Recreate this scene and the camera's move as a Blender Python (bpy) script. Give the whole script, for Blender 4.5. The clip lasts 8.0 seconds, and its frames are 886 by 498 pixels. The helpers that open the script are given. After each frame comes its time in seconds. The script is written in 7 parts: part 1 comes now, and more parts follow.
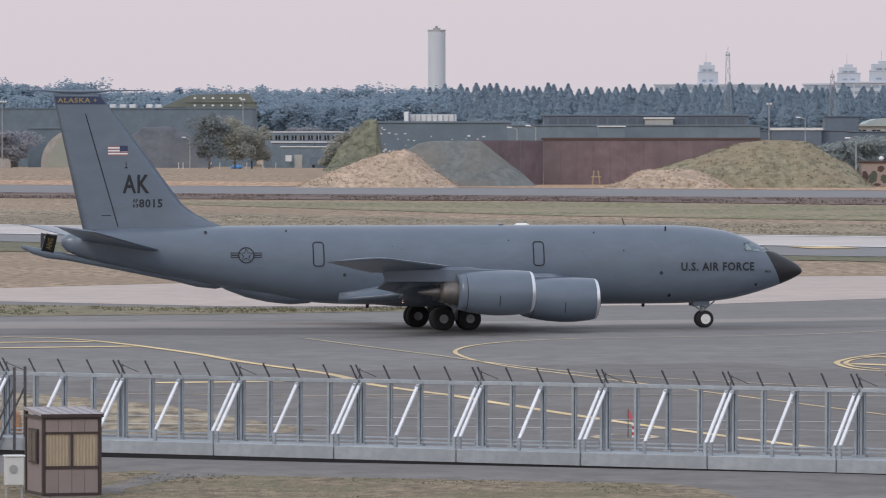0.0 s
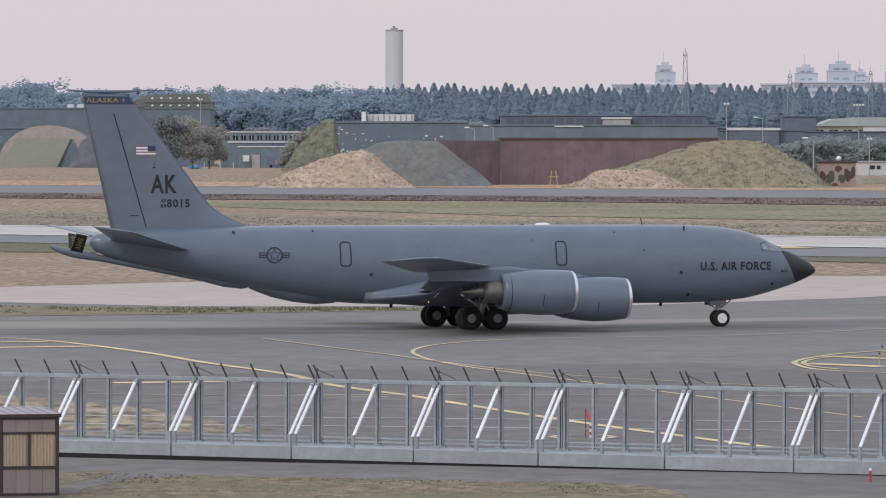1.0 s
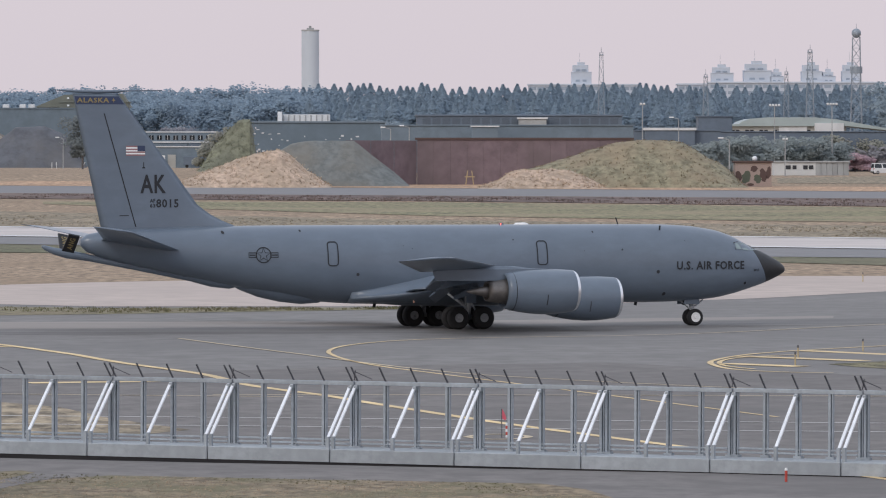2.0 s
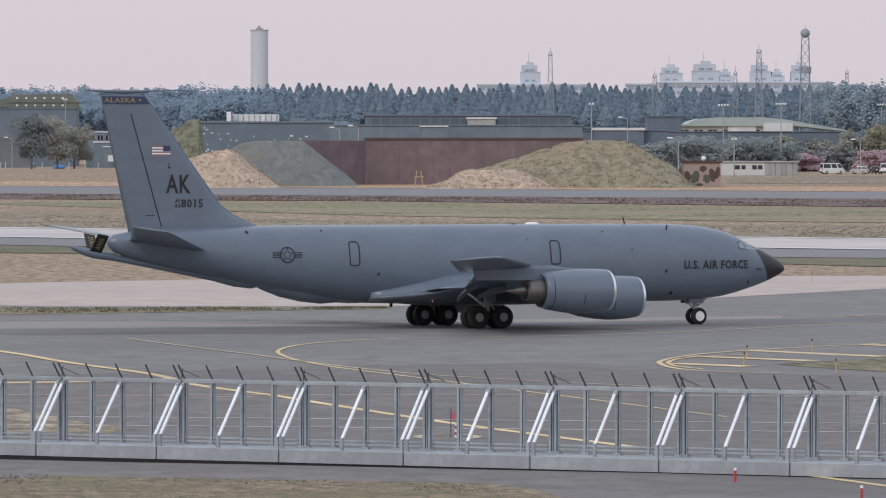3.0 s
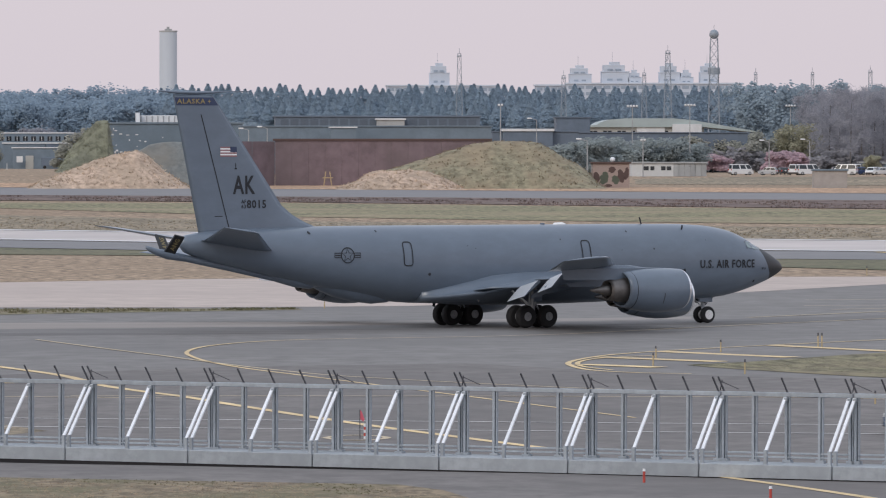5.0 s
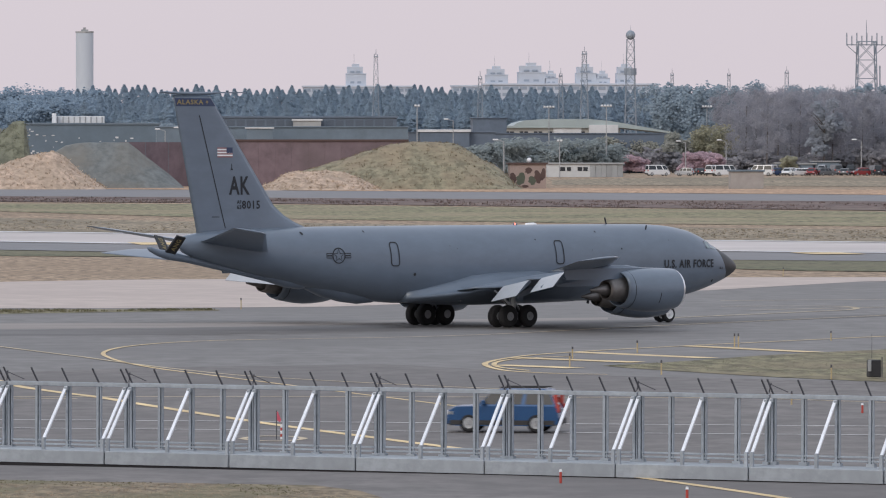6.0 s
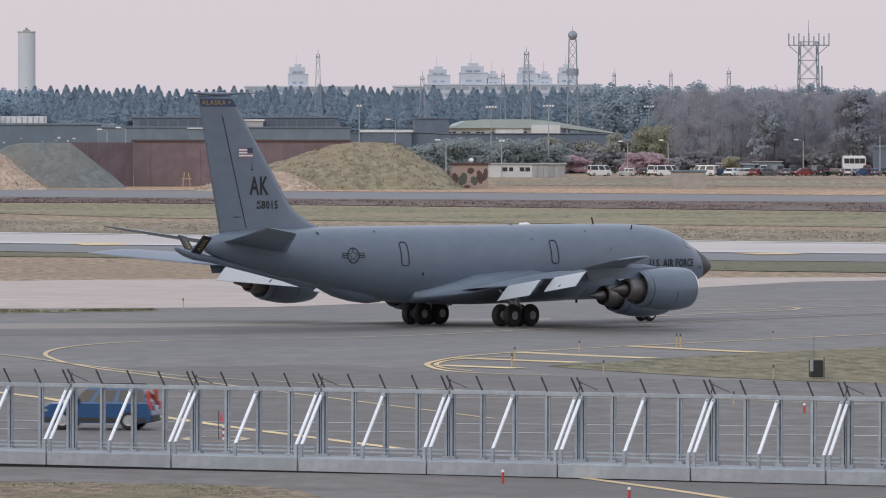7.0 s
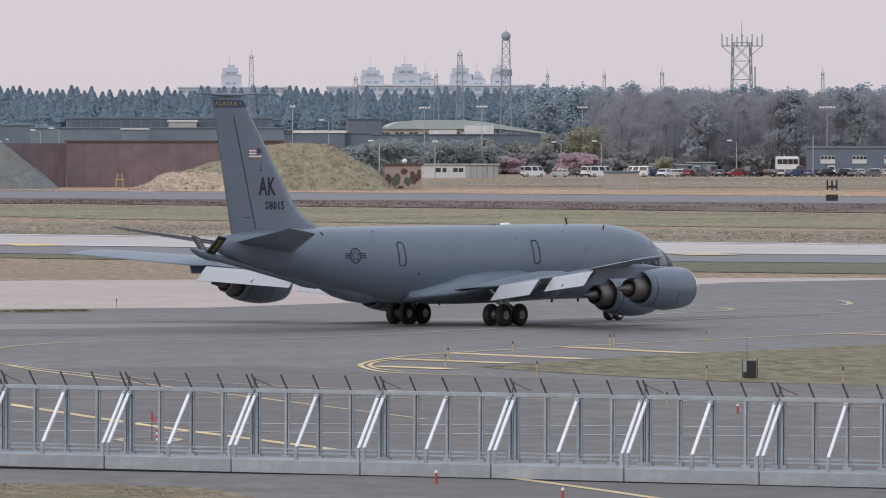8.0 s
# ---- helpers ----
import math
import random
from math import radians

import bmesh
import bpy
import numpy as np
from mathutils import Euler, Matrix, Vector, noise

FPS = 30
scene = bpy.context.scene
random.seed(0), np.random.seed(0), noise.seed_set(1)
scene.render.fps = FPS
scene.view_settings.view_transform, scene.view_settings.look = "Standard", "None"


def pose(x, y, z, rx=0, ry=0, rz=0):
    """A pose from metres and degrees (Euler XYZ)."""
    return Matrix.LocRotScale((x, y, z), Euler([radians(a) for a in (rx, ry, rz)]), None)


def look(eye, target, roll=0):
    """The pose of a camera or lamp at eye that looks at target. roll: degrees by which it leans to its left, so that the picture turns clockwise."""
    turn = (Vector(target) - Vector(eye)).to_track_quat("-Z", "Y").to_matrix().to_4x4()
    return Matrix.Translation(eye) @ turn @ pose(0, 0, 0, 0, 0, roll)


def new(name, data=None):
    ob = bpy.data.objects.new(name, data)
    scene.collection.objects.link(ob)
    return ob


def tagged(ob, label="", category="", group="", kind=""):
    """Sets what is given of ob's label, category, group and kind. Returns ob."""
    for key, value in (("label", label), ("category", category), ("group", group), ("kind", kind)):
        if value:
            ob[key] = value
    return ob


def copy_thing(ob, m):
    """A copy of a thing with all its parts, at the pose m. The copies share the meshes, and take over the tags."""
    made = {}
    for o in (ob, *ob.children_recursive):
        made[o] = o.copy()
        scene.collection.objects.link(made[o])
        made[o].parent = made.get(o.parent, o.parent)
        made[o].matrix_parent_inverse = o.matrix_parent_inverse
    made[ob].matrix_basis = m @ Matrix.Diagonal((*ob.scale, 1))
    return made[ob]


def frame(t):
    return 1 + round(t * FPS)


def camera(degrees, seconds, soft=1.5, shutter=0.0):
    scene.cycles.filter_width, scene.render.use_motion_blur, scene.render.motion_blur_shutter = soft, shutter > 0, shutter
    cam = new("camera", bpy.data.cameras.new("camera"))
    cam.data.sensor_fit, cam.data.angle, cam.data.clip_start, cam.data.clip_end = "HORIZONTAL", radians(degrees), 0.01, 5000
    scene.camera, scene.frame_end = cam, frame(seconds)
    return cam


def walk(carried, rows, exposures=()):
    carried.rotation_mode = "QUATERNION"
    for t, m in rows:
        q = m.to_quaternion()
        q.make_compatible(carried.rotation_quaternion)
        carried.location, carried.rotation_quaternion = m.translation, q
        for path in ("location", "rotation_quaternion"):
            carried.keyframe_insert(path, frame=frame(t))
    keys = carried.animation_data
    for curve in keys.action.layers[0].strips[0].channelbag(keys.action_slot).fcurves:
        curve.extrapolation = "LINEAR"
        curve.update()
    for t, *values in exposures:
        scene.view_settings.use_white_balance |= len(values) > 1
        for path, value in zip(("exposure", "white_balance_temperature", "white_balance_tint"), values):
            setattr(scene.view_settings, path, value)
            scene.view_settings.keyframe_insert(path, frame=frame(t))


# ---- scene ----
# The camera stands on an observation deck and pans after the aircraft.
cam = camera(6.903, 8.0, soft=1.1, shutter=0.25)
FOCUS, EYE_HEIGHT, TILT = 13000.0, 9.4, 89.2433
# seconds, pan to the right and lift, both in units of 1 / FOCUS
PAN = [
    (0.0, 0, 0), (0.1, 22.2, 0), (0.2, 42.5, 0), (0.3, 51.5, 0), (0.4, 58.6, 0), (0.5, 65.7, 0), (0.6, 68.7, 0), (0.8, 68.9, 0),
    (0.9, 70.5, 0), (1.0, 75.1, 0), (1.1, 85, 0), (1.2, 101, 0), (1.3, 116.7, 0), (1.4, 131.6, 0), (1.5, 147, 0), (1.6, 163.3, 0), (1.7, 179.5, 0),
    (2.8, 302.6, 0), (3.0, 313.9, 0), (3.1, 321.3, 0), (3.2, 330.7, 0), (3.3, 341.5, 0), (3.4, 354, 0), (3.5, 362.9, 0), (3.6, 368.3, 0), (3.8, 379, 0),
    (4.0, 388.3, 0), (4.3, 395, 0.2), (4.5, 408.5, 0.6), (4.7, 430.7, 1.0), (5.8, 600.5, 3), (6.0, 623, 3), (6.2, 650.5, 3.4), (6.4, 680, 3.8), (6.5, 692, 3.9),
    (6.7, 709.5, 3.6), (6.9, 721.5, 3.5), (7.0, 725.6, 3.5), (7.1, 731, 3.7), (7.3, 750, 4.2), (7.5, 774.6, 4.6), (7.7, 802.5, 4.7), (7.9, 833, 4.8), (8.0, 844, 4.8),
]
walk(cam, [(t, pose(0, 0, EYE_HEIGHT, TILT + math.degrees(lift / FOCUS), 0, -math.degrees(math.atan(pan / FOCUS)))) for t, pan, lift in PAN])

# ---- sky and light: a thin, bright, slightly pink overcast ----
world = bpy.data.worlds.new("overcast_sky")
scene.world = world
world.use_nodes = True
wt = world.node_tree
sky = wt.nodes.new("ShaderNodeTexSky")
sky.sky_type, sky.sun_disc, sky.sun_elevation, sky.sun_rotation = "NISHITA", False, radians(28), radians(215)
sky.dust_density = 4.0
cloud = wt.nodes.new("ShaderNodeMixRGB")
cloud.inputs[0].default_value = 0.03
co = wt.nodes.new("ShaderNodeTexCoord")
sep = wt.nodes.new("ShaderNodeSeparateXYZ")
wt.links.new(co.outputs["Generated"], sep.inputs[0])
ramp = wt.nodes.new("ShaderNodeValToRGB")
ramp.color_ramp.elements[0].position, ramp.color_ramp.elements[1].position = 0.02, 0.45
ramp.color_ramp.elements[0].color, ramp.color_ramp.elements[1].color = (0.672, 0.606, 0.662, 1), (0.73, 0.785, 0.895, 1)
wt.links.new(sep.outputs[2], ramp.inputs[0])
wt.links.new(ramp.outputs[0], cloud.inputs[1])
wt.links.new(sky.outputs[0], cloud.inputs[2])
wt.links.new(cloud.outputs[0], wt.nodes["Background"].inputs[0])
wt.nodes["Background"].inputs[1].default_value = 1.0
sun_data = bpy.data.lights.new("sun", "SUN")
sun_data.energy, sun_data.angle, sun_data.color = 0.65, radians(14), (1.0, 0.97, 0.94)
sun = new("sun", sun_data)
sun.matrix_world = look((0, 0, 50), (0.45, 0.68, 49.45))


# ---- materials ----
def node(nt, kind, **sockets):
    n = nt.nodes.new(kind)
    for k, v in sockets.items():
        n.inputs[k].default_value = v
    return n


def surface(name, colour, rough=0.7, metal=0.0, vary=0.25, grain=4.0, patch=0.3, bump=0.0, tint=None, detail=6.0, stretch=(1, 1, 1), pieces=0.0, glow=0.0):
    """A painted, mineral or metal surface: its colour varied by fine grain and by larger stains, with a fine relief. grain, patch: cycles a metre."""
    m = bpy.data.materials.new(name)
    m.use_nodes = True
    nt = m.node_tree
    b = nt.nodes["Principled BSDF"]
    co = nt.nodes.new("ShaderNodeTexCoord")
    mp = node(nt, "ShaderNodeMapping", Scale=stretch)
    nt.links.new(co.outputs["Object"], mp.inputs["Vector"])
    fine = node(nt, "ShaderNodeTexNoise", Scale=grain, Detail=detail, Roughness=0.65)
    broad = node(nt, "ShaderNodeTexNoise", Scale=patch, Detail=4.0, Roughness=0.6)
    nt.links.new(mp.outputs["Vector"], fine.inputs["Vector"])
    nt.links.new(co.outputs["Object"], broad.inputs["Vector"])
    dark = tuple(c * (1 - vary) for c in colour)
    light = tuple(min(1, c * (1 + vary)) for c in colour)
    r1 = nt.nodes.new("ShaderNodeValToRGB")
    r1.color_ramp.elements[0].position, r1.color_ramp.elements[1].position = 0.38, 0.62
    r1.color_ramp.elements[0].color, r1.color_ramp.elements[1].color = (*dark, 1), (*light, 1)
    nt.links.new(fine.outputs["Fac"], r1.inputs[0])
    mix = nt.nodes.new("ShaderNodeMixRGB")
    r2 = nt.nodes.new("ShaderNodeValToRGB")
    r2.color_ramp.elements[0].position, r2.color_ramp.elements[1].position = 0.42, 0.62
    nt.links.new(broad.outputs["Fac"], r2.inputs[0])
    nt.links.new(r2.outputs[0], mix.inputs[0])
    nt.links.new(r1.outputs[0], mix.inputs[1])
    other = tint or tuple(c * (1 - 0.6 * vary) for c in colour)
    grained = node(nt, "ShaderNodeMixRGB", Fac=0.65)
    grained.inputs[2].default_value = (*other, 1)
    nt.links.new(r1.outputs[0], grained.inputs[1])
    nt.links.new(grained.outputs[0], mix.inputs[2])
    out = mix
    if pieces:
        info = nt.nodes.new("ShaderNodeObjectInfo")
        rng = node(nt, "ShaderNodeMapRange")
        rng.inputs["To Min"].default_value, rng.inputs["To Max"].default_value = 1 - pieces, 1 + pieces
        nt.links.new(info.outputs["Random"], rng.inputs["Value"])
        hsv = nt.nodes.new("ShaderNodeHueSaturation")
        nt.links.new(rng.outputs[0], hsv.inputs["Value"])
        nt.links.new(mix.outputs[0], hsv.inputs["Color"])
        out = hsv
    nt.links.new(out.outputs[0], b.inputs["Base Color"])
    b.inputs["Roughness"].default_value, b.inputs["Metallic"].default_value = rough, metal
    if bump:
        bp = node(nt, "ShaderNodeBump", Strength=bump, Distance=0.05)
        nt.links.new(fine.outputs["Fac"], bp.inputs["Height"])
        nt.links.new(bp.outputs[0], b.inputs["Normal"])
    if glow:
        b.inputs["Emission Color"].default_value, b.inputs["Emission Strength"].default_value = (*colour, 1), glow
    return m


def glass(name, colour=(0.05, 0.07, 0.08), rough=0.08):
    m = surface(name, colour, rough, vary=0.1, grain=1.0)
    m.node_tree.nodes["Principled BSDF"].inputs["Specular IOR Level"].default_value = 0.6
    return m


def leafage(name, colour, other, vary=0.35, spread=0.38, through_light=0.45):
    """Foliage in clumps: the colour changes from clump to clump and along the crown."""
    m = surface(name, colour, 0.85, vary=vary, grain=0.6, patch=0.08, tint=other)
    nt = m.node_tree
    geo = nt.nodes.new("ShaderNodeNewGeometry")
    hsv = nt.nodes.new("ShaderNodeHueSaturation")
    rng = node(nt, "ShaderNodeMapRange")
    rng.inputs["To Min"].default_value, rng.inputs["To Max"].default_value = 1 - spread, 1 + spread
    nt.links.new(geo.outputs["Random Per Island"], rng.inputs["Value"])
    nt.links.new(rng.outputs[0], hsv.inputs["Value"])
    b = nt.nodes["Principled BSDF"]
    src = b.inputs["Base Color"].links[0].from_socket
    nt.links.new(src, hsv.inputs["Color"])
    nt.links.new(hsv.outputs[0], b.inputs["Base Color"])
    lit = nt.nodes.new("ShaderNodeBsdfTranslucent")
    nt.links.new(hsv.outputs[0], lit.inputs["Color"])
    both = node(nt, "ShaderNodeMixShader", Fac=through_light)
    nt.links.new(b.outputs[0], both.inputs[1])
    nt.links.new(lit.outputs[0], both.inputs[2])
    nt.links.new(both.outputs[0], nt.nodes["Material Output"].inputs["Surface"])
    return m


AIR_GREY = surface("aircraft_grey", (0.134, 0.169, 0.217), 0.28, vary=0.06, grain=1.6, patch=0.35, tint=(0.119, 0.151, 0.198), stretch=(0.4, 1, 1))
AIR_DARK = surface("aircraft_dark_marking", (0.022, 0.024, 0.03), 0.8, vary=0.1)
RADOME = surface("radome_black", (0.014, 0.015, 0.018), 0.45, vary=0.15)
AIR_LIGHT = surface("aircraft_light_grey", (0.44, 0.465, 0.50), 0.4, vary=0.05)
LIP_STEEL = surface("bare_metal_lip", (0.8, 0.81, 0.84), 0.3, 0.9, vary=0.05)
HOT_METAL = surface("heated_nozzle_metal", (0.21, 0.195, 0.185), 0.5, 0.8, vary=0.25, grain=3)
RUBBER = surface("tyre_rubber", (0.014, 0.014, 0.016), 0.8, vary=0.2)
RIM_GREY = surface("wheel_rim_grey", (0.30, 0.31, 0.33), 0.45, 0.4, vary=0.1)
WHITE_PAINT = surface("white_paint", (0.78, 0.78, 0.78), 0.5, vary=0.05)
DARK_GLASS = glass("window_glass", (0.02, 0.025, 0.03))
PALE_GLASS = glass("cockpit_glass", (0.22, 0.28, 0.29), 0.05)
GOLD = surface("gold_letter", (0.26, 0.205, 0.09), 0.5, vary=0.08)
NAVY = surface("dark_blue_band", (0.03, 0.045, 0.10), 0.5, vary=0.08)
FLAG_RED = surface("flag_red", (0.27, 0.14, 0.15), 0.6, vary=0.05)
RED_GLOW = surface("red_beacon_lamp", (1.0, 0.07, 0.05), 0.4, vary=0.02, glow=9.0)
BEACON = surface("beacon_lamp", (1.0, 0.5, 0.3), 0.4, vary=0.02, glow=4.0)

ASPHALT = surface("worn_asphalt", (0.184, 0.174, 0.167), 0.78, vary=0.17, grain=0.9, patch=0.035, tint=(0.150, 0.142, 0.138), stretch=(0.6, 0.4, 1), detail=8.0)
ASPHALT_OLD = surface("dark_asphalt", (0.164, 0.150, 0.143), 0.85, vary=0.2, grain=1.2, patch=0.05, tint=(0.130, 0.120, 0.116), stretch=(0.6, 0.4, 1), detail=8.0)
TYRE_WORN = surface("tyre_darkened_asphalt", (0.150, 0.142, 0.138), 0.8, vary=0.2, grain=0.3, patch=0.05, stretch=(0.2, 1, 1))
CONCRETE_PALE = surface("pale_concrete", (0.475, 0.398, 0.355), 0.8, vary=0.10, grain=0.6, patch=0.025, tint=(0.42, 0.35, 0.315), stretch=(0.6, 0.35, 1))
RUNWAY_PALE = surface("runway_concrete", (0.52, 0.465, 0.44), 0.6, vary=0.1, grain=0.1, patch=0.012, tint=(0.44, 0.395, 0.375), stretch=(0.6, 1, 1))
RUNWAY_GREY = surface("runway_shoulder", (0.185, 0.18, 0.185), 0.7, vary=0.1, grain=0.3, patch=0.03)
GRASS_TAN = surface("dry_grass", (0.305, 0.222, 0.15), 0.95, vary=0.6, grain=1.1, patch=0.03, tint=(0.25, 0.18, 0.118), stretch=(1, 0.32, 1), bump=0.3, detail=9.0)
GRASS_DULL = surface("dull_dry_grass", (0.265, 0.215, 0.150), 0.95, vary=0.6, grain=1.1, patch=0.03, tint=(0.165, 0.14, 0.095), stretch=(1, 0.32, 1), bump=0.3, detail=9.0)
GRASS_GREEN = surface("young_grass", (0.192, 0.18, 0.10), 0.95, vary=0.6, grain=1.1, patch=0.035, tint=(0.31, 0.245, 0.158), stretch=(1, 0.32, 1), bump=0.3, detail=9.0)
GRASS_DEEP = surface("deep_green_grass", (0.118, 0.118, 0.066), 0.95, vary=0.5, grain=1.1, patch=0.05, tint=(0.17, 0.148, 0.092), stretch=(1, 0.32, 1), bump=0.3, detail=9.0)
GRASS_ISLAND = surface("green_brown_grass", (0.175, 0.158, 0.092), 0.95, vary=0.5, grain=1.1, patch=0.1, tint=(0.215, 0.17, 0.108), stretch=(1, 0.32, 1), bump=0.3, detail=9.0)
GRASS_ORANGE = surface("orange_dry_grass", (0.45, 0.29, 0.185), 0.95, vary=0.5, grain=0.9, patch=0.03, tint=(0.33, 0.225, 0.15), stretch=(1, 0.32, 1), bump=0.3, detail=9.0)
SOIL = surface("brown_soil", (0.115, 0.078, 0.07), 0.95, vary=0.6, grain=0.5, patch=0.045, tint=(0.2, 0.15, 0.122), stretch=(1, 0.3, 1), bump=0.5, detail=9.0)
LINE_YELLOW = surface("worn_yellow_line", (0.74, 0.56, 0.30), 0.7, vary=0.2, grain=0.8, patch=0.1, tint=(0.52, 0.39, 0.22))
LINE_THIN = surface("faded_yellow_line", (0.55, 0.45, 0.31), 0.7, vary=0.2, grain=1.0, patch=0.1)
LINE_WHITE = surface("worn_white_line", (0.62, 0.60, 0.59), 0.7, vary=0.2, grain=1.5, patch=0.2)
RUNWAY_WHITE = surface("runway_white_line", (0.72, 0.71, 0.72), 0.6, vary=0.12, grain=0.5)
GALVANISED = surface("galvanised_steel", (0.325, 0.362, 0.40), 0.5, 0.25, vary=0.16, grain=2.5, patch=1.2, tint=(0.28, 0.31, 0.34), pieces=0.08)
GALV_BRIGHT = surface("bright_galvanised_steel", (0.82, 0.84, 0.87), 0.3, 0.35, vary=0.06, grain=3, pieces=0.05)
GALV_DARK = surface("dark_steel", (0.09, 0.09, 0.1), 0.6, 0.4, vary=0.2)
# Near-black ground colour painted as the shade under the fence footing.
FOOTING_SHADE = surface("footing_shade", (0.012, 0.01, 0.01), 0.95, vary=0.3, grain=0.8, patch=0.15, tint=(0.025, 0.02, 0.018))
FOOTING_SHADE.node_tree.nodes["Principled BSDF"].inputs["Specular IOR Level"].default_value = 0.05
BARRIER = surface("cast_concrete", (0.345, 0.375, 0.405), 0.85, vary=0.12, grain=2.5, patch=0.4, tint=(0.29, 0.315, 0.34), pieces=0.05, bump=0.1)


# ---- helpers for meshes ----
def mesh_object(name, verts, faces, material, parent=None, label="", smooth=False):
    me = bpy.data.meshes.new(name)
    me.from_pydata([tuple(v) for v in verts], [], faces)
    if material is not None:
        me.materials.append(material)
    if smooth:
        me.shade_smooth()
    me.update()
    ob = new(name, me)
    ob.parent = parent
    if label:
        tagged(ob, label)
    return ob


def quad_cloud(name, verts, material, parent=None):
    """Loose quads, four vertices each, as one mesh."""
    n = len(verts) // 4
    me = bpy.data.meshes.new(name)
    me.vertices.add(4 * n)
    me.vertices.foreach_set("co", np.asarray(verts, dtype=np.float32).ravel())
    me.loops.add(4 * n)
    me.loops.foreach_set("vertex_index", np.arange(4 * n, dtype=np.int32))
    me.polygons.add(n)
    me.polygons.foreach_set("loop_start", np.arange(0, 4 * n, 4, dtype=np.int32))
    me.materials.append(material)
    me.update(calc_edges=True)
    ob = new(name, me)
    ob.parent = parent
    return ob


def part(name, bm, material, parent, label="", smooth=False):
    me = bpy.data.meshes.new(name)
    bmesh.ops.recalc_face_normals(bm, faces=bm.faces)
    bm.to_mesh(me)
    bm.free()
    me.materials.append(material)
    if smooth:
        me.shade_smooth()
    ob = new(name, me)
    ob.parent = parent
    if label:
        tagged(ob, label)
    return ob


def thing(name, label, category, group="", kind="", at=None):
    ob = new(name)
    if at is not None:
        ob.matrix_basis = at
    return tagged(ob, label, category, group, kind)


def add_box(bm, lo, hi, bevel=0.0, m=None):
    made = bmesh.ops.create_cube(bm, size=1)["verts"]
    c = [(a + b) / 2 for a, b in zip(lo, hi)]
    s = [b - a for a, b in zip(lo, hi)]
    for v in made:
        v.co = Vector((c[i] + v.co[i] * s[i] for i in range(3)))
    if bevel:
        edges = list({e for v in made for e in v.link_edges})
        made = bmesh.ops.bevel(bm, geom=edges, offset=bevel, segments=1, affect="EDGES")["verts"]
    if m is not None:
        bmesh.ops.transform(bm, matrix=m, verts=made)
    return made


def box(lo, hi, bevel=0.0, m=None):
    bm = bmesh.new()
    add_box(bm, lo, hi, bevel, m)
    return bm


def add_rod(bm, a, b, r1, r2=None, sides=8):
    """A tapered rod from a to b."""
    a, b = Vector(a), Vector(b)
    d = b - a
    turn = d.to_track_quat("Z", "Y").to_matrix().to_4x4()
    m = Matrix.Translation((a + b) / 2) @ turn
    return bmesh.ops.create_cone(bm, cap_ends=True, segments=sides, radius1=r1, radius2=r1 if r2 is None else r2, depth=d.length, matrix=m)["verts"]


def rod(a, b, r1, r2=None, sides=8):
    bm = bmesh.new()
    add_rod(bm, a, b, r1, r2, sides)
    return bm


def add_beam(bm, a, b, w, h):
    """A square-edged bar from a to b, w wide and h deep."""
    a, b = Vector(a), Vector(b)
    d = b - a
    m = Matrix.Translation((a + b) / 2) @ d.to_track_quat("Z", "Y").to_matrix().to_4x4()
    return add_box(bm, (-w / 2, -h / 2, -d.length / 2), (w / 2, h / 2, d.length / 2), 0, m)


def beam(a, b, w, h):
    bm = bmesh.new()
    add_beam(bm, a, b, w, h)
    return bm


def add_loft(bm, rings, caps=True, closed=True):
    """Rings of equally many points, skinned."""
    rows = [[bm.verts.new(p) for p in r] for r in rings]
    n = len(rows[0])
    for a, b in zip(rows, rows[1:]):
        for i in range(n if closed else n - 1):
            j = (i + 1) % n
            bm.faces.new((a[i], a[j], b[j], b[i]))
    if caps:
        bm.faces.new(rows[0])
        bm.faces.new(rows[-1])
    return bm


def loft(rings, caps=True, closed=True):
    return add_loft(bmesh.new(), rings, caps, closed)


def add_turned(bm, axis_pts, sides=24, caps=False):
    """A body turned round the x axis: (x, radius, y, z of the axis)."""
    rings = []
    for x, r, cy, cz in axis_pts:
        rings.append([(x, cy + r * math.cos(2 * math.pi * k / sides), cz + r * math.sin(2 * math.pi * k / sides)) for k in range(sides)])
    return add_loft(bm, rings, caps)


def lettering(text, height, width=None, bold=0.025):
    """The built-in font's outlines as a flat mesh in x and y, centred: vertices and faces."""
    cu = bpy.data.curves.new("text", "FONT")
    cu.body, cu.align_x, cu.align_y, cu.resolution_u, cu.offset, cu.space_character = text, "CENTER", "CENTER", 2, bold, 1.12
    ob = bpy.data.objects.new("text", cu)
    scene.collection.objects.link(ob)
    bpy.context.view_layer.update()
    me = bpy.data.meshes.new_from_object(ob.evaluated_get(bpy.context.evaluated_depsgraph_get()))
    vs = np.array([v.co[:2] for v in me.vertices])
    fs = [tuple(p.vertices) for p in me.polygons]
    bpy.data.objects.remove(ob)
    bpy.data.curves.remove(cu)
    bpy.data.meshes.remove(me)
    lo, hi = vs.min(0), vs.max(0)
    s = height / (hi[1] - lo[1])
    sx = width / (hi[0] - lo[0]) if width else s
    return (vs - (lo + hi) / 2) * (sx, s), fs


# ---- the lie of the land: the apron falls towards the fence, the far side of the airfield rises ----
BREAKS = [(-50, -3.9), (340, 0), (700, 0), (1300, 3.6), (1420, 5.1), (5000, 6.0)]


def land(y):
    for (a, za), (b, zb) in zip(BREAKS, BREAKS[1:]):
        if y <= b:
            return za + (zb - za) * (y - a) / (b - a)
    return BREAKS[-1][1]


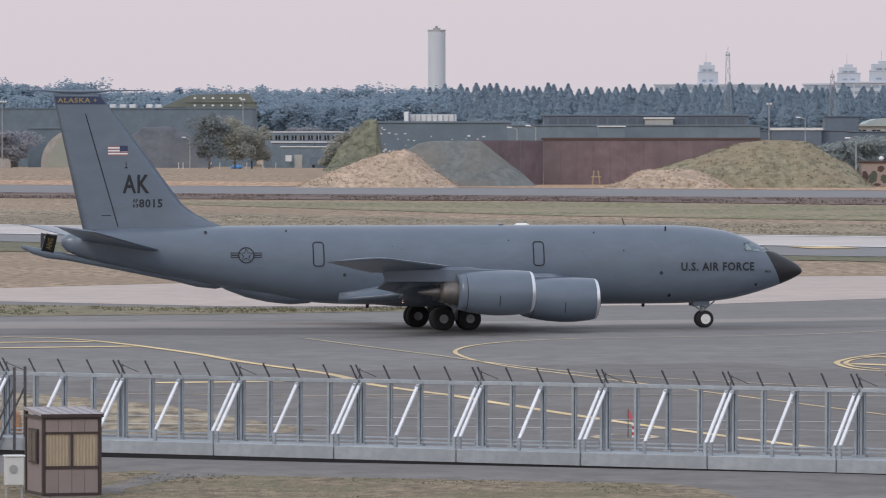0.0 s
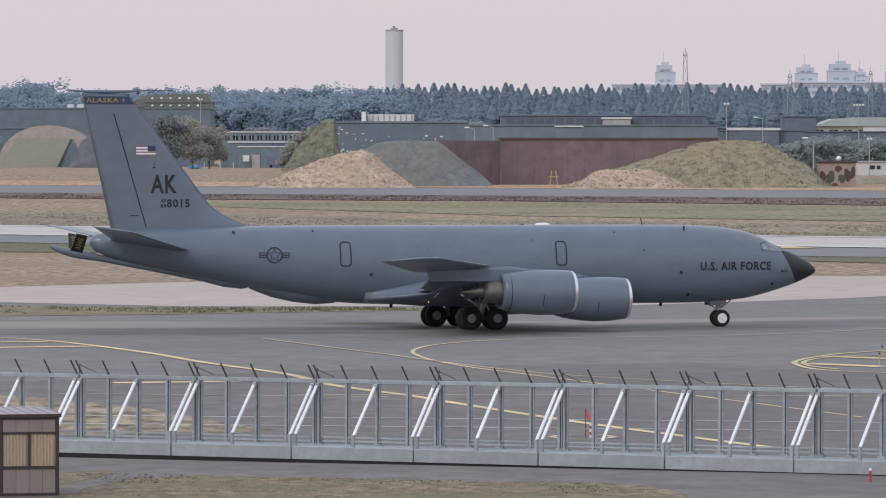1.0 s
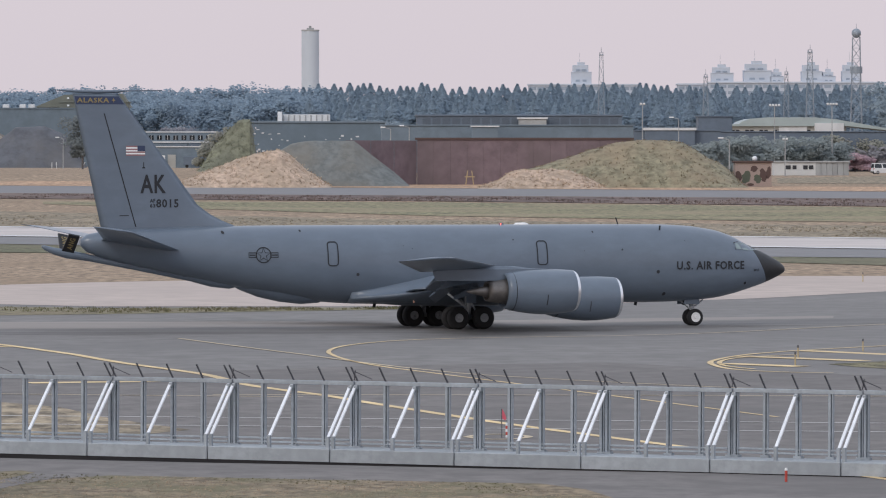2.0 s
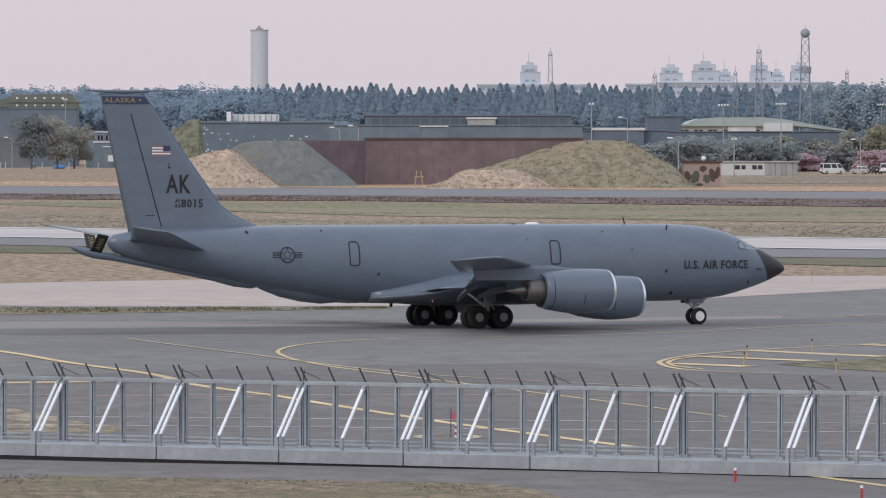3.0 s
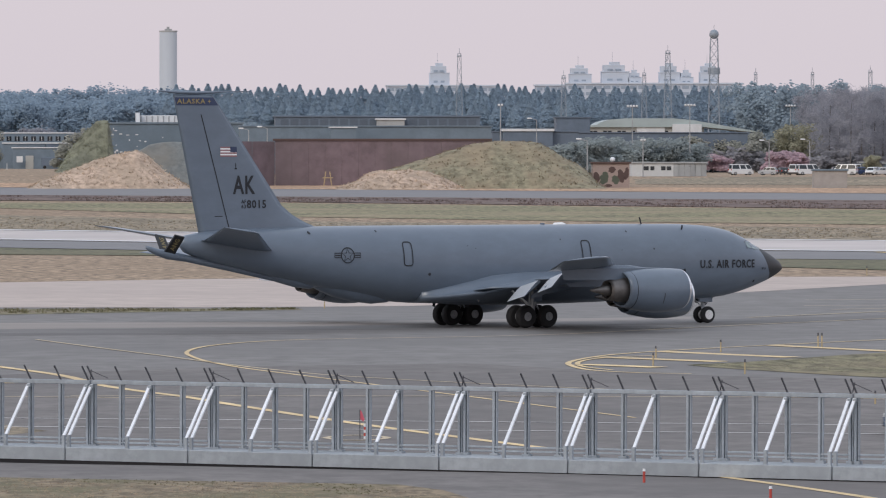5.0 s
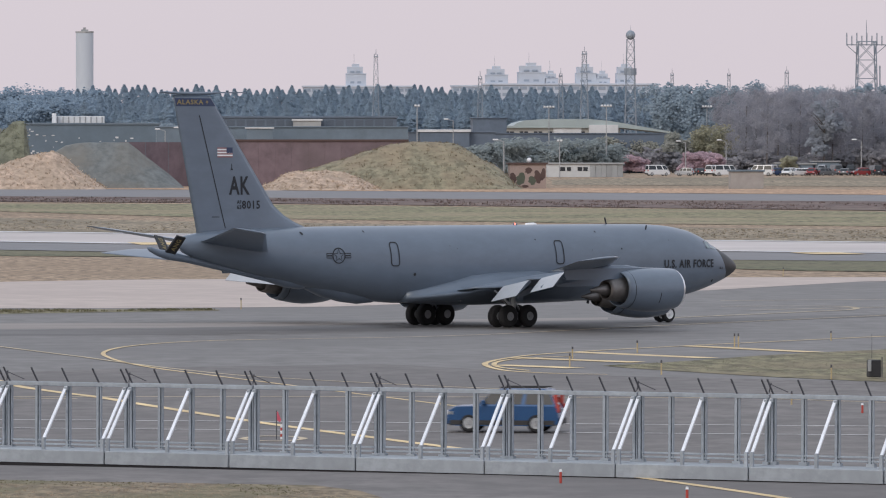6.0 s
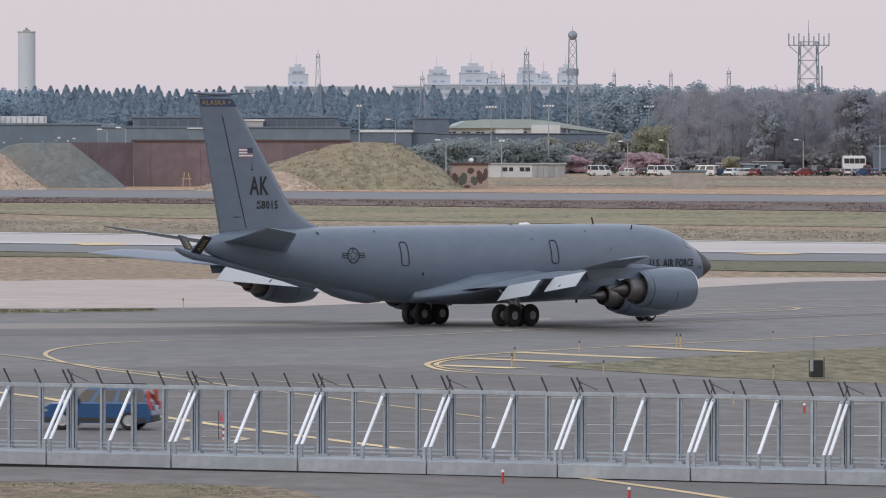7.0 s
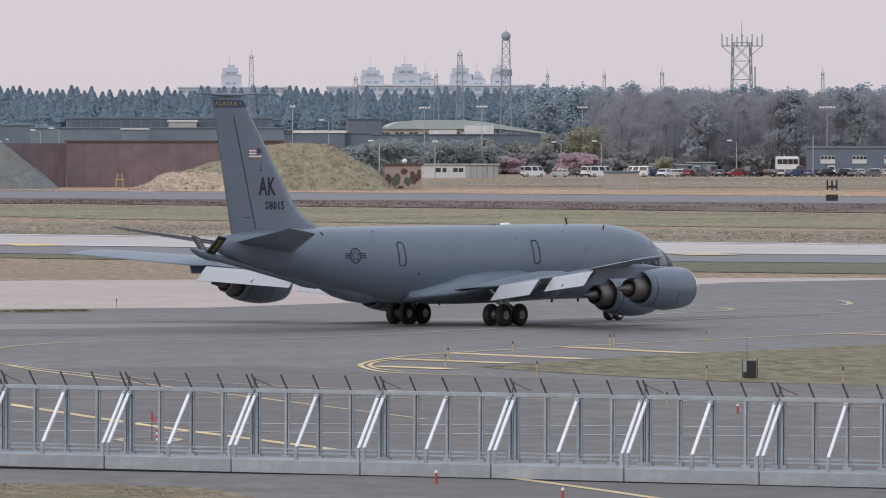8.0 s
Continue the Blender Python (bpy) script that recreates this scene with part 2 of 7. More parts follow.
def on_land(p, z=0.0):
    return Vector((p[0], p[1], land(p[1]) + z))


def ground_patch(name, outline, material, lift, label, category="ground"):
    """A flat patch of the given outline that follows the land."""
    bm = bmesh.new()
    bm.faces.new([bm.verts.new((x, y, 0)) for x, y in outline])
    for y, _ in BREAKS[1:-1]:
        bmesh.ops.bisect_plane(bm, geom=bm.verts[:] + bm.edges[:] + bm.faces[:], plane_co=(0, y, 0), plane_no=(0, 1, 0))
    bmesh.ops.triangulate(bm, faces=bm.faces)
    for v in bm.verts:
        v.co.z = land(v.co.y) + lift
    ob = part(name, bm, material, None)
    return tagged(ob, label, category, kind="structure")


def smooth_path(pts, steps=6):
    out = []
    n = len(pts)
    for i in range(n - 1):
        p0, p1, p2, p3 = (Vector(pts[max(0, min(n - 1, k))]) for k in (i - 1, i, i + 1, i + 2))
        for s in range(steps):
            t = s / steps
            out.append(0.5 * ((2 * p1) + (p2 - p0) * t + (2 * p0 - 5 * p1 + 4 * p2 - p3) * t * t + (3 * p1 - p0 - 3 * p2 + p3) * t ** 3))
    out.append(Vector(pts[-1]))
    return out


def painted_line(name, pts, width, material, label, lift=0.034, curved=True):
    path = smooth_path(pts) if curved and len(pts) > 2 else [Vector(p) for p in pts]
    left, right = [], []
    for i, p in enumerate(path):
        d = (path[min(i + 1, len(path) - 1)] - path[max(i - 1, 0)]).normalized()
        nrm = Vector((-d.y, d.x)) * width / 2
        left.append(p + nrm)
        right.append(p - nrm)
    vs = [on_land(p, lift) for p in left + right]
    n = len(path)
    ob = mesh_object(name, vs, [(i, i + 1, n + i + 1, n + i) for i in range(n - 1)], material)
    return tagged(ob, label, "road marking", kind="structure")


# ---- ground ----
def build_ground():
    vs, fs = [], []
    ys = [-50, 100, 200, 340, 500, 700, 900, 1100, 1300, 1420, 2000, 3000, 4900]
    xs = [-1500, -600, -300, -100, -50, 0, 50, 100, 300, 600, 1500]
    for y in ys:
        for x in xs:
            vs.append((x, y, land(y)))
    w = len(xs)
    for j in range(len(ys) - 1):
        for i in range(w - 1):
            fs.append((j * w + i, j * w + i + 1, (j + 1) * w + i + 1, (j + 1) * w + i))
    tagged(mesh_object("ground", vs, fs, GRASS_TAN), "dry tan airfield grass reaching to the far trees", "grass", kind="structure")
    # taxiway strip on the far side with its soil bank
    ground_patch("far_taxiway", [(-109.54, 1313.70), (20.59, 1238.96), (167.36, 1135.52), (156.31, 1060.59), (18.87, 1135.52), (-99.81, 1197.02)], RUNWAY_GREY, 0.05, "grey far taxiway beyond the runway", "taxiway")
    ground_patch("grass_orange_strip", [(-113.71, 1363.70), (21.73, 1307.71), (178.84, 1213.45), (167.90, 1139.18), (20.66, 1243.32), (-109.79, 1316.72)], GRASS_ORANGE, 0.045, "orange-tan dry grass strip beyond the far taxiway", "grass")
    ground_patch("soil_bank", [(-99.48, 1192.98), (18.81, 1131.88), (155.85, 1057.42), (140.32, 952.07), (64.26, 1023.74), (17.73, 1066.99), (-93.48, 1121.12)], SOIL, 0.08, "bare brown soil strip beside the far taxiway", "soil")
    ground_patch("grass_green_far", [(-39.72, 1066.99), (17.52, 1054.26), (138.83, 941.93), (121.94, 827.33), (55.29, 880.92), (15.32, 922.27), (-38.56, 1035.74)], GRASS_GREEN, 0.05, "strip of young green grass between taxiway and runway", "grass")
    ground_patch("grass_dull_far", [(-84.39, 1012.02), (-35.64, 957.23), (14.78, 889.78), (53.69, 855.35), (119.15, 808.41), (108.26, 734.52), (39.95, 779.89), (-73.09, 876.55)], GRASS_DULL, 0.03, "dull brown grass along the runway edge", "grass")
    # runway
    ground_patch("runway", [(-72.73, 872.22), (3.73, 808.41), (39.87, 778.17), (107.81, 731.49), (98.04, 665.22), (39.47, 716.66), (3.42, 740.68), (-67.41, 808.41)], RUNWAY_PALE, 0.06, "pale runway with white edge lines", "runway")
    ground_patch("runway_shoulder", [(-67.26, 806.57), (3.41, 739.13), (39.39, 715.21), (97.78, 663.41), (91.56, 621.25), (36.24, 658.05), (3.23, 699.48), (-63.63, 763.06)], RUNWAY_GREY, 0.06, "grey runway shoulder", "runway")
    painted_line("runway_edge_line", [(-72.37, 867.94), (3.71, 802.91), (39.69, 774.76), (107.37, 728.47)], 3.0, RUNWAY_WHITE, "white runway edge line", 0.1)
    painted_line("runway_edge_line", [(-67.72, 812.13), (3.43, 743.79), (39.55, 718.12), (98.58, 668.86)], 3.0, RUNWAY_WHITE, "white runway edge line", 0.1)
    painted_line("taxi_arrow", [(35.82, 715.21), (38.03, 705.23)], 5, LINE_YELLOW, "short yellow mark on the runway shoulder", 0.12)
    painted_line("taxi_arrow", [(6.09, 746.94), (7.40, 734.52)], 5, LINE_YELLOW, "short yellow mark on the runway shoulder", 0.12)
    painted_line("taxi_arrow", [(68.03, 687.68), (69.24, 676.26)], 5, LINE_YELLOW, "short yellow mark on the runway shoulder", 0.12)
    ground_patch("grass_green_near", [(-63.49, 761.41), (3.22, 697.49), (36.15, 656.28), (91.33, 619.68), (83.11, 563.91), (57.02, 585.53), (34.75, 630.87), (3.09, 668.86), (-58.33, 699.48)], GRASS_DEEP, 0.05, "green grass beside the runway", "grass")
    ground_patch("taxi_link_concrete", [(-40.97, 491.36), (-30.49, 505.59), (-15.65, 529.69), (2.53, 547.49), (30.56, 554.95), (81.98, 556.21), (80.51, 546.27), (68.41, 546.27), (56.39, 536.67), (43.40, 505.59), (28.38, 470.54), (14.39, 449.76), (2.06, 446.47), (-13.19, 446.47), (-27.84, 461.65), (-39.39, 472.36)], CONCRETE_PALE, 0.022, "pale pinkish concrete of the runway link", "taxiway")
    ground_patch("car_park_bank", [(86.01, 1370.22), (109.18, 1396.93), (205.89, 1396.93), (186.53, 1265.57), (119.76, 1301.77), (82.46, 1313.70)], GRASS_DULL, 0.05, "dull grass bank below the car park", "grass")
    # the apron and taxiway on this side
    ground_patch("taxiway", [(-39.24, 476.0), (-27.74, 465.5), (-13.14, 450.0), (2.05, 450.0), (14.34, 453.5), (28.27, 474.0), (43.22, 509.0), (56.15, 540.0), (68.11, 549.0), (80.15, 549.0), (46.02, 296.77), (-24.75, 296.77)], ASPHALT, 0.010, "grey worn asphalt taxiway", "taxiway")
    ground_patch("apron", [(-25.20, 302.16), (-11.72, 314.73), (2.92, 327.11), (13.11, 330.36), (22.35, 317.13), (46.86, 302.16), (34.60, 223.15), (12.05, 218.75), (-18.24, 218.75)], ASPHALT_OLD, 0.020, "dark patched asphalt apron before the fence", "apron")
    ground_patch("tyre_worn_strip", [(-32.17, 385.85), (-11.47, 388.31), (6.56, 394.58), (29.02, 411.86), (50.41, 432.26), (49.70, 426.23), (28.07, 398.43), (6.33, 381.04), (-11.15, 377.51), (-31.38, 376.35)], TYRE_WORN, 0.018, "tyre-darkened strip of the taxiway centreline", "taxiway")
    ground_patch("sand_worn_strip", [(-33.77, 405.04), (-12.00, 406.39), (6.77, 407.74), (29.62, 420.36), (29.22, 414.66), (6.60, 397.14), (-11.54, 390.79), (-32.48, 389.54)], surface("dusty_asphalt", (0.27, 0.242, 0.222), 0.8, vary=0.1, grain=0.3, patch=0.04, stretch=(0.2, 1, 1)), 0.016, "dusty pale strip of the taxiway", "taxiway")
    ground_patch("grass_strip", [(-37.92, 454.78), (-27.22, 451.42), (-13.05, 441.63), (-0.82, 443.24), (7.68, 441.63), (7.64, 439.25), (-2.79, 432.26), (-12.55, 424.75), (-25.26, 418.92), (-34.69, 416.07)], GRASS_ISLAND, 0.028, "low strip of patchy grass between taxiways", "grass")
    ground_patch("grass_island", [(22.89, 328.40), (25.92, 331.67), (33.82, 344.52), (45.18, 360.79), (54.46, 369.52), (44.37, 301.07), (38.40, 306.62), (32.70, 311.20), (29.50, 315.33), (26.31, 320.80), (23.71, 325.83)], GRASS_ISLAND, 0.028, "patchy grass island between taxi lanes", "grass")
    ground_patch("grass_apron_edge", [(-25.20, 302.16), (-16.59, 297.83), (-9.97, 285.57), (-7.73, 276.09), (-4.60, 267.22), (-6.17, 263.83), (-21.86, 262.17)], GRASS_DULL, 0.028, "dry grass patch behind the fence", "grass")
    yl = "yellow taxi guide line on the asphalt"
    painted_line("taxi_line", [(-28.49, 376.35), (-22.45, 372.33), (-18.82, 368.41), (-15.06, 356.58), (-9.31, 332.33), (-4.99, 317.74), (-3.16, 307.5), (-1.37, 301.1), (0.36, 296.0), (2.35, 288.3), (6.62, 273.0), (10.20, 262.0), (13.0, 253.7)], 0.5, LINE_YELLOW, yl)
    painted_line("taxi_line", [(-26.37, 348.45), (-14.97, 354.51)], 1.5, LINE_YELLOW, yl)
    painted_line("taxi_line", [(-27.23, 359.73), (-17.42, 362.93)], 1.5, LINE_YELLOW, yl)
    painted_line("taxi_line", [(-12.07, 308.32), (-4.64, 310.62)], 1.3, LINE_YELLOW, yl)
    painted_line("taxi_line_thin", [(-6.94, 369.52), (-2.25, 347.46), (0.41, 336.37), (4.38, 323.30), (8.26, 314.73), (18.22, 302.16), (35.62, 286.55)], 0.24, LINE_THIN, "faded yellow guide line")
    painted_line("taxi_line", [(14.85, 374.04), (10.47, 371.77), (6.12, 368.41), (3.24, 362.93), (1.25, 354.51), (0.56, 344.52), (1.19, 335.01), (2.91, 325.83), (5.28, 317.74), (8.09, 308.32), (10.73, 299.44), (13.72, 289.54), (17.39, 277.01)], 0.22, LINE_YELLOW, yl)
    painted_line("taxi_line_thin", [(14.85, 374.04), (20.99, 381.04), (31.24, 399.74), (54.50, 438.46)], 0.28, LINE_THIN, "faded yellow guide line")
    painted_line("taxi_line", [(55.48, 397.14), (48.47, 387.08), (39.01, 372.90), (29.16, 357.62), (22.81, 346.47), (19.72, 339.11), (18.08, 333.00), (17.68, 328.40), (18.27, 322.67), (20.16, 319.57), (22.43, 318.35)], 0.28, LINE_YELLOW, yl)
    painted_line("taxi_line", [(22.37, 339.80), (19.56, 336.37), (18.27, 331.67), (18.18, 326.47), (19.26, 322.67)], 0.24, LINE_YELLOW, yl)
    painted_line("taxi_rung", [(19.48, 337.73), (24.77, 332.00)], 1.2, LINE_YELLOW, yl)
    painted_line("taxi_rung", [(22.81, 346.47), (28.42, 337.05)], 1.2, LINE_YELLOW, yl)
    painted_line("taxi_rung", [(29.12, 357.10), (34.15, 345.49)], 1.2, LINE_YELLOW, yl)
    painted_line("taxi_rung", [(18.22, 329.05), (21.53, 325.51)], 1.2, LINE_YELLOW, yl)
    painted_line("taxi_rung", [(45.00, 382.83), (52.57, 376.35)], 1.2, LINE_YELLOW, yl)
    painted_line("taxi_line_thin", [(40.09, 466.95), (51.25, 470.54), (55.74, 470.54), (55.09, 457.34), (50.72, 449.76), (39.33, 438.46)], 0.4, LINE_THIN, "faded yellow guide line")
    painted_line("taxi_line_thin", [(38.61, 449.76), (45.53, 449.76), (46.07, 441.63), (42.24, 433.79), (32.63, 417.49)], 0.4, LINE_THIN, "faded yellow guide line")
    wl = "worn white vehicle lane line"
    painted_line("lane_line", [(-19.03, 279.80), (0.34, 276.09), (39.51, 268.08)], 0.3, LINE_WHITE, wl)
    painted_line("lane_line", [(-18.59, 273.37), (0.33, 269.39), (38.52, 261.35)], 0.3, LINE_WHITE, wl)
    painted_line("lane_line", [(-4.20, 296.77), (16.29, 295.72), (43.05, 292.08)], 0.3, LINE_THIN, "faded lane line")
    painted_line("lane_line", [(-13.84, 297.83), (-0.54, 294.67)], 0.3, LINE_THIN, "faded lane line")
    ring = [(5.36, 261.76), (6.00, 263.42), (7.01, 263.42), (7.57, 261.76), (6.92, 260.12), (5.92, 260.12), (5.36, 261.76)]
    painted_line("marker_ring", ring, 0.3, LINE_THIN, "faded yellow ring round the flag marker")
    # this side of the fence
    ground_patch("near_grass", [(-18.12, 217.32), (-19.63, 235.46), (-10.97, 238.16), (-9.62, 239.53), (-9.14, 238.16), (-10.58, 231.53), (-9.58, 233.15), (-6.62, 236.46), (0.29, 233.81), (7.05, 231.53), (8.36, 228.35), (9.31, 221.66), (8.12, 193.33), (-16.12, 193.33)], surface("trodden_grass", (0.21, 0.163, 0.106), 0.95, vary=0.45, grain=2.2, patch=0.3, tint=(0.135, 0.128, 0.064), stretch=(1, 0.5, 1), bump=0.6, detail=9.0), 0.028, "dry near grass with green tufts", "grass")
    ground_patch("near_path", [(-10.95, 226.4), (-10.75, 229.2), (-9.6, 233.0), (-9.0, 236.2), (-7.9, 236.2), (-8.9, 232.8), (-9.9, 228.6), (-9.9, 226.0)], ASPHALT_OLD, 0.036, "narrow worn asphalt path through the near grass", "path")
    painted_line("road_line", [(16.78, 238.16), (18.10, 234.14), (19.53, 229.61), (21.13, 224.05), (22.84, 217.32)], 0.4, LINE_YELLOW, "yellow road line on this side of the fence", 0.034)


build_ground()


# ---- the tanker aircraft: x ahead, y to its left, z up; the origin lies on the ground between the main wheels ----
# station, belly, back, half width
HULL = [
    (19.70, 2.94, 3.06, 0.06), (19.62, 2.84, 3.2, 0.2), (19.35, 2.68, 3.42, 0.40), (18.9, 2.47, 3.68, 0.65), (18.2, 2.2, 4.02, 0.95), (17.4, 1.95, 4.34, 1.22),
    (16.6, 1.72, 4.80, 1.44), (15.6, 1.50, 5.15, 1.64), (14.2, 1.35, 5.38, 1.77), (12.5, 1.29, 5.48, 1.83), (9.0, 1.28, 5.50, 1.83), (4.0, 1.28, 5.50, 1.83), (-1.0, 1.28, 5.50, 1.83),
    (-5.0, 1.30, 5.50, 1.83), (-7.0, 1.42, 5.50, 1.82), (-9.0, 1.72, 5.50, 1.77), (-11.0, 2.08, 5.49, 1.66), (-13.0, 2.47, 5.46, 1.5), (-15.0, 2.88, 5.42, 1.28), (-17.0, 3.3, 5.36, 1.02),
    (-18.5, 3.62, 5.28, 0.8), (-19.5, 3.9, 5.18, 0.6), (-20.1, 4.15, 5.05, 0.42), (-20.4, 4.45, 4.8, 0.16),
]


def hull_at(x):
    st = sorted(HULL)
    xs = [s[0] for s in st]
    out = []
    for k in (1, 2, 3):
        out.append(float(np.interp(x, xs, [s[k] for s in st])))
    return out


def hull_smooth(x):
    """The hull's section, rounded between the stations."""
    d = 0.25
    return [sum(hull_at(x + o)[k] * w for o, w in ((-d, 0.25), (0, 0.5), (d, 0.25))) for k in range(3)]


def hull_y(x, z):
    """Half the hull's width at station x and height z."""
    lo, hi, w = hull_smooth(x)
    c, h = (lo + hi) / 2, (hi - lo) / 2
    t = max(-0.999, min(0.999, (z - c) / h))
    return w * (1 - abs(t) ** 2.2) ** (1 / 2.2)


def hull_ring(x, n=48):
    lo, hi, w = hull_smooth(x) if -20 < x < 19.2 else hull_at(x)
    c, h = (lo + hi) / 2, (hi - lo) / 2
    ring = []
    for k in range(n):
        a = 2 * math.pi * k / n
        ca, sa = math.cos(a), math.sin(a)
        ring.append((x, w * math.copysign(abs(ca) ** (2 / 2.2), ca), c + h * math.copysign(abs(sa) ** (2 / 2.2), sa)))
    return ring


def wing_z(y):
    return 1.95 + (abs(y) - 1.8) * 0.106


def wing_edges(y):
    """Leading and trailing edge of the wing at |y|."""
    y = abs(y)
    le = 7.1 - (y - 1.8) * 0.787
    te = -3.1 if y < 3.7 else -10.1 + (19.94 - y) * 0.57
    return le, te


def aerofoil(le, te, y, z, thick, camber=0.0, n=10):
    ring = []
    c = le - te
    for k in range(2 * n):
        u = k / n if k <= n else (2 * n - k) / n
        up = 1 if k <= n else -1
        f = 5 * (0.2969 * math.sqrt(u) - 0.126 * u - 0.3516 * u * u + 0.2843 * u ** 3 - 0.1036 * u ** 4)
        ring.append((le - c * u, y, z + up * f * thick * c * (0.62 if up > 0 else 0.45) * 1.9 * 0.5 + camber * c * u * (1 - u)))
    return ring


def fin_edges(z):
    te = float(np.interp(z, [5.2, 12.45], [-19.25, -20.85]))
    le = float(np.interp(z, [5.2, 5.5, 5.75, 6.1, 6.6, 12.45], [-11.3, -11.9, -12.55, -13.25, -13.95, -18.35]))
    return le, te


def fin_y(x, z):
    le, te = fin_edges(z)
    u = max(0.0, min(1.0, (le - x) / (le - te)))
    return 0.09 * (le - te) * 1.2 * (math.sqrt(u) * 0.55 * (1 - u) + 0.25 * u * (1 - u)) + 0.02


def draped(name, vs, fs, side_y, parent, material, label="", off=0.012, mirror=False):
    """A flat marking (x along the hull, z up) laid on a curved side."""
    out = [(x, -(side_y(x, z) + off) * (-1 if mirror else 1), z) for x, z in vs]
    return mesh_object(name, out, fs, material, parent, label)


def outline(pts, w):
    """A closed line of width w round the points: vertices and faces in the plane."""
    n = len(pts)
    c = sum((Vector(p) for p in pts), Vector((0, 0))) / n
    vs = []
    for i, p in enumerate(pts):
        p, a, b = Vector(p), Vector(pts[i - 1]), Vector(pts[(i + 1) % n])
        d = (b - a).normalized()
        nr = Vector((-d.y, d.x))
        if nr.dot(p - c) < 0:
            nr = -nr
        vs += [p + nr * w / 2, p - nr * w / 2]
    return vs, [(2 * i, 2 * i + 1, (2 * i + 3) % (2 * n), (2 * i + 2) % (2 * n)) for i in range(n)]


def rounded_rect(cx, cz, w, h, r, n=4):
    pts = []
    for k, (sx, sz) in enumerate(((1, 1), (-1, 1), (-1, -1), (1, -1))):
        for j in range(n + 1):
            a = math.pi / 2 * (k + j / n)
            pts.append((cx + sx * (w / 2 - r) + r * math.cos(a), cz + sz * (h / 2 - r) + r * math.sin(a)))
    full = []
    for i, p in enumerate(pts):
        q = pts[(i + 1) % len(pts)]
        k = max(1, int(math.dist(p, q) / 0.1))
        full += [(p[0] + (q[0] - p[0]) * j / k, p[1] + (q[1] - p[1]) * j / k) for j in range(k)]
    return full


def put_text(name, text, cx, cz, height, width, side_y, parent, material, off=0.015, slant=0.0):
    vs, fs = lettering(text, height, width)
    vs = [(cx + x + slant * z, cz + z) for x, z in vs]
    return draped(name, vs, fs, side_y, parent, material, "", off)


def build_wheel(name, parent, x, y, z, r, w, rim_material, label):
    bm = bmesh.new()
    prof = [(-w * 0.5, r * 0.55), (-w * 0.5, r * 0.82), (-w * 0.36, r * 0.95), (-w * 0.15, r), (w * 0.15, r), (w * 0.36, r * 0.95), (w * 0.5, r * 0.82), (w * 0.5, r * 0.55)]
    n = 28
    add_loft(bm, [[(rad * math.cos(2 * math.pi * k / n), yy, rad * math.sin(2 * math.pi * k / n)) for k in range(n)] for yy, rad in prof], caps=True)
    wheel = part(name, bm, RUBBER, parent, label, smooth=False)
    wheel.matrix_basis = pose(x, y, z)
    q = 0.66 if rim_material is RIM_GREY else 1.0
    for side in (-1, 1):
        bm = bmesh.new()
        yy = side * (w * 0.5 + 0.004)
        add_loft(bm, [[(rad * math.cos(2 * math.pi * k / 20), yv, rad * math.sin(2 * math.pi * k / 20)) for k in range(20)] for yv, rad in
                      ((yy - side * 0.02, r * 0.6 * q), (yy + side * 0.015, r * 0.57 * q), (yy + side * 0.005, r * 0.45 * q), (yy + side * 0.005, r * 0.22 * q), (yy + side * 0.04, r * 0.17 * q), (yy + side * 0.04, 0.01))], caps=False)
        for k in range(8):
            a = 2 * math.pi * k / 8
            add_box(bm, (-0.03, yy - 0.02, r * 0.28 * q), (0.03, yy + 0.02, r * 0.36 * q), 0, Matrix.Rotation(a, 4, "Y"))
        part("rim", bm, rim_material, wheel, "wheel rim with bolts round the hub")
    return wheel


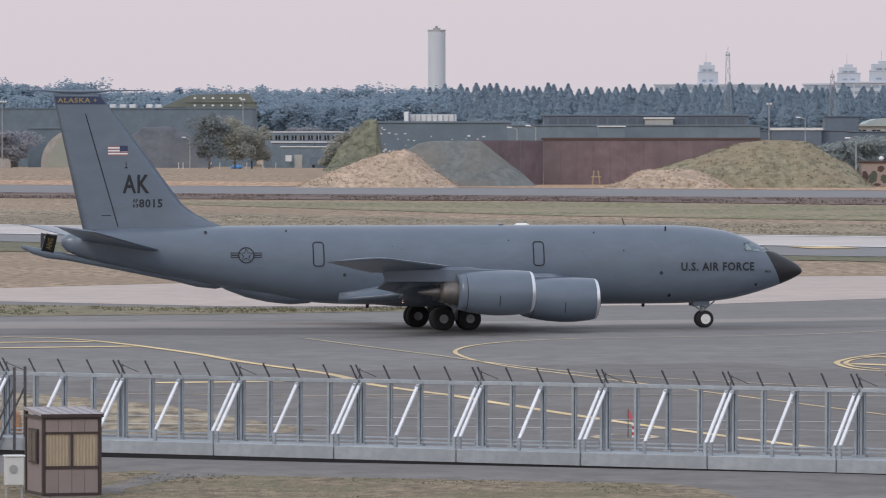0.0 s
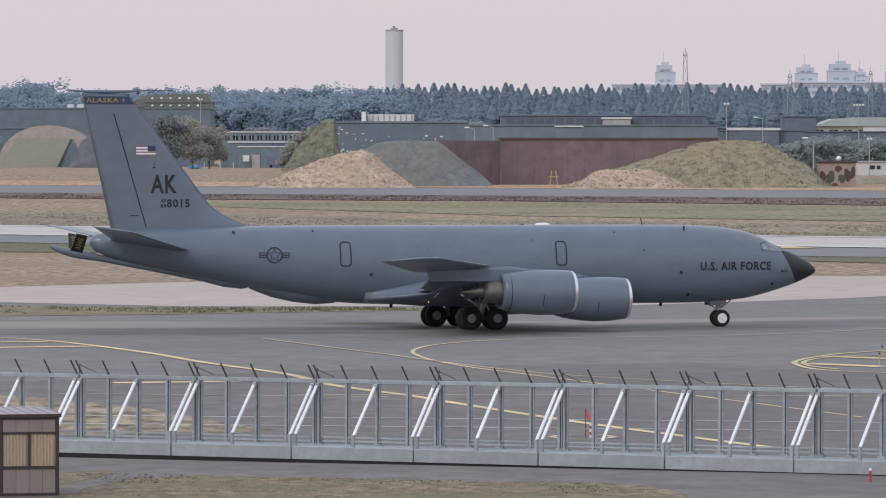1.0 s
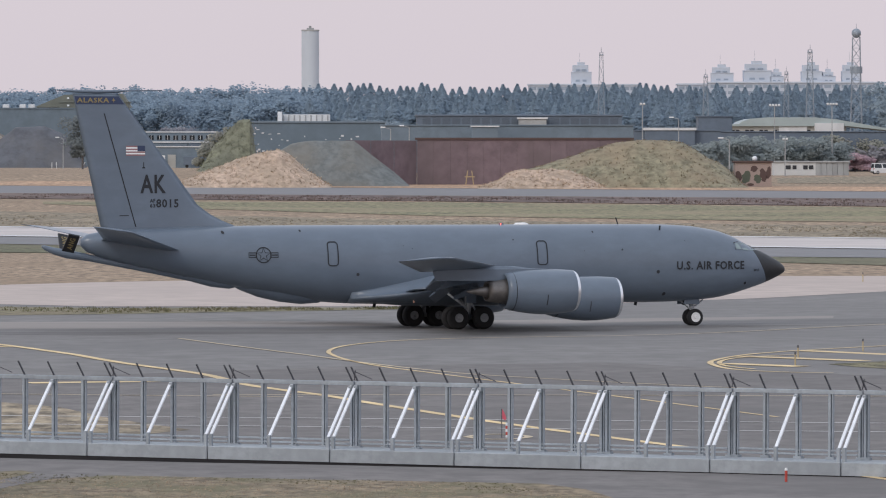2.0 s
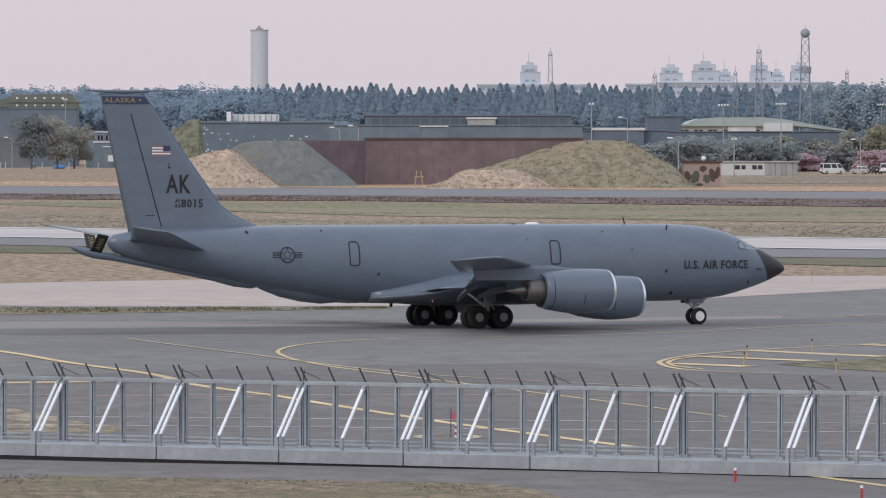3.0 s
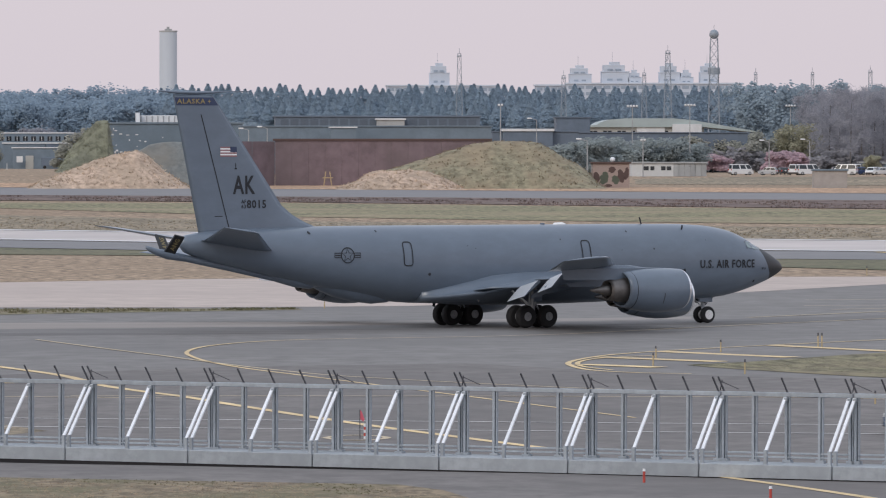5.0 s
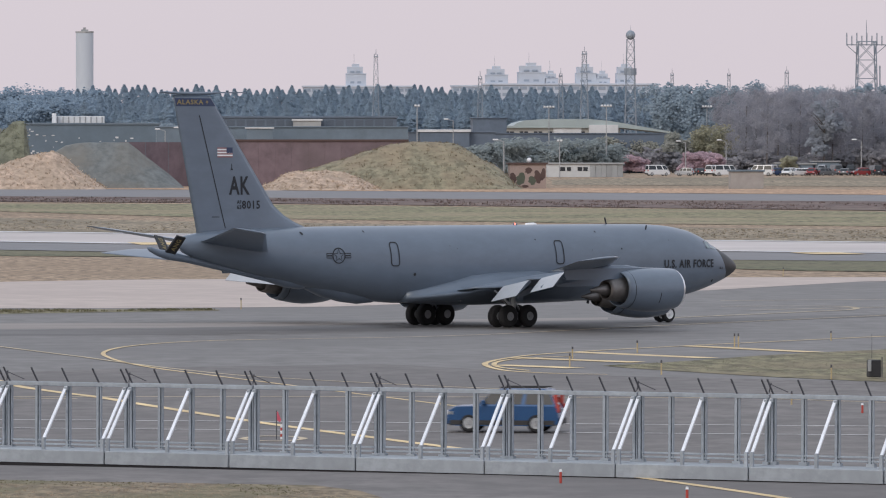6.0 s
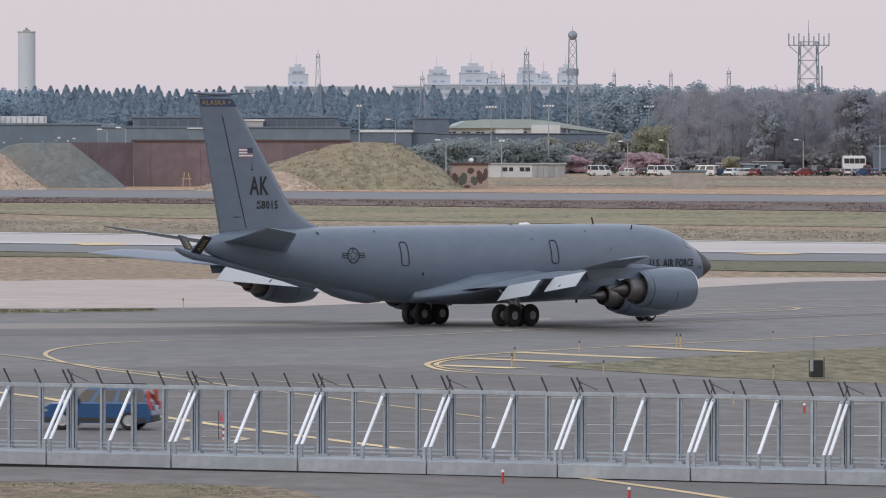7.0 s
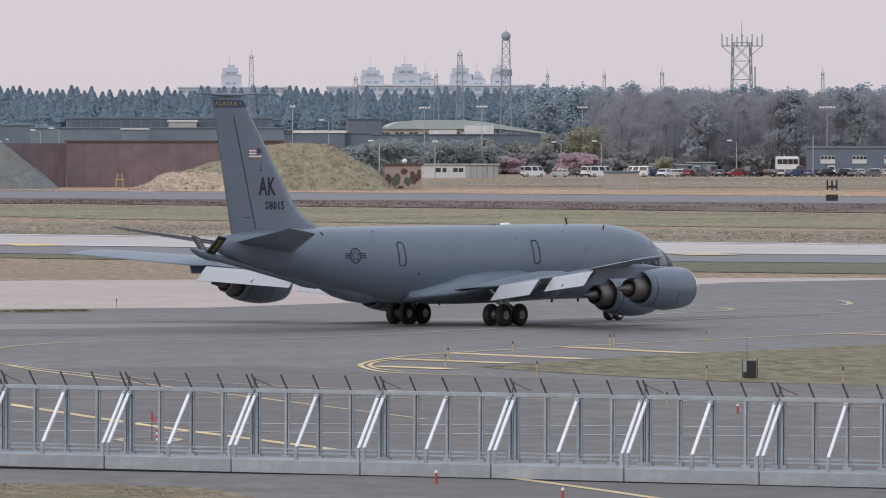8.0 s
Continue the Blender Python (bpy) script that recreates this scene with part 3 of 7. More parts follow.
def build_engine(parent, y, x_in, z):
    """A wide fan engine under the wing; x_in is the lip of its inlet."""
    L = 4.0
    outer = [(x_in, 0.93), (x_in - 0.03, 1.0), (x_in - 0.12, 1.055)]
    bm = bmesh.new()
    add_turned(bm, [(x_in - 0.5, 0.80, y, z), (x_in - 0.1, 0.86, y, z)] + [(a, r, y, z) for a, r in outer] + [(x_in - 0.2, 1.075, y, z)], 36)
    part("inlet_lip", bm, LIP_STEEL, parent, "polished bare metal inlet lip", True)
    bm = bmesh.new()
    shape = [(0.2, 1.075, 0), (0.6, 1.12, -0.02), (1.2, 1.16, -0.035), (1.9, 1.165, -0.04), (2.6, 1.13, -0.02), (3.2, 1.06, 0.0), (3.7, 0.97, 0.02), (L, 0.90, 0.03), (L - 0.02, 0.86, 0.03), (3.4, 0.80, 0.03), (2.9, 0.78, 0.02)]
    add_turned(bm, [(x_in - d, r, y, z + dz) for d, r, dz in shape], 36)
    cowl = part("fan_cowl", bm, AIR_GREY, parent, "smooth grey fan cowling", True)
    bm = bmesh.new()
    add_turned(bm, [(x_in - 3.53, 1.003, y, z), (x_in - 3.55, 1.015, y, z), (x_in - 3.57, 0.999, y, z)], 36)
    part("cowl_seam", bm, AIR_DARK, cowl, "dark cowl seam")
    for side in (0, math.pi):
        arc = [side + 0.12 - 0.5 * k / 8 * math.cos(side) for k in range(9)]
        bm = bmesh.new()
        add_loft(bm, [[(x_in - d, y + r * math.cos(a), z - 0.03 + r * math.sin(a)) for a in arc] for d, r in ((1.88, 1.172), (1.905, 1.178), (1.93, 1.171))], caps=False, closed=False)
        part("cowl_mark", bm, AIR_DARK, cowl, "short dark panel joint")
    bm = bmesh.new()
    add_turned(bm, [(x_in - 0.5, 0.80, y, z), (x_in - 0.95, 0.76, y, z), (x_in - 0.96, 0.05, y, z)], 24)
    part("inlet_duct", bm, RADOME, parent, "dark inlet duct and fan")
    bm = bmesh.new()
    add_turned(bm, [(x_in - 2.9, 0.78, y, z + 0.02), (x_in - 2.95, 0.70, y, z), (x_in - 3.9, 0.66, y, z), (x_in - 4.6, 0.56, y, z), (x_in - 4.9, 0.50, y, z), (x_in - 4.88, 0.46, y, z), (x_in - 4.3, 0.42, y, z), (x_in - 4.2, 0.3, y, z)], 28)
    part("core_nozzle", bm, HOT_METAL, parent, "heat-stained core nozzle", True)
    bm = bmesh.new()
    add_turned(bm, [(x_in - 4.2, 0.33, y, z), (x_in - 4.9, 0.30, y, z), (x_in - 5.5, 0.16, y, z), (x_in - 5.95, 0.05, y, z), (x_in - 6.0, 0.01, y, z)], 20)
    part("exhaust_plug", bm, HOT_METAL, parent, "pointed exhaust plug", True)
    bm = bmesh.new()
    le, te = wing_edges(y)
    wz = wing_z(y)
    rings = []
    for zz, a, b, t in ((z + 0.55, x_in - 1.4, le - 3.2, 0.2), (z + 1.14, x_in - 1.0, le - 3.4, 0.2), (wz + 0.1, x_in - 2.3, le - 3.2, 0.16), (wz + 0.24, x_in - 3.4, le - 1.0, 0.1)):
        n = 8
        ring = []
        for k in range(n + 1):
            u = k / n
            ring.append((a + (b - a) * u, y - t * math.sin(math.pi * min(1, u * 1.1 + 0.02)) ** 0.5 if 0 < u < 0.9 else y, zz))
        for k in range(n - 1, 0, -1):
            u = k / n
            ring.append((a + (b - a) * u, y + t * math.sin(math.pi * min(1, u * 1.1 + 0.02)) ** 0.5 if u < 0.9 else y, zz))
        rings.append(ring)
    add_loft(bm, rings)
    part("pylon", bm, AIR_GREY, parent, "", False)


def build_aircraft():
    plane = thing("tanker_aircraft", "grey four-engined jet tanker taxiing on the asphalt", "aircraft")
    # hull, cut where the radome begins
    xs = [19.70, 19.67, 19.62, 19.5, 19.35, 19.1] + [19.1 - 0.3 * k for k in range(1, 22)] + [12.0 - k for k in range(0, 17)] + [-5.0 - 0.7 * k for k in range(1, 21)] + [-19.4, -19.8, -20.1, -20.3, -20.4]
    xs = sorted(set(round(x, 3) for x in xs), reverse=True)
    cut = dict(plane_co=(18.25, 0, 2.6), plane_no=(1, 0, 0.52))
    for name, inner, material, label in (("fuselage", False, AIR_GREY, "long grey fuselage"), ("radome", True, RADOME, "matt black nose radome")):
        bm = loft([hull_ring(x) for x in xs])
        bmesh.ops.bisect_plane(bm, geom=bm.verts[:] + bm.edges[:] + bm.faces[:], clear_outer=not inner, clear_inner=inner, **cut)
        ob = part(name, bm, material, plane, label, True)
        if name == "fuselage":
            hull = ob
    # belly fairings
    bm = bmesh.new()
    rings = []
    for x, r in ((-6.6, 0.05), (-7.2, 0.45), (-8.2, 0.72), (-9.4, 0.8), (-10.6, 0.74), (-11.6, 0.5), (-12.3, 0.2), (-12.5, 0.04)):
        zc = hull_at(x)[0] + 0.28
        rings.append([(x, 0.95 * r * math.cos(2 * math.pi * k / 20), zc + 0.78 * r * math.sin(2 * math.pi * k / 20)) for k in range(20)])
    part("boom_operator_pod", loft(rings), AIR_GREY, plane, "rounded pod under the rear belly", True)
    rings = []
    for x, r in ((-11.6, 0.05), (-12.2, 0.35), (-13.2, 0.46), (-14.2, 0.40), (-15.0, 0.22)):
        zc = hull_at(x)[0] + 0.12
        rings.append([(x, r * math.cos(2 * math.pi * k / 16), zc + r * 0.8 * math.sin(2 * math.pi * k / 16)) for k in range(16)])
    part("boom_root_fairing", loft(rings), AIR_GREY, plane, "", True)
    # wing-root fairing and gear bay
    rings = []
    for x, w, zb in ((8.6, 0.3, 1.5), (7.2, 1.3, 1.25), (4, 1.72, 1.18), (0, 1.78, 1.15), (-2.5, 1.7, 1.2), (-4, 1.1, 1.32), (-5.6, 0.2, 1.5)):
        rings.append([(x, w * math.cos(2 * math.pi * k / 24), 1.9 + (1.9 - zb) * math.sin(2 * math.pi * k / 24)) for k in range(24)])
    part("wing_root_fairing", loft(rings), AIR_GREY, plane, "", True)
    # smooth fillets between hull and wing
    for s in (-1, 1):
        rings = []
        for x, zt, yo, zw in ((7.4, 2.3, 2.0, 2.15), (5.5, 2.75, 2.7, 2.62), (3.0, 3.0, 3.3, 2.66), (0.5, 2.95, 3.5, 2.46), (-1.5, 2.8, 3.45, 2.2), (-2.8, 2.5, 3.0, 1.95), (-3.8, 2.3, 2.35, 1.82), (-4.8, 2.1, 1.85, 1.74), (-5.8, 1.95, 1.4, 1.7)):
            ys = min(hull_y(x, zt), yo)
            ring = [(x, s * 0.8, zt)]
            for k in range(7):
                u = k / 6
                ring.append((x, s * (ys + (yo - ys) * u), zw + (zt - zw) * (1 - u) ** 2.2))
            ring += [(x, s * yo * 0.93, zw - 0.14), (x, s * yo * 0.62, 1.42), (x, s * 0.6, 1.36)]
            rings.append(ring)
        part("wing_fillet", loft(rings), AIR_GREY, plane, "", True)
    # wings with flaps and ailerons
    for s in (-1, 1):
        rings = []
        for yy, te in ((1.2, -3.1), (3.6, -3.1), (3.75, -0.95), (8.2, -2.95), (8.3, -3.46), (8.8, -3.75), (8.9, -2.7), (13.6, -5.3), (13.75, -6.57), (15, -7.28), (17, -8.42), (19.2, -9.68), (19.7, -9.95), (19.94, -9.9)):
            le = wing_edges(yy)[0]
            end = 0.62 if yy > 19.9 else (0.88 if yy > 19.5 else 1.0)
            le = te + (le - te) * end
            thick = float(np.interp(yy, [1, 8, 19.94], [0.145, 0.125, 0.11]))
            ring = aerofoil(le, te, s * yy, wing_z(yy), thick * (0.5 if yy > 19.9 else 1.0))
            rings.append([(x, y, z + (x - te) * 0.07) for x, y, z in ring])
        part("wing", loft(rings), AIR_GREY, plane, "swept grey wing", True)
        for name, inner, outer, chord, droop in (("inboard_flap", (3.95, -0.98, 2.24), (8.15, -2.9, 2.64), 1.35, 38), ("outboard_flap", (8.95, -2.72, 2.76), (13.55, -5.2, 3.16), 1.25, 38)):
            rings = []
            for yy, hx, hz in (inner, outer):
                ring = []
                cs, sn = math.cos(radians(droop)), math.sin(radians(droop))
                for u, t in ((0, 0.0), (0.08, 0.09), (0.3, 0.1), (1.0, 0.01), (1.0, -0.01), (0.3, -0.07), (0.08, -0.08)):
                    ring.append((hx - chord * u * cs - t * sn, s * yy, hz - chord * u * sn + t * cs))
                rings.append(ring)
            flap = part(name, loft(rings), AIR_GREY, plane, "lowered flap, sky light painted on its upper face")
            # Upward faces get the lighter grey: sky light put into the colour.
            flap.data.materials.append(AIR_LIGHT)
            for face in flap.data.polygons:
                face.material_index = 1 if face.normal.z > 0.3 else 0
        for yy in (5.6, 10.9):
            te = wing_edges(yy)[1] + 0.6
            z0 = wing_z(yy)
            bm = bmesh.new()
            add_loft(bm, [[(te + 2.2, s * yy - 0.07, z0 - 0.28), (te + 2.2, s * yy + 0.07, z0 - 0.28), (te + 2.2, s * yy + 0.07, z0 - 0.1), (te + 2.2, s * yy - 0.07, z0 - 0.1)],
                          [(te + 0.6, s * yy - 0.09, z0 - 0.5), (te + 0.6, s * yy + 0.09, z0 - 0.5), (te + 0.6, s * yy + 0.09, z0 - 0.1), (te + 0.6, s * yy - 0.09, z0 - 0.1)],
                          [(te - 0.3, s * yy - 0.03, z0 - 0.75), (te - 0.3, s * yy + 0.03, z0 - 0.75), (te - 0.3, s * yy + 0.03, z0 - 0.55), (te - 0.3, s * yy - 0.03, z0 - 0.55)]])
            part("flap_track", bm, AIR_GREY, plane)
        build_engine(plane, s * 8.3, 6.54, 1.72)
        build_engine(plane, s * 14.2, 1.81, 2.21)
        # tailplane
        rings = []
        for yy, le, te, th, z in ((0.3, -14.6, -19.4, 0.12, 4.4), (1.0, -15.2, -19.5, 0.12, 4.5), (5.9, -19.4, -21.6, 0.13, 5.36), (6.15, -19.8, -21.75, 0.1, 5.4), (6.22, -20.3, -21.7, 0.04, 5.41)):
            ring = aerofoil(le, te, s * yy, z, th)
            rings.append([(x, y, zz + ((le + te) / 2 - x) * 0.15) for x, y, zz in ring])
        part("tailplane", loft(rings), AIR_GREY, plane, "swept tailplane", True)
    # fin with its cap
    rings = []
    for z in (5.0, 5.35, 5.5, 5.75, 6.1, 6.6, 8, 10, 12.0, 12.45):
        le, te = fin_edges(z)
        n = 14
        ring = []
        for k in range(2 * n):
            u = k / n if k <= n else (2 * n - k) / n
            x = le + (te - le) * u
            ring.append((x, (1 if k <= n else -1) * (fin_y(x, z) if 0 < u < 1 else 0.0), z))
        rings.append(ring)
    fin = part("fin", loft(rings), AIR_GREY, plane, "tall swept tail fin", True)
    rings = []
    for x, w, h, z in ((-21.7, 0.03, 0.03, 12.62), (-21.4, 0.09, 0.05, 12.61), (-20.6, 0.16, 0.085, 12.56), (-19.4, 0.17, 0.1, 12.54), (-18.4, 0.12, 0.08, 12.56), (-17.8, 0.06, 0.04, 12.6), (-15.9, 0.03, 0.025, 12.62)):
        rings.append([(x, w * math.cos(2 * math.pi * k / 10), z + h * math.sin(2 * math.pi * k / 10)) for k in range(10)])
    part("fin_cap", loft(rings), AIR_GREY, fin, "thin fin cap with a long aerial probe", True)
    vs = []
    for z in (11.88, 12.3):
        le, te = fin_edges(z)
        for k in range(9):
            vs.append((le - 0.1 + (te - le + 0.16) * k / 8, z))
    fs = [(k, k + 1, 10 + k, 9 + k) for k in range(8)]
    draped("tail_band", vs, fs, fin_y, fin, NAVY, "dark blue tail band", 0.01)
    put_text("tail_word", "ALASKA", -19.75, 12.1, 0.26, 1.75, fin_y, fin, GOLD, 0.02)
    vs = [(-18.62 + (0.12 if k % 2 == 0 else 0.045) * math.cos(k * math.pi / 4), 12.1 + (0.13 if k % 2 == 0 else 0.045) * math.sin(k * math.pi / 4)) for k in range(8)]
    draped("tail_star", vs, [tuple(range(8))], fin_y, fin, GOLD, "", 0.02)
    put_text("tail_code", "AK", -16.46, 7.70, 0.98, 1.42, fin_y, fin, AIR_DARK)
    put_text("serial", "8015", -15.68, 6.68, 0.45, 1.25, fin_y, fin, AIR_DARK)
    put_text("serial_prefix", "AF", -16.5, 6.82, 0.2, 0.3, fin_y, fin, AIR_DARK)
    put_text("serial_prefix", "63", -16.5, 6.56, 0.2, 0.3, fin_y, fin, AIR_DARK)
    draped("small_stencil", [(-18.3, 6.02), (-17.8, 6.02), (-17.8, 6.06), (-18.3, 6.06)], [(0, 1, 2, 3)], fin_y, fin, AIR_DARK, "", 0.012)
    # rudder hinge and gap
    vs, fs = [], []
    for k in range(13):
        t = k / 12
        z, x = 5.45 + 5.95 * t, -17.42 - 1.72 * t
        vs += [(x - 0.03, z), (x + 0.03, z)]
    fs = [(2 * k, 2 * k + 1, 2 * k + 3, 2 * k + 2) for k in range(12)]
    draped("rudder_gap", vs, fs, fin_y, fin, AIR_DARK, "dark rudder hinge gap", 0.01)
    # flag: stripes and canton
    for k in range(7):
        z0 = 9.18 + k * 0.0757
        draped("flag_stripe", [(-17.95, z0), (-16.9, z0), (-16.9, z0 + 0.0757), (-17.95, z0 + 0.0757)], [(0, 1, 2, 3)], fin_y, fin, FLAG_RED if k % 2 == 0 else WHITE_PAINT, "", 0.014)
    draped("flag_canton", [(-17.32, 9.42), (-16.9, 9.42), (-16.9, 9.71), (-17.32, 9.71)], [(0, 1, 2, 3)], fin_y, fin, NAVY, "", 0.02)
    draped("fin_emblem", [(-17.06, 8.52), (-16.9, 8.52), (-16.9, 8.57), (-16.96, 8.6), (-16.96, 8.85), (-17.0, 8.85), (-17.0, 8.6), (-17.06, 8.57)], [tuple(range(8))], fin_y, fin, AIR_DARK, "", 0.014)
    # markings of the hull
    put_text("air_force_title", "U.S. AIR FORCE", 14.68, 3.28, 0.46, 4.1, hull_y, hull, AIR_DARK, 0.03)
    put_text("nose_stencil", "8015", 17.55, 3.0, 0.13, 0.36, hull_y, hull, AIR_DARK, 0.03)
    for cx in (-6.99, 4.88):
        vs, fs = outline(rounded_rect(cx, 4.0, 0.56, 1.26, 0.16), 0.06)
        draped("hatch_outline", vs, fs, hull_y, hull, AIR_DARK, "dark hatch outline", 0.025)
    cx, cz = -10.84, 3.95
    vs, fs = outline([(cx + 0.40 * math.cos(k * math.pi / 16), cz + 0.40 * math.sin(k * math.pi / 16)) for k in range(32)], 0.06)
    draped("roundel_ring", vs, fs, hull_y, hull, AIR_DARK, "", 0.025)
    vs, fs = outline([(cx + (0.36 if k % 2 == 0 else 0.15) * math.cos(math.pi / 2 + k * math.pi / 5), cz + (0.36 if k % 2 == 0 else 0.15) * math.sin(math.pi / 2 + k * math.pi / 5)) for k in range(10)], 0.045)
    draped("roundel_star", vs, fs, hull_y, hull, AIR_DARK, "", 0.025)
    for sgn in (-1, 1):
        vs, fs = outline([(cx + sgn * 0.42, cz - 0.12), (cx + sgn * 0.8, cz - 0.12), (cx + sgn * 0.8, cz + 0.12), (cx + sgn * 0.42, cz + 0.12)], 0.05)
        draped("roundel_bar", vs, fs, hull_y, hull, AIR_DARK, "", 0.025)
        draped("roundel_bar", [(cx + sgn * 0.45, cz - 0.03), (cx + sgn * 0.77, cz - 0.03), (cx + sgn * 0.77, cz + 0.03), (cx + sgn * 0.45, cz + 0.03)], [(0, 1, 2, 3)], hull_y, hull, AIR_DARK, "", 0.025)
    for x, z, r in ((8.0, 5.1, 0.05), (-8.6, 5.22, 0.06), (-12.9, 5.15, 0.09), (-5.6, 2.9, 0.09), (11.55, 2.95, 0.1), (3.3, 4.7, 0.04), (9.5, 4.15, 0.05), (12.1, 1.75, 0.1), (16.9, 2.3, 0.08), (-3.0, 4.4, 0.025), (-2.5, 4.25, 0.025), (7.3, 4.1, 0.02), (13.2, 4.6, 0.02)):
        draped("port", [(x + r * math.cos(k * math.pi / 4), z + r * math.sin(k * math.pi / 4)) for k in range(8)], [tuple(range(8))], hull_y, hull, AIR_DARK, "", 0.02)
    # cockpit glazing in its dark surround
    for s in (False, True):
        for quad in ([(17.68, 4.0), (18.06, 3.98), (17.6, 4.31), (17.28, 4.37)], [(16.24, 4.1), (17.68, 4.0), (17.28, 4.37), (16.94, 4.52)], [(16.24, 4.1), (16.94, 4.52), (16.55, 4.55), (16.22, 4.5)]):
            draped("window_surround", quad, [tuple(range(len(quad)))], hull_y, hull, RADOME, "dark windscreen surround", 0.018, s)
    for s in (False, True):
        for quad in ([(17.72, 4.08), (17.98, 4.02), (17.55, 4.27), (17.32, 4.33)], [(17.25, 4.05), (17.66, 4.07), (17.26, 4.37), (16.95, 4.47)], [(16.75, 4.1), (17.18, 4.06), (16.9, 4.45), (16.6, 4.5)], [(16.3, 4.16), (16.68, 4.12), (16.52, 4.46), (16.3, 4.46)]):
            draped("cockpit_window", quad, [(0, 1, 2, 3)], hull_y, hull, PALE_GLASS, "cockpit window", 0.03, s)
    # aerials
    part("blade_aerial", beam((9.95, 0, 5.45), (9.82, 0, 5.85), 0.1, 0.03), AIR_DARK, plane, "dark blade aerial")
    part("blade_aerial", beam((11.94, -1.0, 5.05), (11.94, -1.1, 5.42), 0.08, 0.03), AIR_DARK, plane)
    rings = [[(4.34 + dx, w * math.cos(2 * math.pi * k / 12), 5.47 + h * math.sin(2 * math.pi * k / 12)) for k in range(12)] for dx, w, h in ((-0.42, 0.03, 0.03), (-0.3, 0.16, 0.12), (0.2, 0.2, 0.14), (0.38, 0.12, 0.09), (0.44, 0.02, 0.02))]
    part("satellite_dome", loft(rings), WHITE_PAINT, plane, "small white dome on the back", True)
    for x in (8.6, 11.0, 13.8, -1.5, -4.0):
        part("belly_aerial", beam((x, 0, 1.35), (x - 0.05, 0, 1.12), 0.03, 0.16), AIR_DARK, plane)
    # flying boom with its two dark steering vanes
    bm = bmesh.new()
    rings = []
    for x, z, r in ((-12.6, 2.42, 0.2), (-14.5, 2.78, 0.19), (-17.5, 3.36, 0.18), (-20.0, 3.84, 0.19), (-21.2, 4.04, 0.24), (-21.9, 4.2, 0.19), (-22.4, 4.38, 0.13), (-22.55, 4.44, 0.05)):
        rings.append([(x, r * math.cos(2 * math.pi * k / 14), z + r * math.sin(2 * math.pi * k / 14)) for k in range(14)])
    add_loft(bm, rings)
    boom = part("refuelling_boom", bm, AIR_GREY, plane, "long refuelling boom stowed under the tail", True)
    for s in (-1, 1):
        out = Vector((0.1, s * 0.78, 0.86)).normalized()
        back = Vector((-0.98, 0, 0.2)).normalized()
        nrm = out.cross(back).normalized()
        base = Vector((-20.85, s * 0.12, 4.05))
        bm = bmesh.new()
        corners = [base, base + back * 0.66, base + back * 0.62 + out * 1.25, base + back * 0.02 + out * 1.25]
        add_loft(bm, [[c + nrm * 0.045 for c in corners], [c - nrm * 0.045 for c in corners]])
        vane = part("boom_vane", bm, RADOME, boom, "black steering vane with gold letters")
        vs, fs = lettering("ANG", 0.3, 0.8)
        mid = base + back * 0.33 + out * 0.66
        face = nrm if nrm.y < 0 else -nrm
        mesh_object("vane_letters", [mid + out * x + back * z + face * 0.055 for x, z in vs], fs, GOLD, vane)
        mesh_object("vane_letters", [mid + out * x - back * z - face * 0.055 for x, z in vs], fs, GOLD, vane)
    part("boom_white_edge", beam((-15.4, -0.19, 3.12), (-18.4, -0.19, 3.70), 0.05, 0.08), WHITE_PAINT, boom)
    # landing gear
    wheels = []
    for s in (-1, 1):
        cy = s * 3.4
        part("main_leg", rod((0, cy, 0.62), (0.15, cy, 2.2), 0.14, 0.16, 12), RIM_GREY, plane, "main gear leg")
        part("bogie_beam", rod((-0.75, cy, 0.62), (0.75, cy, 0.62), 0.11, 0.11, 10), RIM_GREY, plane)
        part("side_brace", rod((0, cy, 1.0), (0, s * 1.9, 1.75), 0.06, 0.06), RIM_GREY, plane)
        part("drag_brace", rod((0, cy, 1.1), (-1.3, cy, 2.0), 0.06, 0.06), AIR_LIGHT, plane)
        part("bogie_strut", rod((0.6, cy, 0.75), (0.12, cy, 1.5), 0.05, 0.05), AIR_LIGHT, plane)
        part("hydraulic_line", rod((-0.14, cy - s * 0.12, 0.7), (-0.05, cy - s * 0.12, 2.0), 0.03, 0.03), AIR_LIGHT, plane)
        part("leg_door", box((-0.28, cy + s * 0.55 - 0.02, 1.4), (0.28, cy + s * 0.55 + 0.02, 2.05), 0.01), AIR_GREY, plane)
        for dx in (-0.71, 0.71):
            part("axle", rod((dx, cy - 0.5, 0.62), (dx, cy + 0.5, 0.62), 0.07, 0.07), RIM_GREY, plane)
            for dy in (-0.43, 0.43):
                wheels.append((build_wheel("main_wheel", plane, dx, cy + dy, 0.61, 0.61, 0.4, RIM_GREY, "black tyre of the main gear"), dx, cy + dy, 0.61, 0.61))
    part("nose_leg", rod((14.3, 0, 0.46), (14.1, 0, 1.6), 0.09, 0.11, 12), AIR_LIGHT, plane, "pale nose gear leg")
    part("nose_brace", rod((14.25, 0, 0.8), (13.4, 0, 1.5), 0.04), AIR_LIGHT, plane)
    part("nose_brace", rod((14.3, 0, 0.95), (14.9, 0, 1.4), 0.04), AIR_LIGHT, plane)
    part("nose_axle", rod((14.3, -0.4, 0.46), (14.3, 0.4, 0.46), 0.06), AIR_LIGHT, plane)
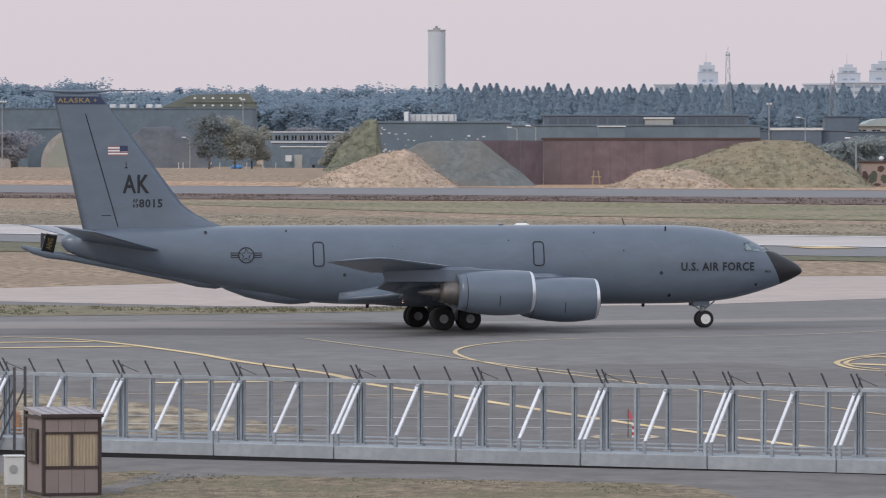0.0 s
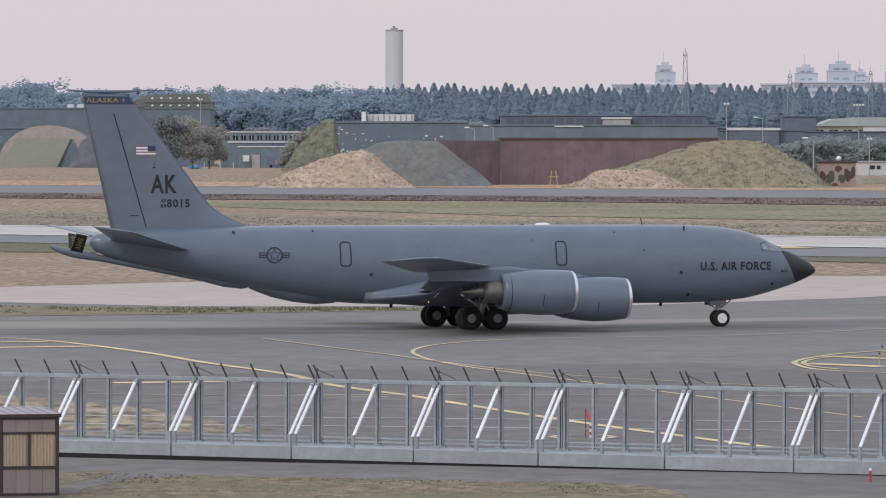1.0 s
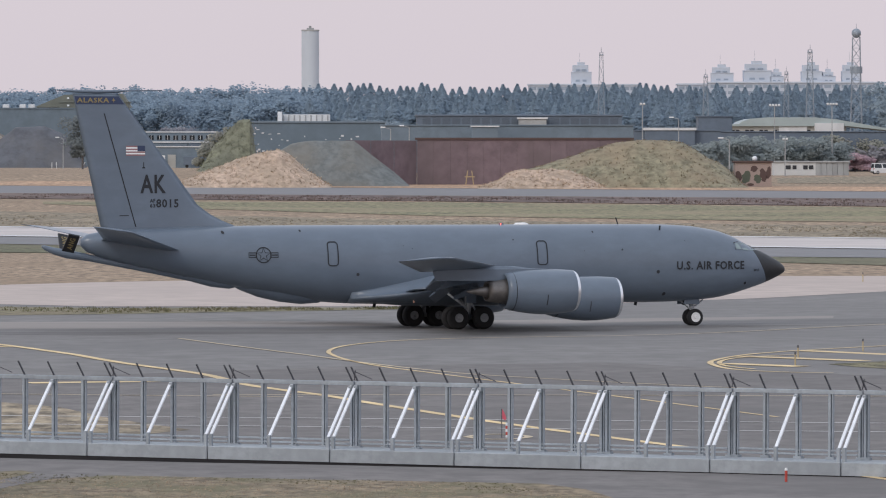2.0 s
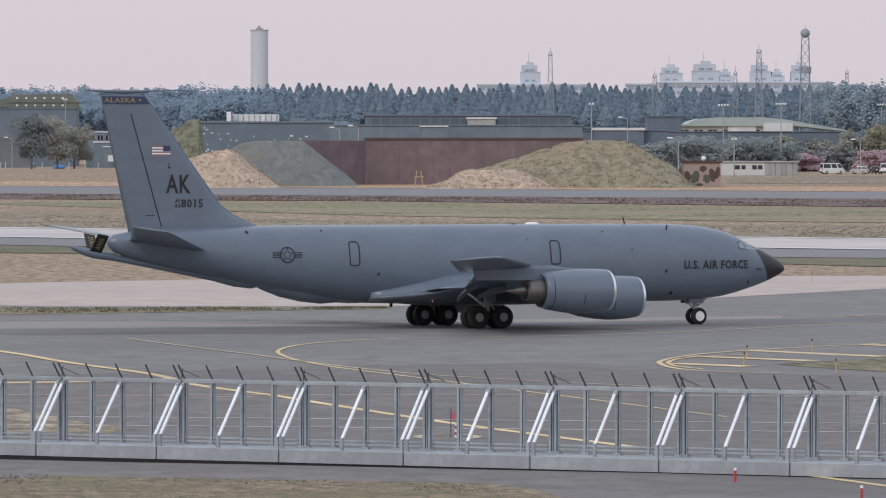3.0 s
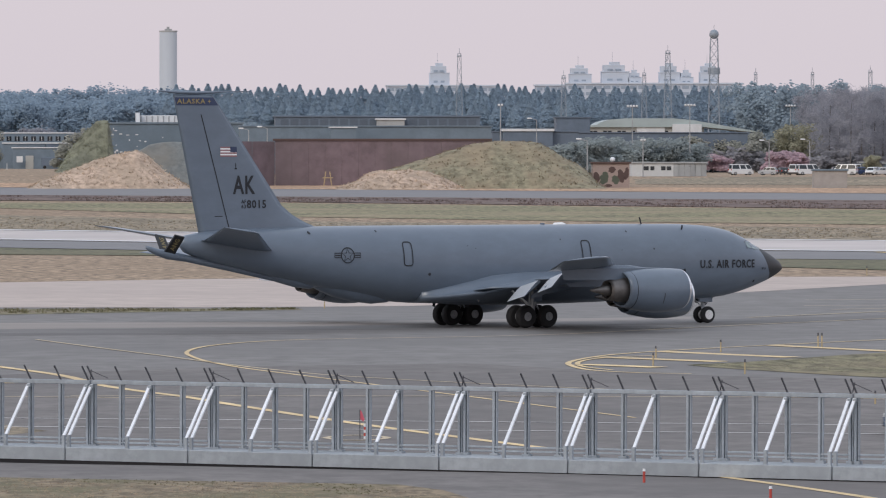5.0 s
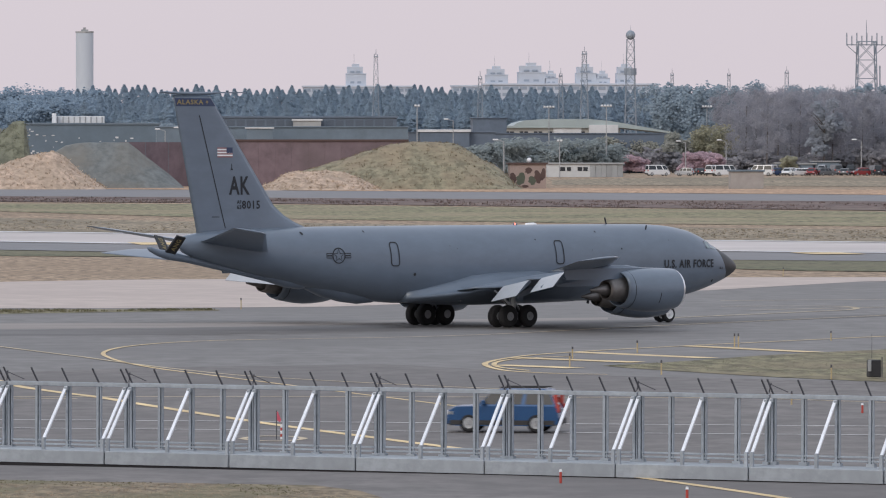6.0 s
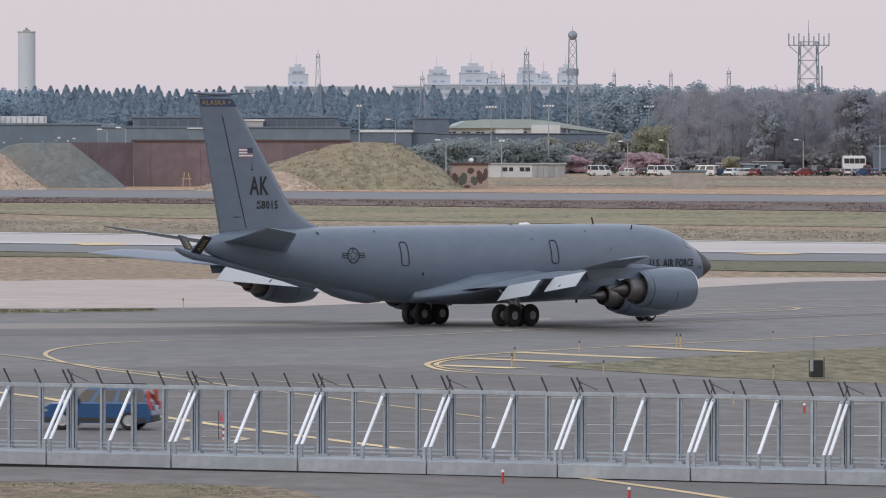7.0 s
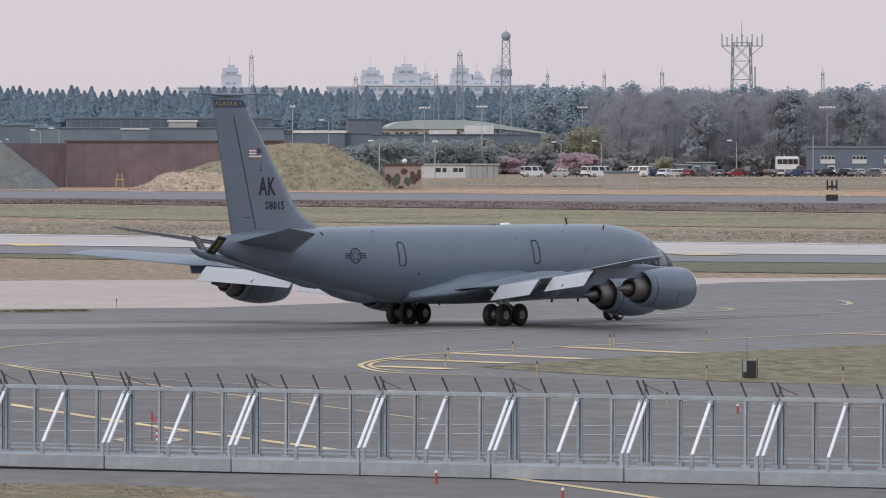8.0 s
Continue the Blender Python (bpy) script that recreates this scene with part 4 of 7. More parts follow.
    for dy in (-0.32, 0.32):
        part("nose_gear_door", box((13.6, dy * 1.5 - 0.02, 1.16), (14.5, dy * 1.5 + 0.02, 1.42), 0.01), AIR_GREY, plane)
        wheels.append((build_wheel("nose_wheel", plane, 14.3, dy, 0.46, 0.46, 0.3, WHITE_PAINT, "black nose tyre with a white rim"), 14.3, dy, 0.46, 0.46))
    part("taxi_lamp", rod((14.25, -0.14, 1.15), (14.4, -0.14, 1.15), 0.09, 0.09, 10), LIP_STEEL, plane)
    # side lamp in a short hood that faces ahead and outwards
    aim = Vector((0.25, -0.97, 0))
    p = Vector((-2.5, -1.92, 1.5))
    bm = bmesh.new()
    add_rod(bm, p, p + aim * 0.02, 0.085, 0.085, 14)
    part("side_lamp", bm, BEACON, plane, "lit warm lamp under the wing root")
    bm = bmesh.new()
    turn = aim.to_track_quat("Z", "Y").to_matrix()
    ring = lambda d, r: [p + aim * d + turn @ Vector((r * math.cos(k * math.pi / 8), r * math.sin(k * math.pi / 8), 0)) for k in range(16)]
    add_loft(bm, [ring(-0.05, 0.09), ring(0.085, 0.09), ring(0.085, 0.1), ring(-0.05, 0.1)], caps=False)
    part("lamp_hood", bm, AIR_GREY, plane)
    # beacon on the back: a lamp inside an added slotted shade that times its flash
    bm = bmesh.new()
    add_rod(bm, (3.2, 0, 5.46), (3.2, 0, 5.57), 0.04, 0.04, 12)
    part("beacon_lamp", bm, RED_GLOW, plane, "red lamp of the flashing beacon")
    half = radians(18)
    bm = bmesh.new()
    arc = [half + (2 * math.pi - 2 * half) * k / 24 for k in range(25)]
    add_loft(bm, [[(r * math.cos(a), r * math.sin(a), z) for a in arc] for r, z in ((0.13, 0.0), (0.13, 0.1), (0.02, 0.12))], caps=False, closed=False)
    shade = part("flash_timing_shade", bm, AIR_GREY, plane, "added slotted shade turned to time the beacon flash")
    shade.matrix_basis = pose(3.2, 0, 5.47)
    return plane, wheels, shade


aircraft, aircraft_wheels, flash_timing_shade = build_aircraft()


# ---- fence: concrete footings with braced steel frames ----
FENCE_A, FENCE_B = Vector((-7.79, 248.84)), Vector((25.06, 231.53))
BAY = (FENCE_B - FENCE_A) / 8
ALONG = BAY.normalized()
BACK = Vector((-ALONG.y, ALONG.x)) if ALONG.x > 0 else Vector((ALONG.y, -ALONG.x))
SETBACK = 0.86 / abs(BACK.x)


def build_fence():
    """One bay: u along the fence, v behind the front of the footing, w up."""
    L = BAY.length
    turn = math.degrees(math.atan2(ALONG.y, ALONG.x))
    footing = thing("concrete_footing", "long grey cast concrete footing block under the steel fence", "concrete block", "fence footings")
    bm = box((0.02, 0, -0.02), (L - 0.02, SETBACK + 0.35, 0.46), 0.02)
    part("block", bm, BARRIER, footing)
    # Black box below the block: the shade of the gap put into colour.
    part("gap_shade", box((0.0, 0.1, -0.2), (L, SETBACK + 0.25, -0.02)), RADOME, footing, "black box painted as the shaded gap under the block")
    panel = thing("fence_panel", "galvanised steel fence panel with slanted braces and spike arms", "fence panel", "fence panels")
    s = SETBACK
    top = 2.52
    posts = (0.1, L * 0.25, L * 0.5, L * 0.75, L - 0.1)
    for u in posts:
        bm = box((u - 0.07, s - 0.07, 0.34), (u + 0.02, s + 0.05, top), 0.006)
        add_box(bm, (u + 0.02, s + 0.02, 0.34), (u + 0.07, s + 0.05, top))
        add_box(bm, (u + 0.07, s - 0.07, 0.34), (u + 0.1, s + 0.05, top), 0.004)
        add_box(bm, (u - 0.13, s - 0.12, 0.34), (u + 0.15, s + 0.12, 0.49))
        part("post", bm, GALVANISED, panel)
    part("top_rail", box((0.03, s - 0.07, top), (L - 0.03, s + 0.07, top + 0.14), 0.012), GALVANISED, panel)
    part("bottom_rail", box((0.2, s - 0.05, 0.66), (L - 0.2, s + 0.05, 0.72), 0.01), GALVANISED, panel)
    part("bottom_rail", box((0.2, s - 0.05, 0.53), (L - 0.2, s + 0.05, 0.59), 0.01), GALVANISED, panel)
    for u in (0.1, L * 0.5, L - 0.1):
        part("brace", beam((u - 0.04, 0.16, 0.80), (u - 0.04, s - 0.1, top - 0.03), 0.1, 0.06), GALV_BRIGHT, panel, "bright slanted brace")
        part("brace_foot", box((u - 0.1, 0.11, 0.34), (u + 0.02, 0.21, 0.86), 0.01), GALVANISED, panel)
        part("cleat", box((u - 0.06, s - 0.2, top - 0.12), (u + 0.06, s - 0.052, top - 0.02)), GALVANISED, panel)
    for u in posts:
        part("spike_arm", beam((u, s, top + 0.12), (u - 0.08, s - 0.34, top + 0.62), 0.042, 0.042), GALV_DARK, panel)
    part("spike_arm", beam((0.02, s - 0.1, top + 0.46), (0.5, s + 0.25, top + 0.2), 0.026, 0.026), GALV_DARK, panel)
    part("spike_arm", beam((0.06, s - 0.1, top + 0.5), (-0.14, s + 0.2, top + 0.16), 0.026, 0.026), GALV_DARK, panel)
    first = True
    for k in range(-3, 11):
        p = FENCE_A + BAY * k
        q = p + BAY
        z0, z1 = land(p.y), land(q.y)
        tilt = math.degrees(math.atan2(z1 - z0, L))
        m = Matrix.Translation((p.x, p.y, z0)) @ Matrix.Rotation(radians(turn), 4, "Z") @ Matrix.Rotation(-radians(tilt), 4, "Y")
        rise = Matrix.Translation((0, 0, 0.011 * max(0, k)))
        if first:
            footing.matrix_basis, panel.matrix_basis, first = m, m @ rise, False
        else:
            copy_thing(footing, m)
            copy_thing(panel, m @ rise)


def build_footing_shade():
    """A dark ground strip painted as the shade under the fence footing, wider towards the west."""
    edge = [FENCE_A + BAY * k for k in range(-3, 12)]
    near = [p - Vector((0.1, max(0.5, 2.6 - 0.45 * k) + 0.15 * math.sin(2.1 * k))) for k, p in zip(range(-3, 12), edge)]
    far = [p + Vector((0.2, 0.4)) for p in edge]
    ground_patch("gutter", [tuple(p) for p in far + near[::-1]], FOOTING_SHADE, 0.027, "dark ground strip painted as shade below the fence footing", "gutter")


build_fence()
build_footing_shade()


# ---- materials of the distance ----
# Far foliage: haze put into most leaf colours, making them paler and bluer.
SPRUCE = leafage("hazed_spruce_foliage", (0.255, 0.335, 0.415), (0.24, 0.315, 0.395), 0.15, 0.12, 0.4)
PINE = leafage("hazed_pine_foliage", (0.285, 0.35, 0.40), (0.27, 0.33, 0.385), 0.2, 0.15, 0.4)
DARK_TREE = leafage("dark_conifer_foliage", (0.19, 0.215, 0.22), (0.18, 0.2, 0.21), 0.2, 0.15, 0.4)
UMBRELLA = leafage("hazed_umbrella_foliage", (0.29, 0.315, 0.35), (0.295, 0.31, 0.35), 0.15, 0.15, 0.4)
HEDGE = leafage("hazed_hedge_foliage", (0.268, 0.308, 0.312), (0.26, 0.29, 0.292), 0.2, 0.18, 0.4)
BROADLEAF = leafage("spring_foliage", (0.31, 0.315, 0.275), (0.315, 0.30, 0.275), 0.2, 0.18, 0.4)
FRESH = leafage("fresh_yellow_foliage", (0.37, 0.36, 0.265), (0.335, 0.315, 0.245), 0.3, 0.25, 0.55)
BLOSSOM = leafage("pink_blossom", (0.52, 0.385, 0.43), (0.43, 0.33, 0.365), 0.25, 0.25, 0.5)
TWIGS = leafage("hazed_bare_twigs", (0.335, 0.34, 0.378), (0.31, 0.316, 0.36), 0.2, 0.18, 0.5)
SCRUB = leafage("hazed_scrub", (0.30, 0.295, 0.315), (0.28, 0.275, 0.30), 0.2, 0.18, 0.5)
BARK = surface("bark", (0.13, 0.12, 0.12), 0.9, vary=0.3, grain=1.0)
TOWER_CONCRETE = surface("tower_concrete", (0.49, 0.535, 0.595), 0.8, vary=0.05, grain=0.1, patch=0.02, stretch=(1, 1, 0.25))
# Horizon flats and masts: haze put into the colour as a pale blue tint.
FLAT_WHITE = surface("hazed_apartment_render", (0.49, 0.54, 0.62), 0.8, vary=0.05, grain=0.1)
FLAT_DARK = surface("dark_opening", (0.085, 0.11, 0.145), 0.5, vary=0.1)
FLAT_SHADE = surface("hazed_window_band", (0.29, 0.35, 0.435), 0.5, vary=0.15, grain=0.3)
MAST_STEEL = surface("hazed_mast_steel", (0.27, 0.31, 0.36), 0.6, 0.2, vary=0.15)
# Green and grey cladding blued: haze over far buildings put into the colour.
DARK_GREEN_WALL = surface("hazed_green_cladding", (0.128, 0.172, 0.215), 0.7, vary=0.12, grain=0.3, patch=0.05)
GREY_WALL = surface("hazed_grey_cladding", (0.148, 0.192, 0.236), 0.7, vary=0.12, grain=0.3, patch=0.05)
SLATE_WALL = surface("slate_cladding", (0.118, 0.152, 0.2), 0.6, vary=0.1, grain=0.5)
OLIVE_WALL = surface("olive_roof", (0.165, 0.178, 0.155), 0.8, vary=0.12, grain=0.2)
PALE_WALL = surface("pale_cream_wall", (0.40, 0.40, 0.38), 0.8, vary=0.08, grain=0.2)
GREEN_ROOF = surface("pale_green_roof", (0.36, 0.42, 0.42), 0.5, vary=0.08, grain=0.2)
ROOF_WHITE = surface("white_roof_edge", (0.62, 0.63, 0.64), 0.6, vary=0.1, grain=0.4)
SHELTER_EARTH = surface("weathered_shelter_shell", (0.135, 0.115, 0.098), 0.9, vary=0.25, grain=0.25, patch=0.06, tint=(0.17, 0.165, 0.14))
SHELTER_DARK = surface("dark_shelter_cover", (0.105, 0.112, 0.13), 0.9, vary=0.2, grain=0.3, patch=0.08, tint=(0.125, 0.122, 0.125))
SHELTER_DOOR = surface("shelter_door", (0.27, 0.28, 0.245), 0.7, vary=0.06, grain=0.2)
RUST_WALL = surface("rust_brown_revetment", (0.172, 0.128, 0.145), 0.85, vary=0.18, grain=0.35, patch=0.07, tint=(0.15, 0.118, 0.125), pieces=0.02)
GRAVEL = surface("grey_gravel_slope", (0.155, 0.168, 0.168), 0.95, vary=0.2, grain=0.7, patch=0.12, tint=(0.185, 0.17, 0.145), bump=0.4)
BERM_TAN = surface("dry_berm_grass", (0.46, 0.35, 0.27), 0.95, vary=0.28, grain=1.2, patch=0.2, tint=(0.34, 0.27, 0.205), bump=0.5, detail=9.0)
BERM_GREEN = surface("mossy_berm_grass", (0.225, 0.205, 0.14), 0.95, vary=0.35, grain=0.7, patch=0.13, tint=(0.285, 0.225, 0.155), bump=0.8, detail=9.0)
BANK_GREEN = surface("overgrown_bank_green", (0.17, 0.175, 0.125), 0.95, vary=0.4, grain=0.6, patch=0.15, tint=(0.14, 0.145, 0.115), bump=0.8, detail=9.0)
BANK_TUFTS = leafage("olive_bank_tufts", (0.19, 0.195, 0.125), (0.16, 0.165, 0.12), 0.3)
TAN_TUFTS = leafage("tan_grass_tufts", (0.44, 0.34, 0.25), (0.37, 0.29, 0.21), 0.4, 0.3)
CLODS = leafage("soil_clods", (0.12, 0.085, 0.078), (0.17, 0.125, 0.108), 0.5, 0.5, 0.1)
BERM_DARK = leafage("brown_grass_tufts", (0.24, 0.19, 0.125), (0.19, 0.16, 0.105), 0.4)
MOSS = leafage("green_brown_tufts", (0.125, 0.122, 0.062), (0.165, 0.142, 0.082), 0.4)
PREFAB_WHITE = surface("prefab_white_wall", (0.56, 0.57, 0.57), 0.6, vary=0.06, grain=0.5)
PREFAB_GREY = surface("prefab_grey_panel", (0.32, 0.33, 0.335), 0.6, vary=0.1, grain=0.4, pieces=0.12)
BOX_CONCRETE = surface("stained_concrete", (0.36, 0.33, 0.31), 0.85, vary=0.12, grain=0.6, patch=0.2)
CAMO_TAN = surface("camouflage_pink_tan", (0.33, 0.26, 0.235), 0.8, vary=0.08)
CAMO_GREEN = surface("camouflage_green", (0.085, 0.10, 0.075), 0.8, vary=0.1)
CAMO_BROWN = surface("camouflage_brown", (0.088, 0.056, 0.052), 0.8, vary=0.1)
POLE_GREY = surface("pole_grey", (0.36, 0.37, 0.38), 0.5, 0.3, vary=0.08)
LAMP_WHITE = surface("lamp_head", (0.72, 0.74, 0.76), 0.35, vary=0.04)
BLACK_BOX = surface("black_equipment_box", (0.02, 0.02, 0.022), 0.6, vary=0.15)
RED_POST = surface("red_post", (0.42, 0.05, 0.035), 0.5, vary=0.1)
PINK_FLAG = surface("pink_red_flag", (0.62, 0.12, 0.17), 0.7, vary=0.1)
YELLOW_POST = surface("yellow_marker_post", (0.45, 0.35, 0.19), 0.6, vary=0.12)
SHED_WALL = surface("mauve_shed_panel", (0.25, 0.205, 0.20), 0.6, vary=0.06, grain=1.5, patch=0.8, pieces=0.05)
SHED_FRAME = surface("dark_brown_frame", (0.045, 0.030, 0.030), 0.5, vary=0.12)
SHED_ROOF = surface("shed_roof_sheet", (0.37, 0.34, 0.36), 0.5, 0.2, vary=0.1, grain=1.5)
CURTAIN = surface("beige_curtain", (0.37, 0.305, 0.225), 0.9, vary=0.12, grain=3, stretch=(6, 1, 0.5))
TARP = surface("orange_brown_wrap", (0.40, 0.22, 0.11), 0.7, vary=0.2, grain=2.5)
BLUE_TARP = surface("blue_tarpaulin", (0.07, 0.24, 0.55), 0.6, vary=0.15)


# ---- foliage ----
def leaf_quads(rng, centres, normals, size, slim=1.0):
    """Small leaf clumps: one bent quad at each centre."""
    n = len(centres)
    a = rng.normal(size=(n, 3))
    a -= normals * (a * normals).sum(1, keepdims=True)
    a /= np.linalg.norm(a, axis=1, keepdims=True) + 1e-9
    b = np.cross(normals, a)
    s = size * rng.uniform(0.6, 1.4, (n, 1))
    v = np.stack([centres - a * s - b * s * slim, centres + a * s - b * s * slim * 0.6, centres + a * s * 0.8 + b * s * slim, centres - a * s * 0.7 + b * s * slim * 0.8], 1)
    return v.reshape(-1, 3)


def conifer_cloud(rng, h, r, n):
    """A spruce: tiers of drooping boughs round a straight stem."""
    t = 1 - rng.uniform(0.0, 1.0, n) ** 1.5 * 0.72
    tier = 0.82 + 0.18 * np.abs(np.sin(t * (9 + 4 * rng.random()) * math.pi))
    rad = np.minimum(r, 0.52 * h * (1 - t) + 0.05) * tier * rng.uniform(0.8, 1.0, n) + 0.03
    ang = rng.uniform(0, 2 * math.pi, n)
    lean = 1 + 0.18 * np.sin(ang * 3 + rng.uniform(0, 6))
    c = np.stack([rad * lean * np.cos(ang), rad * lean * np.sin(ang), h * t], 1)
    nr = np.stack([0.45 * np.cos(ang), 0.45 * np.sin(ang) - 0.5, np.full(n, 0.9)], 1) + rng.normal(scale=0.18, size=(n, 3))
    return c, nr / np.linalg.norm(nr, axis=1, keepdims=True)


def round_cloud(rng, h, r, n, low=0.25, lumps=11):
    """A broad crown made of uneven lumps."""
    lc = np.stack([rng.normal(scale=0.48, size=lumps) * r, rng.normal(scale=0.48, size=lumps) * r, h * (low + (1 - low) * rng.uniform(0.15, 0.86, lumps))], 1)
    lr = r * rng.uniform(0.22, 0.46, lumps)
    k = rng.integers(0, lumps, n)
    d = rng.normal(size=(n, 3))
    d /= np.linalg.norm(d, axis=1, keepdims=True)
    c = lc[k] + d * lr[k][:, None] * rng.uniform(0.5, 1.25, (n, 1)) * (1, 1, min(0.9, h / (3.2 * r)))
    nr = d * 0.3 + (0, -0.55, 0.75) + rng.normal(scale=0.18, size=(n, 3))
    return c, nr / np.linalg.norm(nr, axis=1, keepdims=True)


def trunk_mesh(rng, h, r, limbs=5):
    bm = bmesh.new()
    bend = [rng.normal(scale=0.02 * h, size=2) * (k / 3) for k in range(4)]
    pts = [Vector((bend[k][0], bend[k][1], h * k / 3)) for k in range(4)]
    for k in range(3):
        add_rod(bm, pts[k], pts[k + 1], r * (1 - k / 3.6), r * (1 - (k + 1) / 3.6), 6)
    for _ in range(limbs):
        a, z = rng.uniform(0, 2 * math.pi), rng.uniform(0.35, 0.85)
        p = Vector((0, 0, h * z))
        add_rod(bm, p, p + Vector((math.cos(a), math.sin(a), 0.9)) * h * 0.22, r * 0.35, r * 0.1, 5)
    return bm


def build_tree(x, y, h, r, shape, leaves, label, seed, n=900, size=0.45):
    rng = np.random.default_rng(seed)
    tree = thing("tree", label, "tree", at=pose(x, y, land(y) - 0.1))
    part("trunk", trunk_mesh(rng, h * 0.8, max(0.15, h * 0.02)), BARK, tree)
    c, nr = conifer_cloud(rng, h, r, n) if shape == "spruce" else round_cloud(rng, h, r, n, 0.12 if shape == "tree" else 0.0, 34)
    quad_cloud("crown", leaf_quads(rng, c, nr, size), leaves, tree)
    return tree


def build_wood(name, rows, shape, leaves, label, seed, n, size, slim=1.0):
    """A far wood as one body of clumps: rows of (x, y, height, radius)."""
    rng = np.random.default_rng(seed)
    vs = []
    for x, y, h, r in rows:
        if shape == "spruce":
            c, nr = conifer_cloud(rng, h, r, n)
        elif shape == "bare":
            c, nr = round_cloud(rng, h, r, n, 0.12, 26)
            nr = nr * (1, 1, 0.15)
            nr /= np.linalg.norm(nr, axis=1, keepdims=True)
        else:
            c, nr = round_cloud(rng, h, r, n, 0.05, 40)
        vs.append(leaf_quads(rng, c, nr, size, slim) + (x, y, land(y)))
    vs = np.concatenate(vs)
    ob = quad_cloud(name, vs, leaves)
    return tagged(ob, label, "woods", kind="stuff")


